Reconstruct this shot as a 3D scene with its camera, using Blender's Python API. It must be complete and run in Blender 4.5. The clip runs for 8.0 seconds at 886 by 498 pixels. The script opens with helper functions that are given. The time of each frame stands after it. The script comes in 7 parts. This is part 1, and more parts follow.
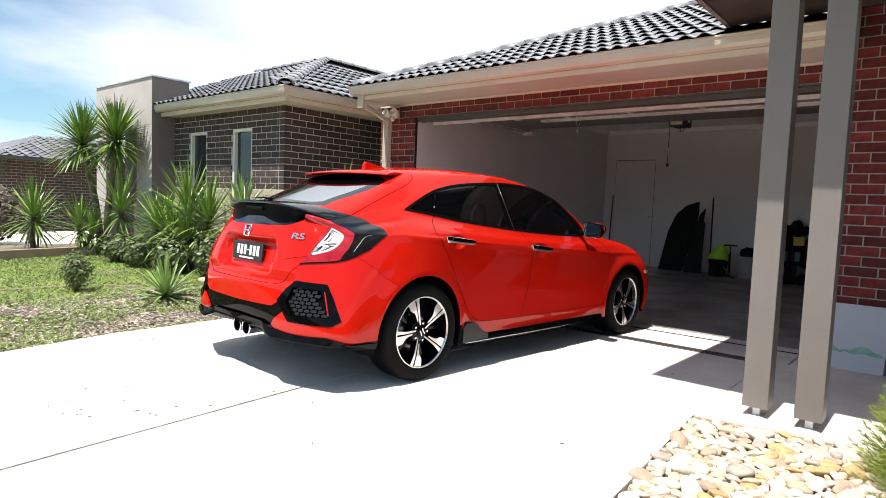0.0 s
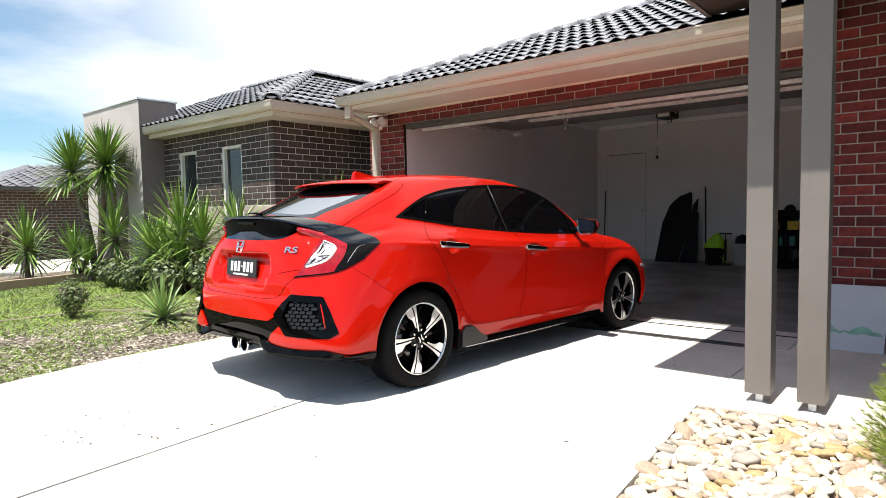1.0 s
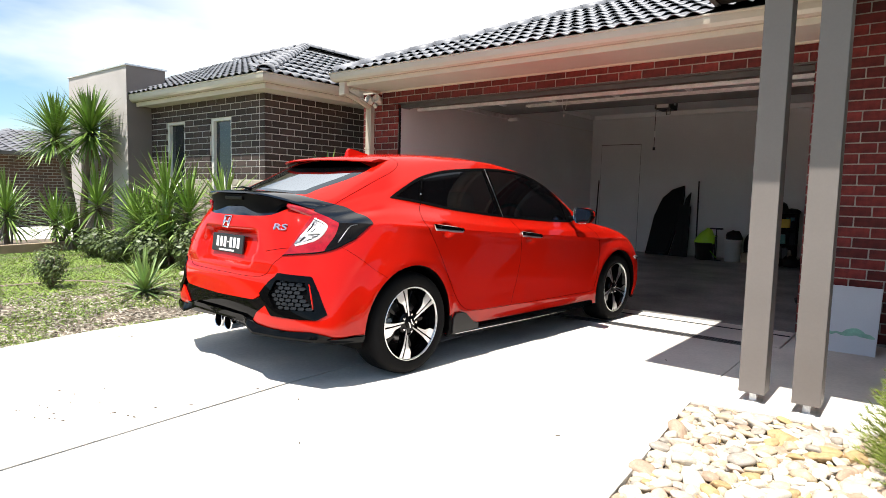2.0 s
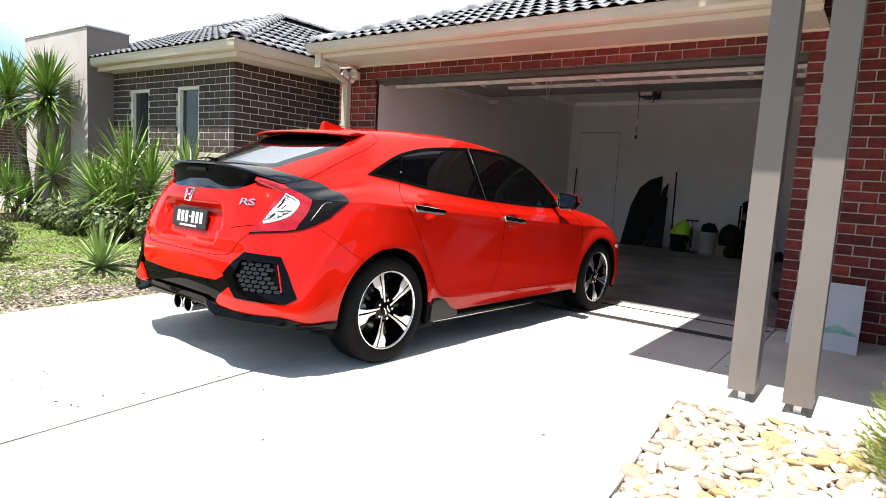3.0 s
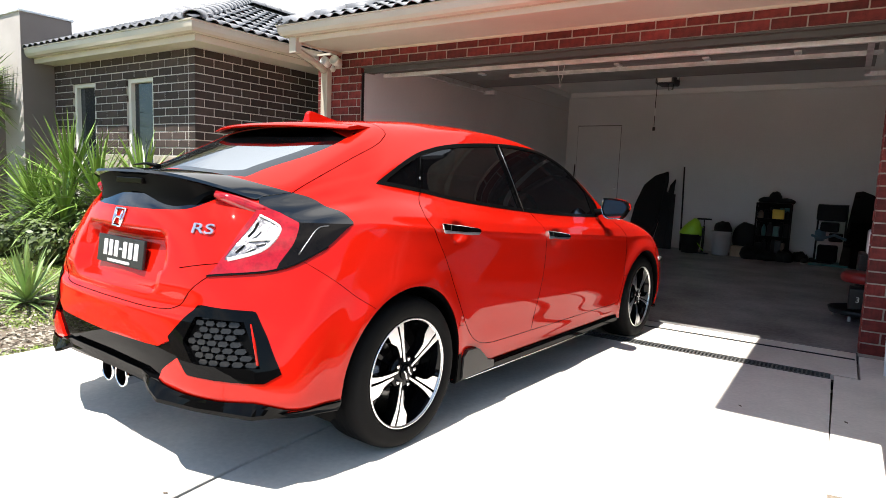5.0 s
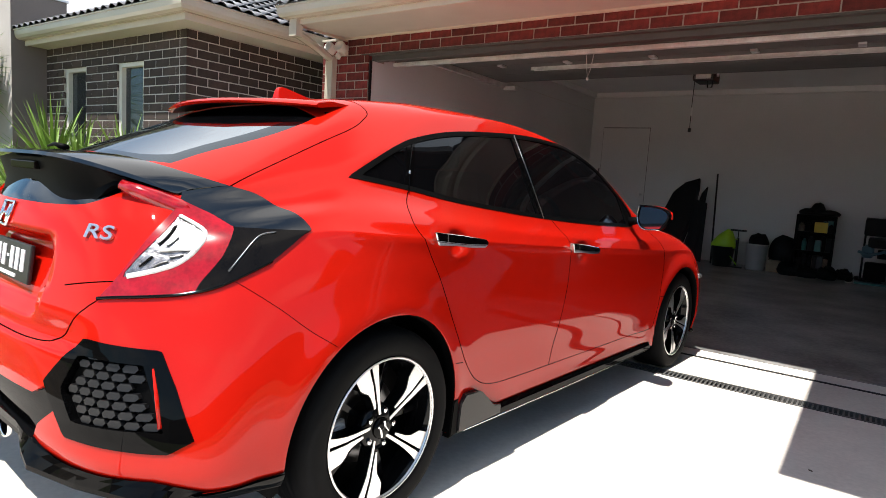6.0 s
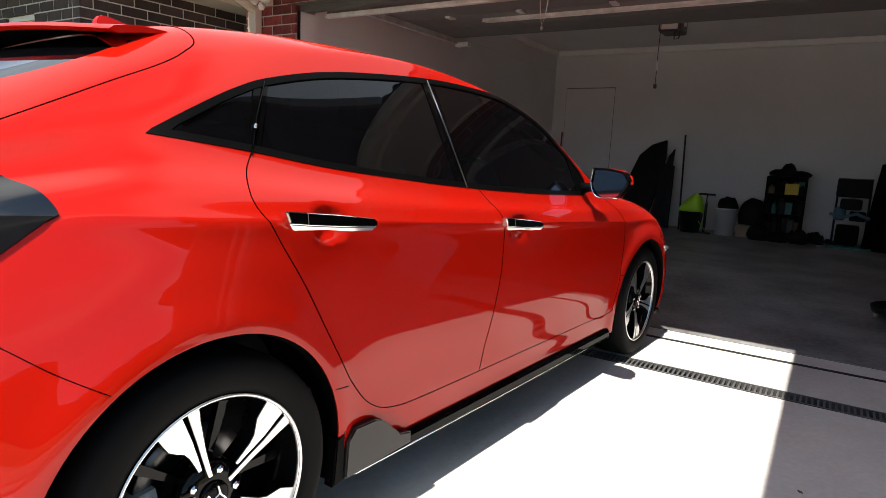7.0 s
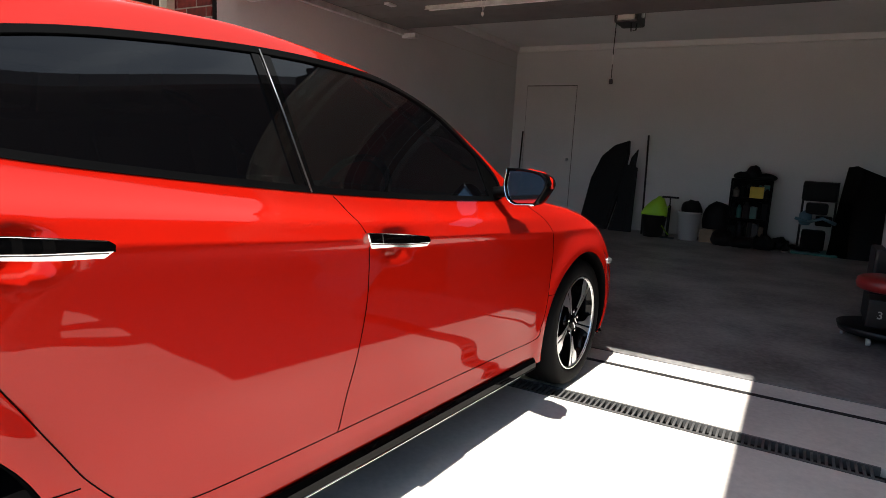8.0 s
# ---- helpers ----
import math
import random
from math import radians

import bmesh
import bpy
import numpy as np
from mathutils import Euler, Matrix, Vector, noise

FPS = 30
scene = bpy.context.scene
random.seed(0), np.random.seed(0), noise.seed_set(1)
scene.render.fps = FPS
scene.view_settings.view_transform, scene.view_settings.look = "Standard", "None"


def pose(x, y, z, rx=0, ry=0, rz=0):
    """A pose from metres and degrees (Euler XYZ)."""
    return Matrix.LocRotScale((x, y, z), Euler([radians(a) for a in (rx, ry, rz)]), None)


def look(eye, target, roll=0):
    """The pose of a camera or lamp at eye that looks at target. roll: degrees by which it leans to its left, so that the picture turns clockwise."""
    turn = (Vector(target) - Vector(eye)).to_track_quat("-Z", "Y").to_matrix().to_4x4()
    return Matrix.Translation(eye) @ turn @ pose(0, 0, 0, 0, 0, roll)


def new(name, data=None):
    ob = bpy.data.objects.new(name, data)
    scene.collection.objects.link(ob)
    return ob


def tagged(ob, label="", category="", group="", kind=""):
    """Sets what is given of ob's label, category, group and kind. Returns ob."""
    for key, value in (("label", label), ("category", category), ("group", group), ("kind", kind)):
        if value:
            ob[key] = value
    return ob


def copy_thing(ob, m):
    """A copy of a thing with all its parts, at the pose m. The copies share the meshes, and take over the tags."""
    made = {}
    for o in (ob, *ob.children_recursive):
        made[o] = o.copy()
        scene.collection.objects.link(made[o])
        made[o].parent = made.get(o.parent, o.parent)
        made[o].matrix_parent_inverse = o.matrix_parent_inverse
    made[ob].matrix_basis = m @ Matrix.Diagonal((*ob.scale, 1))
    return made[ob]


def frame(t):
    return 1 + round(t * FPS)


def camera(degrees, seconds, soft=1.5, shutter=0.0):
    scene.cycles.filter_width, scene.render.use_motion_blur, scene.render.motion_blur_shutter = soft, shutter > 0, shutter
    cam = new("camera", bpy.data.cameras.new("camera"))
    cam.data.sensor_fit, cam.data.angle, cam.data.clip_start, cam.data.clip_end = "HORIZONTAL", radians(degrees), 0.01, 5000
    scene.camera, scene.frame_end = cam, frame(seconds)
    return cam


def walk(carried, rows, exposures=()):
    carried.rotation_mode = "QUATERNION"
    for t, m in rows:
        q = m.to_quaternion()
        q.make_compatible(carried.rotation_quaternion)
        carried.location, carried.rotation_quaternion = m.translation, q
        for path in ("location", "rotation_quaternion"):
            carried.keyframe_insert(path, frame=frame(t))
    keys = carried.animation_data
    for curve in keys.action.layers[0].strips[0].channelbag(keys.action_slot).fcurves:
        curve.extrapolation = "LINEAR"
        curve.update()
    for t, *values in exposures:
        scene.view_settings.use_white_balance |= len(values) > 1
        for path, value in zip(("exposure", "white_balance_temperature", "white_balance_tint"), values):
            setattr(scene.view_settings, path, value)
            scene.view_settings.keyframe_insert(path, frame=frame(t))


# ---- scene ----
cam = camera(72.1, 8.0, soft=0.65)
PATH = [
    (0, (3.412, -3.13, 1.128), (2.134, -1.599, 0.983), 2.3),
    (0.5, (3.433, -3.116, 1.132), (2.178, -1.563, 1.021), -1.3),
    (1, (3.426, -3.112, 1.126), (2.154, -1.574, 0.998), -1.1),
    (2.3, (3.274, -3.022, 1.11), (2.087, -1.426, 0.906), 3.2),
    (2.5, (3.24, -3.003, 1.102), (2.086, -1.381, 0.91), 4.4),
    (3, (3.138, -2.898, 1.087), (1.98, -1.283, 0.858), 3.4),
    (3.5, (2.986, -2.683, 1.078), (1.724, -1.16, 0.782), 4.9),
    (4, (2.834, -2.513, 1.106), (1.55, -1.002, 0.848), 4.4),
    (4.5, (2.556, -2.39, 1.101), (1.448, -0.738, 0.895), 4.0),
    (4.7, (2.445, -2.337, 1.119), (1.377, -0.662, 0.889), 2.2),
    (5.8, (2.095, -1.797, 1.105), (0.934, -0.185, 0.873), 3.5),
    (6, (2.04, -1.669, 1.097), (0.901, -0.041, 0.869), 3.7),
    (6.5, (1.942, -1.353, 1.099), (0.902, 0.336, 0.842), 2.8),
    (7, (1.915, -1.043, 1.077), (0.862, 0.627, 0.755), 2.6),
    (7.5, (1.92, -0.728, 1.063), (0.869, 0.94, 0.728), 3.3),
    (8, (1.939, -0.426, 1.074), (0.951, 1.284, 0.758), 3.0),
]
walk(cam, [(t, look(eye, target, roll)) for t, eye, target, roll in PATH], [(0.0, 0.72), (1.2, 0.76), (2.5, 0.90), (3.4, 1.06), (4.4, 1.13), (5.2, 1.00), (6.0, 0.76), (6.8, 0.69), (8.0, 0.93)])

# ---------------------------------------------------------------- light
SUN_EL, SUN_FROM = radians(69.0), Vector((0.0, -1.0, 0))
sun = new("sun", bpy.data.lights.new("sun", "SUN"))
sun.data.energy, sun.data.angle, sun.data.color = 5.0, radians(0.53), (1.0, 0.955, 0.89)
sun_dir = SUN_FROM * math.cos(SUN_EL) + Vector((0, 0, math.sin(SUN_EL)))
sun.matrix_world = look(sun_dir * 40, (0, 0, 0))

world = bpy.data.worlds.new("sky")
scene.world = world
world.use_nodes = True
wn, wl = world.node_tree.nodes, world.node_tree.links
wn.clear()
w_out, w_bg = wn.new("ShaderNodeOutputWorld"), wn.new("ShaderNodeBackground")
w_sky, w_map, w_co = wn.new("ShaderNodeTexSky"), wn.new("ShaderNodeMapping"), wn.new("ShaderNodeTexCoord")
w_cl, w_ramp, w_mix = wn.new("ShaderNodeTexNoise"), wn.new("ShaderNodeValToRGB"), wn.new("ShaderNodeMix")
w_sky.sky_type, w_sky.sun_disc = "NISHITA", False
w_sky.sun_elevation, w_sky.sun_rotation = SUN_EL, math.atan2(SUN_FROM.x, SUN_FROM.y)
w_sky.ozone_density, w_sky.dust_density = 5.0, 0.2
w_map.inputs["Scale"].default_value = (1.0, 1.0, 3.2)
w_cl.inputs["Scale"].default_value, w_cl.inputs["Detail"].default_value = 2.1, 7.0
w_ramp.color_ramp.elements[0].position, w_ramp.color_ramp.elements[1].position = 0.47, 0.78
w_ramp.color_ramp.elements[0].color = (0.07, 0.07, 0.07, 1)
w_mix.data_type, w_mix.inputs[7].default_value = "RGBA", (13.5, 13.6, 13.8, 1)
wl.new(w_co.outputs["Generated"], w_map.inputs[0])
wl.new(w_map.outputs[0], w_cl.inputs[0])
wl.new(w_cl.outputs[0], w_ramp.inputs[0])
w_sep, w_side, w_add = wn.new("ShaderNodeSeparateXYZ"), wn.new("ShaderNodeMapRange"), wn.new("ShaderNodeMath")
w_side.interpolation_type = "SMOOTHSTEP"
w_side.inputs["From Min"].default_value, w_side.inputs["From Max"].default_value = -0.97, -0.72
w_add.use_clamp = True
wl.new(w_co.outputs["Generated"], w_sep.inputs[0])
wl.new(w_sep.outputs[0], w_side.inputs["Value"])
w_top, w_mul = wn.new("ShaderNodeMapRange"), wn.new("ShaderNodeMath")
w_top.interpolation_type, w_mul.operation = "SMOOTHSTEP", "MULTIPLY"
w_top.inputs["From Min"].default_value, w_top.inputs["From Max"].default_value = 0.999, 0.90
wl.new(w_sep.outputs[2], w_top.inputs["Value"])
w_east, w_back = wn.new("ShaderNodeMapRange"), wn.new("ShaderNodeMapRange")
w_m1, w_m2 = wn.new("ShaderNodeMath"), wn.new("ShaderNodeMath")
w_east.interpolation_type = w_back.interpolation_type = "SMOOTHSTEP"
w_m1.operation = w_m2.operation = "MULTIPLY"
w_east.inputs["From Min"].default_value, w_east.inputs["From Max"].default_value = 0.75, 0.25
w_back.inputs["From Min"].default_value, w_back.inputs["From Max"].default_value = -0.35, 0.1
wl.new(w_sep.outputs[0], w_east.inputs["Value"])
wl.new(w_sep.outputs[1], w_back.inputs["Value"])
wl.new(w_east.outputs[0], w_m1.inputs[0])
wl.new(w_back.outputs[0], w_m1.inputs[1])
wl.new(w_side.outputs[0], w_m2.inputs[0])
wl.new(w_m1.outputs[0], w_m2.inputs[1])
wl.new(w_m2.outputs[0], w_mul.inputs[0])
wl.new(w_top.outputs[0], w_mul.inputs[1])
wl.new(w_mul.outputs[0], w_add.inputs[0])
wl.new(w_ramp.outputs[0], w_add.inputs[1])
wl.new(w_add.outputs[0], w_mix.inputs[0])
w_tint = wn.new("ShaderNodeMix")
w_tint.data_type, w_tint.blend_type = "RGBA", "MULTIPLY"
w_tint.inputs[0].default_value, w_tint.inputs[7].default_value = 1.0, (1.25, 1.55, 1.5, 1)
wl.new(w_sky.outputs[0], w_tint.inputs[6])
wl.new(w_tint.outputs[2], w_mix.inputs[6])
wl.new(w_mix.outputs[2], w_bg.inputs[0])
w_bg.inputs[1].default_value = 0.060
wl.new(w_bg.outputs[0], w_out.inputs[0])


# ---------------------------------------------------------------- materials
def surface(name, base, rough=0.6, metal=0.0, vary=0.15, scale=6.0, fine=60.0, bump=0.15, coat=0.0, each=0.0, spec=0.5, warm=0.0):
    """A worn surface: colour that varies at two scales, a fine relief, and a shade of its own for each object."""
    m = bpy.data.materials.new(name)
    m.use_nodes = True
    n, l = m.node_tree.nodes, m.node_tree.links
    b = n["Principled BSDF"]
    co = n.new("ShaderNodeTexCoord")
    big, small = n.new("ShaderNodeTexNoise"), n.new("ShaderNodeTexNoise")
    for q, s, d in ((big, scale, 5.0), (small, fine, 3.0)):
        q.inputs["Scale"].default_value, q.inputs["Detail"].default_value = s, d
        l.new(co.outputs["Object"], q.inputs["Vector"])
    mixn = n.new("ShaderNodeMath")
    mixn.operation = "MULTIPLY_ADD"
    mixn.inputs[1].default_value = 0.35
    l.new(small.outputs[0], mixn.inputs[0])
    l.new(big.outputs[0], mixn.inputs[2])
    ramp = n.new("ShaderNodeValToRGB")
    lo, hi = 1 - vary, 1 + vary
    ramp.color_ramp.elements[0].position, ramp.color_ramp.elements[1].position = 0.45, 0.95
    ramp.color_ramp.elements[0].color = (base[0] * lo, base[1] * lo, base[2] * lo, 1)
    ramp.color_ramp.elements[1].color = (min(1, base[0] * hi * (1 + warm)), min(1, base[1] * hi), min(1, base[2] * hi * (1 - warm)), 1)
    l.new(mixn.outputs[0], ramp.inputs[0])
    colour = ramp.outputs[0]
    if each:
        info, hsv = n.new("ShaderNodeObjectInfo"), n.new("ShaderNodeHueSaturation")
        span = n.new("ShaderNodeMapRange")
        span.inputs["To Min"].default_value, span.inputs["To Max"].default_value = 1 - each, 1 + each
        l.new(info.outputs["Random"], span.inputs["Value"])
        l.new(span.outputs[0], hsv.inputs["Value"])
        l.new(colour, hsv.inputs["Color"])
        colour = hsv.outputs[0]
    l.new(colour, b.inputs["Base Color"])
    b.inputs["Roughness"].default_value, b.inputs["Metallic"].default_value = rough, metal
    b.inputs["Coat Weight"].default_value, b.inputs["Coat Roughness"].default_value = coat, 0.02
    b.inputs["Specular IOR Level"].default_value = spec
    if bump:
        bp = n.new("ShaderNodeBump")
        bp.inputs["Strength"].default_value, bp.inputs["Distance"].default_value = bump, 0.004
        l.new(mixn.outputs[0], bp.inputs["Height"])
        l.new(bp.outputs[0], b.inputs["Normal"])
    return m


def islands(m, amount):
    """A shade of its own for every loose piece of a joined mesh."""
    n, l = m.node_tree.nodes, m.node_tree.links
    b = n["Principled BSDF"]
    src = b.inputs["Base Color"].links[0].from_socket
    geo, hsv, span = n.new("ShaderNodeNewGeometry"), n.new("ShaderNodeHueSaturation"), n.new("ShaderNodeMapRange")
    span.inputs["To Min"].default_value, span.inputs["To Max"].default_value = 1 - amount, 1 + amount
    l.new(geo.outputs["Random Per Island"], span.inputs["Value"])
    l.new(span.outputs[0], hsv.inputs["Value"])
    l.new(src, hsv.inputs["Color"])
    l.new(hsv.outputs[0], b.inputs["Base Color"])
    return m


def tinted_glass(name, clear, colour=(0.02, 0.022, 0.025), ior=1.5, sheen=(1.0, 1.0, 1.0)):
    """Dark window glass: lets a little light through and mirrors the surroundings by Fresnel."""
    m = bpy.data.materials.new(name)
    m.use_nodes = True
    n, l = m.node_tree.nodes, m.node_tree.links
    n.clear()
    out, mix1, mix2 = n.new("ShaderNodeOutputMaterial"), n.new("ShaderNodeMixShader"), n.new("ShaderNodeMixShader")
    tr, di, gl, fr = n.new("ShaderNodeBsdfTransparent"), n.new("ShaderNodeBsdfDiffuse"), n.new("ShaderNodeBsdfGlossy"), n.new("ShaderNodeFresnel")
    tr.inputs[0].default_value = (0.75, 0.78, 0.8, 1)
    di.inputs[0].default_value = (*colour, 1)
    gl.inputs["Roughness"].default_value = 0.015
    gl.inputs[0].default_value = (*sheen, 1)
    fr.inputs[0].default_value = ior
    mix1.inputs[0].default_value = 1 - clear
    l.new(tr.outputs[0], mix1.inputs[1])
    l.new(di.outputs[0], mix1.inputs[2])
    l.new(fr.outputs[0], mix2.inputs[0])
    l.new(mix1.outputs[0], mix2.inputs[1])
    l.new(gl.outputs[0], mix2.inputs[2])
    l.new(mix2.outputs[0], out.inputs[0])
    return m


PAINT = surface("red car paint", (0.45, 0.008, 0.003), 0.5, 0.0, 0.03, 1.5, 900, 0.0, coat=0.66, spec=0.0)
GLOSS_BLACK = surface("gloss black plastic", (0.0018, 0.0018, 0.002), 0.3, 0, 0.2, 5, 80, 0.0, coat=0.28, spec=0.0)
PIANO = surface("piano black lacquer", (0.0018, 0.0019, 0.0022), 0.3, 0, 0.2, 5, 80, 0.0, coat=0.9, spec=0.0)
PIANO.node_tree.nodes["Principled BSDF"].inputs["Coat IOR"].default_value = 1.9
TRIM_BLACK = surface("matt black trim", (0.0022, 0.0022, 0.0024), 0.5, 0, 0.25, 8, 200, 0.1, spec=0.05)
SEAM = surface("dark panel gap", (0.006, 0.001, 0.001), 0.9, 0, 0.1, 5, 50, 0.0, spec=0.0)
CAR_GLASS = tinted_glass("tinted car glass", 0.10, (0.002, 0.002, 0.0025), 1.36, (0.80, 0.90, 1.0))
REAR_GLASS = tinted_glass("privacy car glass", 0.03, (0.002, 0.002, 0.0025), 1.38, (0.78, 0.88, 1.0))
BACK_GLASS = tinted_glass("filmed back glass", 0.03, (0.002, 0.002, 0.0025), 10.0, (0.86, 0.93, 1.0))
LOW_GLASS = tinted_glass("lower back glass", 0.03, (0.002, 0.002, 0.0025), 1.75, (0.80, 0.90, 1.0))
VENT_PLASTIC = surface("dark grey vent plastic", (0.0065, 0.0065, 0.0075), 0.4, 0, 0.2, 9, 90, 0.0)
CHROME = surface("chrome", (0.82, 0.82, 0.83), 0.07, 1.0, 0.04, 4, 40, 0.0)
MACHINED = surface("machined alloy", (0.78, 0.78, 0.79), 0.28, 1.0, 0.05, 4, 300, 0.03)
RIM_BLACK = surface("gloss black alloy paint", (0.003, 0.003, 0.0035), 0.3, 0.0, 0.2, 6, 90, 0.0, coat=0.45, spec=0.0)
RUBBER = surface("tyre rubber", (0.0032, 0.0032, 0.0036), 0.75, 0, 0.25, 12, 160, 0.25, spec=0.12)
DISC = surface("brushed steel brake disc", (0.16, 0.16, 0.165), 0.35, 1.0, 0.15, 8, 200, 0.1)
LAMP_RED = surface("red lamp lens", (0.30, 0.003, 0.008), 0.1, 0, 0.3, 30, 120, 0.0, coat=0.55)
LAMP_CLEAR = surface("silvered clear lamp lens", (0.27, 0.26, 0.27), 0.25, 0.75, 0.75, 45, 110, 0.6, coat=0.8)
LAMP_SMOKE = surface("smoked lamp lens", (0.006, 0.005, 0.0045), 0.3, 0, 0.3, 20, 120, 0.0, coat=0.3, spec=0.0)
PLATE_BLACK = surface("number plate black", (0.012, 0.012, 0.013), 0.4, 0, 0.2, 9, 90, 0.0)
WHITE_PAINT = surface("white enamel", (0.8, 0.8, 0.79), 0.45, 0, 0.05, 6, 60, 0.05)
CABIN = surface("charcoal cabin fabric", (0.016, 0.016, 0.017), 0.85, 0, 0.25, 10, 200, 0.2)

CONCRETE = surface("pale driveway concrete", (0.70, 0.655, 0.595), 0.85, 0, 0.2, 1.4, 45, 0.25)
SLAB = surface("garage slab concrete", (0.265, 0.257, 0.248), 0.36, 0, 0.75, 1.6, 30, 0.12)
JOINT = surface("dark joint filler", (0.018, 0.017, 0.016), 0.9, 0, 0.3, 15, 90, 0.3)
GRATE = surface("weathered drain grate", (0.10, 0.098, 0.095), 0.55, 0, 0.3, 10, 120, 0.15)
RED_BRICK = surface("red clay brick", (0.155, 0.021, 0.018), 0.82, 0, 0.45, 14, 90, 0.5, each=0.42)
DARK_BRICK = surface("dark brown brick", (0.055, 0.037, 0.031), 0.82, 0, 0.28, 9, 90, 0.5, each=0.3)
CREAM_SUN_BRICK = surface("cream and sunlit brick", (0.42, 0.36, 0.29), 0.82, 0, 0.2, 9, 90, 0.5, each=0.15)
MORTAR = surface("pale mortar", (0.34, 0.30, 0.265), 0.95, 0, 0.15, 10, 150, 0.4)
DARK_MORTAR = surface("grey mortar", (0.54, 0.50, 0.455), 0.95, 0, 0.15, 10, 150, 0.4)
CREAM = surface("cream eave paint", (0.62, 0.555, 0.46), 0.5, 0, 0.07, 2.5, 60, 0.05)
GUTTER = surface("cream gutter steel", (0.56, 0.50, 0.41), 0.16, 0, 0.06, 3, 60, 0.0)
SOFFIT = surface("cream soffit sheet", (0.56, 0.51, 0.44), 0.7, 0, 0.06, 2, 60, 0.03)
TILE = surface("charcoal concrete roof tile", (0.21, 0.212, 0.228), 0.45, 0, 0.3, 6, 70, 0.35, each=0.22)
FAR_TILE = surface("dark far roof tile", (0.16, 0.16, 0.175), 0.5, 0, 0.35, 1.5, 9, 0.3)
TAUPE = surface("taupe post paint", (0.176, 0.154, 0.139), 0.5, 0, 0.08, 2.5, 70, 0.08)
PORCH_LINING = surface("dark stained porch lining", (0.050, 0.036, 0.028), 0.6, 0, 0.25, 5, 60, 0.15)
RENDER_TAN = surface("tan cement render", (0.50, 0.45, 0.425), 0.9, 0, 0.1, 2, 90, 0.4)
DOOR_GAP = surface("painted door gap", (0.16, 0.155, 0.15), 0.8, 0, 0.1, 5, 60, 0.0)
RENDER_BROWN_SHADE = surface("brown and shaded cement render", (0.19, 0.16, 0.145), 0.9, 0, 0.1, 2, 90, 0.4)
PLASTER = surface("garage plasterboard paint", (0.68, 0.68, 0.675), 0.62, 0, 0.06, 1.2, 40, 0.03)
CEILING = surface("ceiling paint", (0.85, 0.845, 0.835), 0.8, 0, 0.04, 1.5, 40, 0.0)
STEEL = surface("galvanised steel", (0.80, 0.80, 0.80), 0.5, 0.55, 0.2, 8, 60, 0.1)
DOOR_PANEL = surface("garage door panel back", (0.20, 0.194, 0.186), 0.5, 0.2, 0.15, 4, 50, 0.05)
DARK_STEEL = surface("black steel", (0.010, 0.010, 0.011), 0.45, 0.1, 0.25, 8, 80, 0.1)
LINTEL = surface("grey lintel trim", (0.075, 0.068, 0.062), 0.6, 0.0, 0.15, 4, 60, 0.1)
ALU = surface("cream window frame", (0.76, 0.72, 0.65), 0.4, 0, 0.06, 4, 60, 0.0)
HOUSE_GLASS = tinted_glass("house window glass", 0.06, (0.03, 0.035, 0.04))
CURTAIN = surface("pale roller blind", (0.5, 0.5, 0.48), 0.9, 0, 0.1, 3, 60, 0.1)
SOIL = surface("garden soil and mulch", (0.17, 0.135, 0.10), 0.95, 0, 0.45, 3, 40, 0.8)
LAWN = surface("lawn ground", (0.10, 0.125, 0.04), 0.95, 0, 0.45, 2.0, 30, 0.8)
GRASS = islands(surface("grass blades", (0.175, 0.285, 0.045), 0.6, 0, 0.25, 1.2, 20, 0.0, warm=0.15), 0.45)
DRY = islands(surface("dry litter", (0.36, 0.32, 0.255), 0.85, 0, 0.3, 3, 30, 0.1), 0.5)
LEAF = islands(surface("yucca leaf", (0.150, 0.255, 0.050), 0.33, 0, 0.22, 4, 30, 0.0, warm=0.1), 0.4)
AGAVE = islands(surface("pale agave leaf", (0.22, 0.33, 0.10), 0.5, 0, 0.2, 5, 40, 0.0), 0.3)
SHRUB = islands(surface("shrub leaf", (0.085, 0.12, 0.03), 0.5, 0, 0.25, 5, 40, 0.0), 0.45)
HEDGE = islands(surface("dry brown hedge leaf", (0.10, 0.075, 0.05), 0.7, 0, 0.3, 4, 40, 0.0), 0.5)
CONIFER = islands(surface("yellow green conifer", (0.24, 0.30, 0.05), 0.6, 0, 0.25, 5, 40, 0.0), 0.4)
BARK = surface("grey brown bark", (0.15, 0.115, 0.085), 0.9, 0, 0.35, 12, 60, 0.8)
TIMBER = surface("weathered timber sleeper", (0.33, 0.25, 0.17), 0.8, 0, 0.25, 5, 70, 0.4)
FENCE = surface("dark timber fence", (0.10, 0.075, 0.06), 0.85, 0, 0.25, 6, 60, 0.3)
STONE_KINDS = ((0.0, (0.68, 0.61, 0.49)), (0.24, (0.60, 0.49, 0.34)), (0.42, (0.42, 0.37, 0.31)), (0.52, (0.54, 0.37, 0.18)), (0.60, (0.64, 0.57, 0.46)), (0.82, (0.43, 0.31, 0.22)), (0.90, (0.56, 0.44, 0.35)))


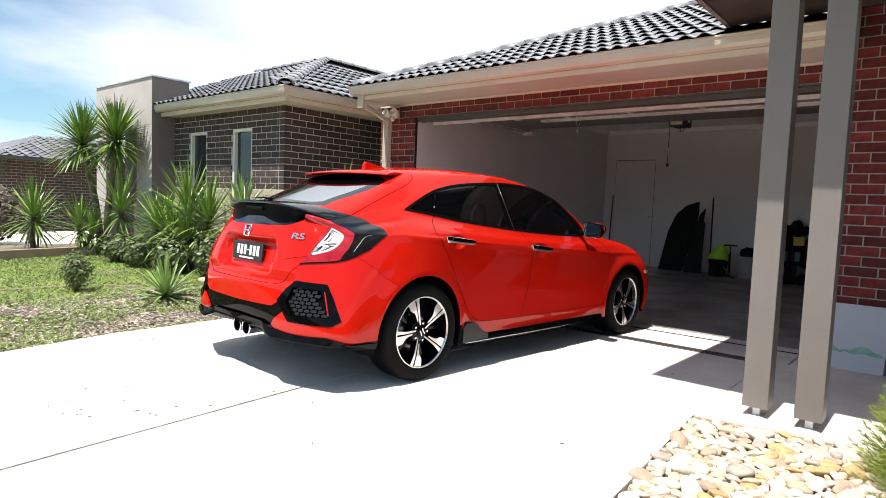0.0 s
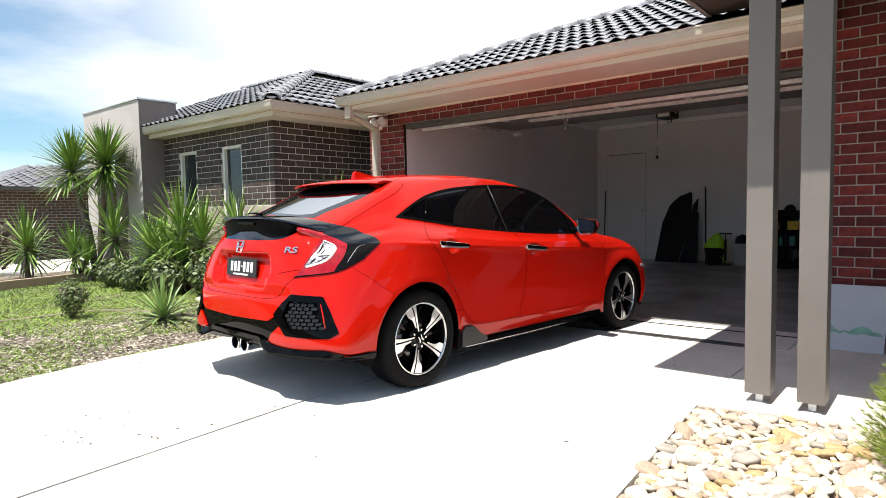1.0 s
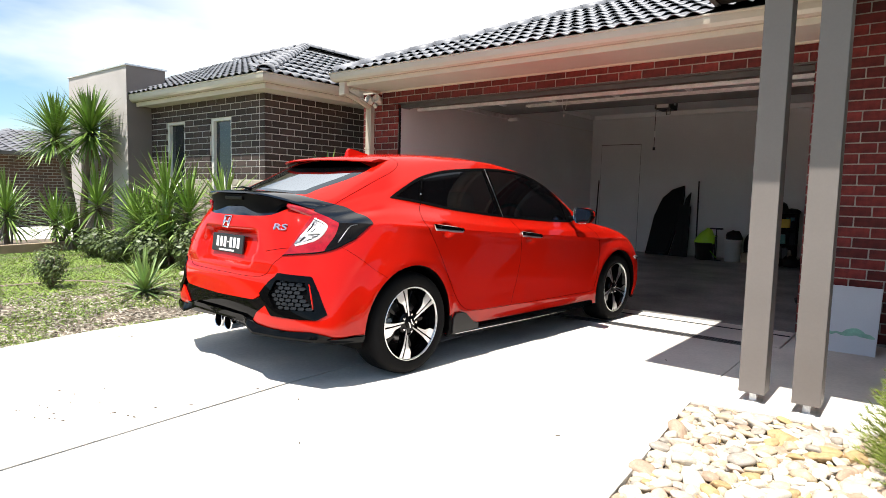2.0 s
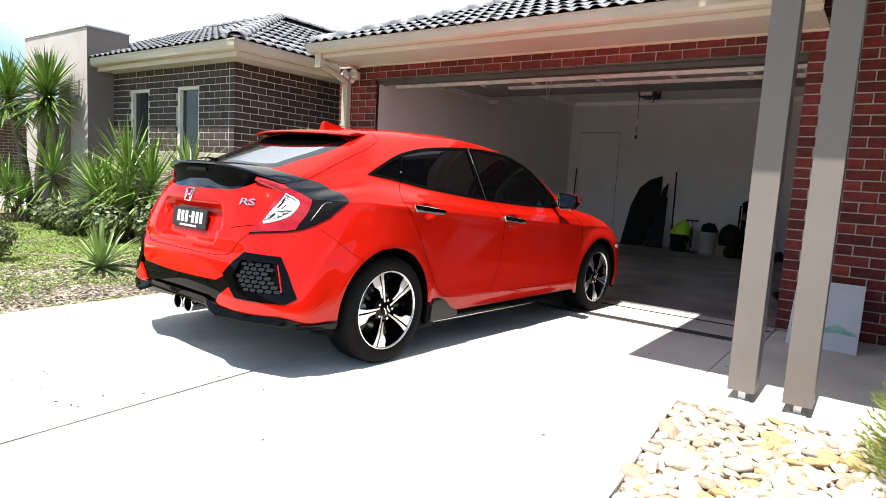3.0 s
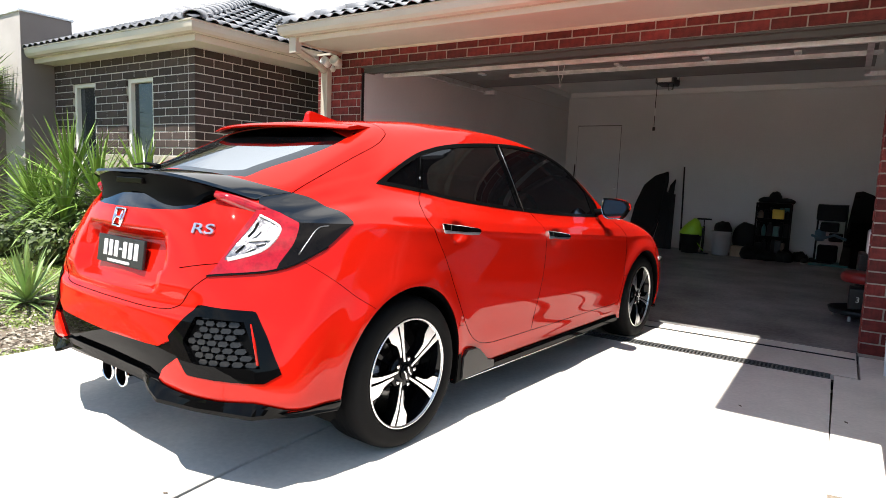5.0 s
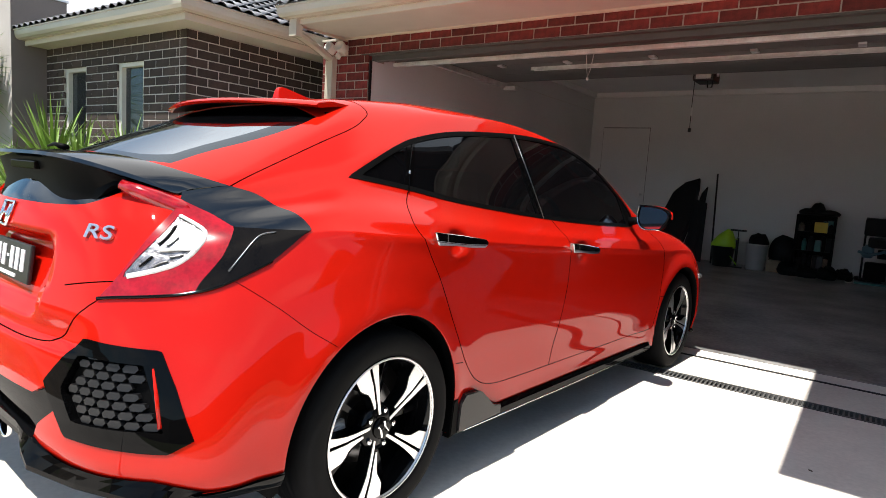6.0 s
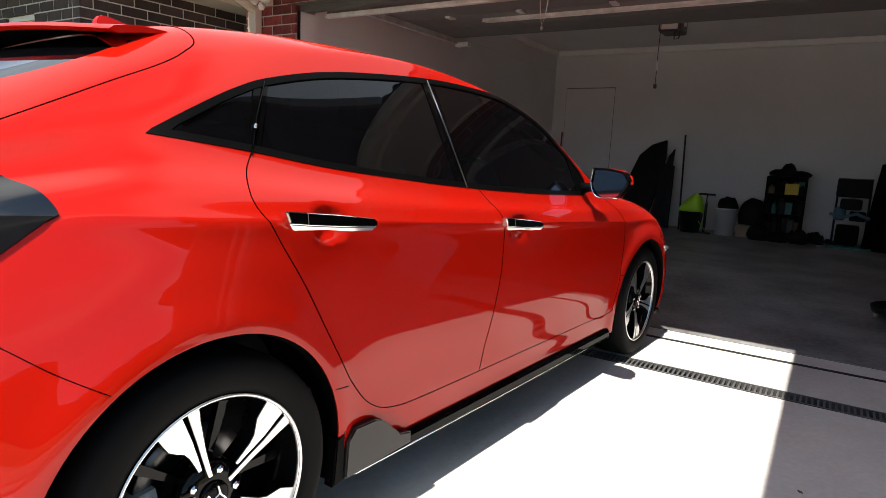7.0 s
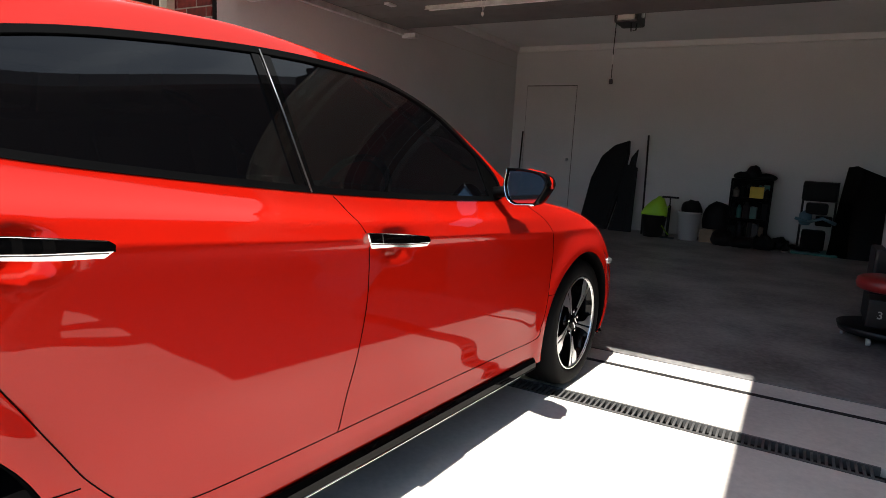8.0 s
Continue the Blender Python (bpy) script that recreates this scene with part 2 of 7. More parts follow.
def stone_mix(m, island):
    """River stones in several natural colours, picked stone by stone."""
    n, l = m.node_tree.nodes, m.node_tree.links
    b = n["Principled BSDF"]
    grain = b.inputs["Base Color"].links[0].from_socket
    src = n.new("ShaderNodeNewGeometry").outputs["Random Per Island"] if island else n.new("ShaderNodeObjectInfo").outputs["Random"]
    ramp, mix = n.new("ShaderNodeValToRGB"), n.new("ShaderNodeMix")
    ramp.color_ramp.interpolation = "CONSTANT"
    for k, (pos, col) in enumerate(STONE_KINDS):
        e = ramp.color_ramp.elements[k] if k < 2 else ramp.color_ramp.elements.new(pos)
        e.position, e.color = pos, (*col, 1)
    mix.data_type, mix.blend_type = "RGBA", "MULTIPLY"
    mix.inputs[0].default_value = 1.0
    l.new(src, ramp.inputs[0])
    l.new(ramp.outputs[0], mix.inputs[6])
    l.new(grain, mix.inputs[7])
    l.new(mix.outputs[2], b.inputs["Base Color"])
    return m


STONE = stone_mix(surface("river stone", (0.92, 0.91, 0.90), 0.7, 0, 0.3, 2.2, 9, 0.3, each=0.12, warm=0.08), False)
STONE_MIX = stone_mix(surface("small river stone", (0.92, 0.91, 0.90), 0.75, 0, 0.25, 14, 70, 0.25, warm=0.08), True)
GRIT = surface("pale gravel grit", (0.20, 0.16, 0.12), 0.9, 0, 0.4, 12, 60, 0.8)
CANVAS = surface("white canvas panel", (0.66, 0.69, 0.72), 0.7, 0, 0.05, 2, 90, 0.1)
CANVAS_GREEN = surface("green painted wash", (0.30, 0.55, 0.42), 0.7, 0, 0.25, 9, 70, 0.05)
LIME = surface("lime green plastic", (0.38, 0.72, 0.03), 0.4, 0, 0.08, 6, 60, 0.0)
BUCKET = surface("white bucket plastic", (0.68, 0.68, 0.67), 0.4, 0, 0.06, 6, 60, 0.0)
YELLOW = surface("yellow card", (0.62, 0.45, 0.05), 0.6, 0, 0.1, 8, 80, 0.0)
TEAL = surface("teal plastic", (0.015, 0.13, 0.115), 0.4, 0, 0.15, 8, 80, 0.0)
BLUE = surface("pale blue plastic", (0.07, 0.15, 0.19), 0.4, 0, 0.15, 8, 80, 0.0)
BLACK_CLOTH = surface("black vinyl cover", (0.004, 0.004, 0.0045), 0.6, 0, 0.3, 5, 60, 0.4, spec=0.2)
CAM_WHITE = surface("white plastic housing", (0.66, 0.63, 0.58), 0.45, 0, 0.05, 8, 80, 0.0)
RED_VINYL = surface("red vinyl seat", (0.30, 0.02, 0.02), 0.35, 0, 0.1, 8, 90, 0.1)


FAR_BRICK = surface("far red brown brickwork", (0.12, 0.07, 0.055), 0.85, 0, 0.2, 4, 60, 0.2)
fb_n, fb_l = FAR_BRICK.node_tree.nodes, FAR_BRICK.node_tree.links
fb_tex, fb_co, fb_sep, fb_comb = fb_n.new("ShaderNodeTexBrick"), fb_n.new("ShaderNodeTexCoord"), fb_n.new("ShaderNodeSeparateXYZ"), fb_n.new("ShaderNodeCombineXYZ")
fb_tex.inputs["Scale"].default_value, fb_tex.inputs["Mortar Size"].default_value = 1.0, 0.008
fb_tex.inputs["Brick Width"].default_value, fb_tex.inputs["Row Height"].default_value = 0.24, 0.086
fb_tex.inputs["Color1"].default_value, fb_tex.inputs["Color2"].default_value, fb_tex.inputs["Mortar"].default_value = (0.13, 0.06, 0.045, 1), (0.075, 0.045, 0.04, 1), (0.32, 0.29, 0.26, 1)
fb_l.new(fb_co.outputs["Object"], fb_sep.inputs[0])
fb_l.new(fb_sep.outputs[1], fb_comb.inputs[0])
fb_l.new(fb_sep.outputs[2], fb_comb.inputs[1])
fb_l.new(fb_comb.outputs[0], fb_tex.inputs[0])
fb_l.new(fb_tex.outputs[0], fb_n["Principled BSDF"].inputs["Base Color"])


# ---------------------------------------------------------------- mesh tools
def mesh_of(name, verts, faces, mat, smooth=True):
    me = bpy.data.meshes.new(name)
    me.from_pydata([tuple(v) for v in verts], [], [tuple(f) for f in faces])
    me.validate()
    me.materials.append(mat)
    if smooth:
        me.polygons.foreach_set("use_smooth", [True] * len(me.polygons))
    return me


def attach(name, me, parent=None, label=""):
    ob = new(name, me)
    ob.parent = parent
    if label:
        ob["label"] = label
    return ob


def part(name, bm, mat, parent=None, label="", smooth=False):
    """One bmesh as one mesh object under a thing or a part."""
    me = bpy.data.meshes.new(name)
    if smooth:
        for f in bm.faces:
            f.smooth = True
    bm.to_mesh(me)
    bm.free()
    me.materials.append(mat)
    return attach(name, me, parent, label)


def thing(name, at=None, label="", category="", group="", kind=""):
    ob = new(name)
    ob.empty_display_size = 0.1
    if at is not None:
        ob.matrix_world = at if isinstance(at, Matrix) else Matrix.Translation(at)
    return tagged(ob, label, category, group, kind)


def add_box(bm, x0, x1, y0, y1, z0, z1, bevel=0.0, m=None):
    made = bmesh.ops.create_cube(bm, size=1.0)["verts"]
    t = Matrix.LocRotScale(((x0 + x1) / 2, (y0 + y1) / 2, (z0 + z1) / 2), None, (abs(x1 - x0), abs(y1 - y0), abs(z1 - z0)))
    bmesh.ops.transform(bm, matrix=(m @ t) if m else t, verts=made)
    if bevel:
        edges = list({e for v in made for e in v.link_edges})
        bmesh.ops.bevel(bm, geom=edges, offset=bevel, segments=2, profile=0.6, affect="EDGES")
    return bm


def box(x0, x1, y0, y1, z0, z1, bevel=0.0):
    return add_box(bmesh.new(), x0, x1, y0, y1, z0, z1, bevel)


def add_tube(bm, points, radius, sides=8, ends=True, flat=1.0):
    """A tube along points; radius: one number or one for each point."""
    pts = [Vector(p) for p in points]
    rr = radius if isinstance(radius, (list, tuple)) else [radius] * len(pts)
    rings, ref = [], None
    for i, p in enumerate(pts):
        d = (pts[min(i + 1, len(pts) - 1)] - pts[max(i - 1, 0)]).normalized()
        if ref is None:
            ref = Vector((0, 0, 1)) if abs(d.z) < 0.9 else Vector((1, 0, 0))
        a = d.cross(ref).normalized()
        b = a.cross(d).normalized()
        ref = b
        rings.append([bm.verts.new(p + a * (rr[i] * math.cos(k)) + b * (rr[i] * flat * math.sin(k))) for k in [2 * math.pi * j / sides for j in range(sides)]])
    for r0, r1 in zip(rings, rings[1:]):
        for j in range(sides):
            bm.faces.new((r0[j], r0[(j + 1) % sides], r1[(j + 1) % sides], r1[j]))
    if ends:
        bm.faces.new(list(reversed(rings[0])))
        bm.faces.new(rings[-1])
    return bm


def tube(points, radius, sides=8, ends=True, flat=1.0):
    return add_tube(bmesh.new(), points, radius, sides, ends, flat)


def add_lathe(bm, profile, axis="z", sides=32, m=None, closed=False, open_ends=False):
    """Turns a profile of (radius, height) pairs about an axis."""
    rings = []
    for r, h in profile:
        ring = []
        for k in range(sides):
            a = 2 * math.pi * k / sides
            c, s = r * math.cos(a), r * math.sin(a)
            v = Vector((c, s, h)) if axis == "z" else Vector((h, c, s)) if axis == "x" else Vector((c, h, s))
            ring.append(bm.verts.new(m @ v if m else v))
        rings.append(ring)
    pairs = list(zip(rings, rings[1:])) + ([(rings[-1], rings[0])] if closed else [])
    for r0, r1 in pairs:
        for k in range(sides):
            bm.faces.new((r0[k], r0[(k + 1) % sides], r1[(k + 1) % sides], r1[k]))
    if not closed and not open_ends:
        for ring in (rings[0], rings[-1]):
            if (ring[0].co - ring[sides // 2].co).length > 1e-5:
                bm.faces.new(ring)
    bmesh.ops.remove_doubles(bm, verts=bm.verts, dist=1e-6)
    bmesh.ops.recalc_face_normals(bm, faces=bm.faces)
    return bm


def lathe(profile, axis="z", sides=32, m=None, closed=False, open_ends=False):
    return add_lathe(bmesh.new(), profile, axis, sides, m, closed, open_ends)


def prism(outline, depth, bevel=0.0):
    """A plate: the outline in x and y, pulled up by depth."""
    bm = bmesh.new()
    low = [bm.verts.new((x, y, 0)) for x, y in outline]
    high = [bm.verts.new((x, y, depth)) for x, y in outline]
    bm.faces.new(list(reversed(low)))
    top = bm.faces.new(high)
    for i in range(len(low)):
        j = (i + 1) % len(low)
        bm.faces.new((low[i], low[j], high[j], high[i]))
    bmesh.ops.recalc_face_normals(bm, faces=bm.faces)
    if bevel:
        bmesh.ops.bevel(bm, geom=list(top.edges), offset=bevel, segments=2, affect="EDGES")
    return bm


def moved(bm, m):
    bmesh.ops.transform(bm, matrix=m, verts=bm.verts)
    return bm


# ---------------------------------------------------------------- ground and paving
def drive_z(y):
    return -0.0141 * (y + 0.213)


def floor_z(y):
    return -0.045 + max(0.0, y - 2.84) * 0.0152


def slab(name, outline, mat, thick=0.12, lift=0.0, zf=drive_z, bevel=0.002, label="", parent=None):
    bm = bmesh.new()
    top = bm.faces.new([bm.verts.new((x, y, zf(y) + lift)) for x, y in outline])
    made = bmesh.ops.extrude_face_region(bm, geom=[top])
    bmesh.ops.translate(bm, verts=[g for g in made["geom"] if isinstance(g, bmesh.types.BMVert)], vec=(0, 0, -thick))
    bmesh.ops.recalc_face_normals(bm, faces=bm.faces)
    if bevel:
        high = [e for e in bm.edges if all(abs(v.co.z - zf(v.co.y) - lift) < 1e-4 for v in e.verts)]
        bmesh.ops.bevel(bm, geom=high, offset=bevel, segments=2, affect="EDGES")
    ob = part(name, bm, mat, parent)
    return tagged(ob, label, "", "", "structure") if parent is None else ob


bm = bmesh.new()
bmesh.ops.create_grid(bm, x_segments=60, y_segments=60, size=400)
for v in bm.verts:
    v.co.z = -0.16
ground = tagged(part("ground", bm, LAWN), "dry suburban ground reaching the horizon", "ground", "", "structure")

driveway = tagged(new("driveway"), "sunlit pale concrete driveway with saw-cut joints", "driveway", "", "structure")
slab("concrete_slab", [(-0.7, -16), (1.84, -16), (0.492, -0.80), (0.44, 2.195), (-2.3, 2.195), (-1.86, 0.6), (-1.65, -0.3), (-1.60, -1.13), (-1.41, -1.92), (-1.2, -4)], CONCRETE, parent=driveway)
slab("concrete_slab", [(1.856, -16), (3.2, -16), (2.62, -3.4), (2.47, -0.9), (2.36, 0.4), (2.34, 2.195), (0.456, 2.195), (0.509, -0.80)], CONCRETE, parent=driveway)
slab("concrete_apron", [(-2.3, 2.325), (2.48, 2.325), (2.48, 2.865), (-2.3, 2.865)], CONCRETE, parent=driveway)
slab("joint_filler", [(-0.72, -16.0), (3.17, -16.0), (2.59, -3.4), (2.44, -0.9), (2.34, 0.4), (2.34, 2.26), (2.47, 2.32), (2.47, 2.89), (-2.29, 2.89), (-1.85, 0.6), (-1.6, -1.1), (-1.22, -4)], JOINT, 0.05, -0.035, bevel=0, parent=driveway)
slab("concrete_sill", [(-2.3, 2.888), (2.48, 2.888), (2.48, 3.082), (-2.3, 3.082)], CONCRETE, 0.12, 0.001, floor_z, parent=driveway)
part("joint_seal", box(-2.29, 2.47, 2.858, 2.892, -0.09, -0.0405), JOINT, driveway)
pavement = tagged(new("pavement"), "pale concrete paving under the porch posts", "paving", "", "structure")
slab("concrete_slab", [(2.356, 0.43), (3.4, 0.60), (6.5, 0.62), (6.5, 3.3), (2.495, 3.3), (2.495, 2.3), (2.356, 2.3)], CONCRETE, 0.12, 0.002, parent=pavement)
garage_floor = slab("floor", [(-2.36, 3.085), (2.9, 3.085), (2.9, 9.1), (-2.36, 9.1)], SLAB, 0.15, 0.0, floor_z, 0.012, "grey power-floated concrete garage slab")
garage_floor["category"] = "floor"

# lawn and garden bed rising beside the drive
rng = random.Random(4)


def lawn_z(x, y):
    t = min(1.0, max(0.0, (-1.55 - 0.1 * y - x) / 1.6))
    return -0.03 + 0.13 * t * t * (3 - 2 * t) + 0.018 * noise.noise((x * 1.3, y * 1.3, 0.3))


nx, ny = 110, 110
verts, faces = [], []
for i in range(nx + 1):
    for j in range(ny + 1):
        x, y = -1.33 - 8.2 * (i / nx), -7.0 + 8.9 * (j / ny)
        edge = -1.65 - 0.13 * (y + 0.3) if y > -0.3 else -1.65 + 0.16 * (-0.3 - y)
        x = min(x, edge + 0.03 * noise.noise((y * 6, 1.0, 2.0)) - 0.001 * i)
        verts.append((x, y, lawn_z(x, y)))
for i in range(nx):
    for j in range(ny):
        a = i * (ny + 1) + j
        faces.append((a, a + 1, a + ny + 2, a + ny + 1))
lawn = tagged(attach("lawn_bed", mesh_of("lawn_bed", verts, faces, SOIL)), "patchy green lawn and mulched bed beside the drive", "lawn", "", "structure")


def scatter(name, count, place, blade, mat, label, category):
    """Many small blades or flakes as one mesh."""
    vv, ff = [], []
    for _ in range(count):
        p = place()
        if p is None:
            continue
        q, f = blade()
        base = len(vv)
        vv += [tuple(Vector(a) + p) for a in q]
        ff += [tuple(base + k for k in g) for g in f]
    return tagged(attach(name, mesh_of(name, vv, ff, mat, False)), label, category, "", "stuff")


def grass_place():
    x, y = -1.6 - 6.2 * rng.random() ** 1.1, -2.6 + 4.0 * rng.random()
    edge = -1.65 - 0.13 * (y + 0.3) if y > -0.3 else -1.65 + 0.16 * (-0.3 - y)
    d = edge - x
    if d < 0.02:
        return None
    thick = 0.26 if d < 0.35 else 0.62 if d < 1.05 else 0.36 if d < 1.3 else 1.0
    if noise.noise((x * 2.2, y * 2.2, 5.0)) * 0.9 + 0.5 > thick + 0.25 * rng.random():
        return None
    return Vector((x, y, lawn_z(x, y) - 0.004))


def grass_blade():
    a, h, lean, w = rng.random() * 6.28, 0.010 + 0.020 * rng.random(), 0.03 * rng.random(), 0.0035 + 0.002 * rng.random()
    c, s = math.cos(a), math.sin(a)
    return [(-w * s, w * c, 0), (w * s, -w * c, 0), (c * lean + w * 0.6 * s, s * lean - w * 0.6 * c, h * 0.7), (c * lean * 2, s * lean * 2, h)], [(0, 1, 2), (0, 2, 3)]


def litter_place():
    y = -2.4 + 3.6 * rng.random()
    edge = -1.65 - 0.13 * (y + 0.3) if y > -0.3 else -1.65 + 0.16 * (-0.3 - y)
    x = edge - 0.03 - 1.5 * rng.random() ** 1.2
    return Vector((x, y, lawn_z(x, y) + 0.004))


def litter_flake():
    a, r = rng.random() * 6.28, 0.006 + 0.016 * rng.random()
    c, s, k, t = math.cos(a) * r, math.sin(a) * r, 0.35 + 0.4 * rng.random(), 0.012 * rng.random()
    return [(c, s, 0), (-s * k, c * k, t), (-c, -s, 0.004), (s * k, -c * k, 0)], [(0, 1, 2, 3)]


scatter("grass", 95000, grass_place, grass_blade, GRASS, "short green lawn grass with thin patches", "grass")
scatter("leaf_litter", 15000, litter_place, litter_flake, DRY, "dry bark chips and dead leaves on the bed", "leaf litter")


# ---------------------------------------------------------------- brick walls
def brick_mesh(name, mat, l=0.230, d=0.110, h=0.076):
    bm = box(-l / 2, l / 2, -d / 2, d / 2, -h / 2, h / 2)
    bmesh.ops.bevel(bm, geom=list(bm.edges), offset=0.0035, segments=1, affect="EDGES")
    me = bpy.data.meshes.new(name)
    bm.to_mesh(me)
    bm.free()
    me.materials.append(mat)
    return me


COURSE, LONG = 0.086, 0.240


def lay_bricks(wall, start, along, length, z0, z1, mats, hole=None, inset=0.0, offset=0.0):
    """Stretcher bond on the outer face of a wall: start and along give the face's line; every brick an object of its own."""
    along = Vector(along).normalized()
    out = Vector((along.y, -along.x, 0))
    turn = math.atan2(along.y, along.x)
    r = random.Random(int(abs(start[0]) * 977 + abs(start[1]) * 131))
    rows = int(round((z1 - z0) / COURSE))
    for k in range(rows):
        z = z0 + (k + 0.5) * COURSE
        s = -((k % 2) * 0.5 + offset) * LONG
        while s < length - 0.02:
            a, b = max(s, 0.0), min(s + LONG - 0.010, length)
            s += LONG
            if b - a < 0.03:
                continue
            pieces = [(a, b)]
            if hole:
                for h0, h1, hz0, hz1 in hole:
                    if hz0 < z < hz1:
                        cut = []
                        for p, q in pieces:
                            if p < h0:
                                cut.append((p, min(q, h0)))
                            if q > h1:
                                cut.append((max(p, h1), q))
                        pieces = cut
            for p, q in pieces:
                if q - p < 0.03:
                    continue
                me = mats(k, r)
                at = Vector(start) + along * ((p + q) / 2) - out * (0.055 - 0.006 + inset) + out * r.uniform(-0.0015, 0.0015)
                ob = attach("brick", me, wall)
                ob.matrix_local = Matrix.LocRotScale((at.x, at.y, z), Euler((0, 0, turn + r.uniform(-0.004, 0.004))), ((q - p) / 0.230, 1, 1))


RED_ME, DARK_ME, SUNLIT_ME = brick_mesh("brick", RED_BRICK), brick_mesh("brick_dark", DARK_BRICK), brick_mesh("brick_sunlit", CREAM_SUN_BRICK)


def red(k, r):
    return RED_ME


def brown(k, r):
    # sunlight below the eave's shadow is painted as 14 pale courses
    return SUNLIT_ME if k < 14 else DARK_ME


G_Y, O_L, O_R, O_TOP, B_LOW, EAVE = 3.0, -2.29, 2.49, 2.238, 2.30, 2.472
BASE = -0.024

# the garage front: two piers and the band over the opening, with a wall to the entry
wall_garage = tagged(new("wall_garage_front"), "red clay brick garage front with pale mortar joints", "brick wall", "", "structure")
bm = bmesh.new()
add_box(bm, -2.94, O_L, G_Y - 0.002, G_Y + 0.24, -0.1, EAVE)
add_box(bm, O_L, O_R, G_Y - 0.002, G_Y + 0.13, B_LOW + 0.003, EAVE)
add_box(bm, O_R, 3.27, G_Y - 0.002, G_Y + 0.24, -0.1, 2.952)
part("mortar", bm, MORTAR, wall_garage)
part("plaster_upstand", box(O_L - 0.06, O_R + 0.06, G_Y + 0.14, G_Y + 0.24, 2.29, 2.80), PLASTER, wall_garage)
part("steel_lintel", box(O_L - 0.10, O_R + 0.10, G_Y - 0.004, G_Y + 0.10, 2.285, B_LOW), LINTEL, wall_garage)
part("lintel_trim", box(O_L, O_R, G_Y + 0.05, G_Y + 0.14, O_TOP, 2.285), LINTEL, wall_garage)
part("door_jamb", box(O_L - 0.004, O_L + 0.012, G_Y + 0.012, G_Y + 0.045, -0.04, O_TOP), DARK_STEEL, wall_garage)
part("jamb_lining", box(O_L - 0.004, O_L + 0.010, G_Y + 0.046, G_Y + 0.262, -0.04, O_TOP), PLASTER, wall_garage)

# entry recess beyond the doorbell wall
tagged(part("wall_entry", box(3.27, 5.05, G_Y + 1.1, G_Y + 1.3, -0.1, 2.75), RENDER_BROWN_SHADE), "shaded rendered wall of the entry recess", "wall", "", "structure")
tagged(part("wall_entry_side", box(3.16, 3.275, G_Y + 0.25, G_Y + 1.1, -0.1, 2.47), RENDER_BROWN_SHADE), "shaded return wall of the entry", "wall", "", "structure")
# out of view, added to cut the eastern sky's light under the porch
tagged(part("wall_porch_end", box(4.32, 4.47, 0.30, G_Y + 1.099, -0.1, 2.69), RENDER_BROWN_SHADE), "unseen plain wall added to shade the porch from the sky", "wall", "", "structure")
door_1 = tagged(part("door_1", box(3.36, 4.3, G_Y + 1.04, G_Y + 1.098, -0.02, 2.1, 0.004), DARK_STEEL), "dark front door in the shaded entry", "door", "", "structure")
for i in range(4):
    part("door_panel", box(3.46, 4.2, G_Y + 1.025, G_Y + 1.042, 0.12 + i * 0.49, 0.52 + i * 0.49, 0.006), DARK_STEEL, door_1)

# ---------------------------------------------------------------- eaves, gutters, roofs
TILE_W, TILE_L, PITCH = 0.30, 0.32, math.tan(radians(22.5))


def tile_mesh():
    """A double-roll roof tile: its rolls swell towards the lower edge, so that a dark hollow shows under each."""
    vv, ff, n = [], [], 17
    for s, lift, amp in ((-0.03, 0.002, 0.016), (TILE_L * 0.6, 0.014, 0.020), (TILE_L + 0.03, 0.020, 0.031)):
        for i in range(n):
            u = i / (n - 1)
            w = (u * 2) % 1.0 if u < 1 else 1.0
            vv.append((u * (TILE_W + 0.012) - TILE_W / 2, -s, lift + amp * (0.5 - 0.5 * math.cos(2 * math.pi * w))))
    for q in range(2):
        for i in range(n - 1):
            ff.append((q * n + i, q * n + i + 1, q * n + n + i + 1, q * n + n + i))
    low = len(vv)
    for i in range(n):
        x, y, z = vv[2 * n + i]
        vv.append((x, y + 0.004, z - 0.007))
    for i in range(n - 1):
        ff.append((2 * n + i, 2 * n + i + 1, low + i + 1, low + i))
    return mesh_of("roof_tile", vv, ff, TILE)


TILE_ME = tile_mesh()


def lay_tiles(roof, eave_a, eave_b, up, inside, rows, stuff_from=999):
    """Tiles on one slope. eave_a, eave_b: ends of the eave line; up: level way up the slope; inside(x, y): within the slope's plan."""
    a, b, up = Vector(eave_a), Vector(eave_b), Vector(up).normalized()
    along = (b - a).normalized()
    slope = math.sqrt(1 + PITCH * PITCH)
    r = random.Random(3)
    way_up = (up + Vector((0, 0, PITCH))).normalized()
    basis = Matrix((along, way_up, along.cross(way_up))).transposed()
    for k in range(rows):
        d = (k + 1.0) * TILE_L / slope + 0.008
        for i in range(int((b - a).length / TILE_W) + 1):
            p = a + along * ((i + 0.5) * TILE_W) + up * d + Vector((0, 0, d * PITCH - 0.002))
            mid = p - up * (0.5 * TILE_L / slope)
            if not inside(mid.x, mid.y):
                continue
            ob = attach("roof_tile", TILE_ME, roof)
            ob.matrix_local = Matrix.Translation(p + Vector((0, 0, r.uniform(-0.002, 0.002)))) @ basis.to_4x4()


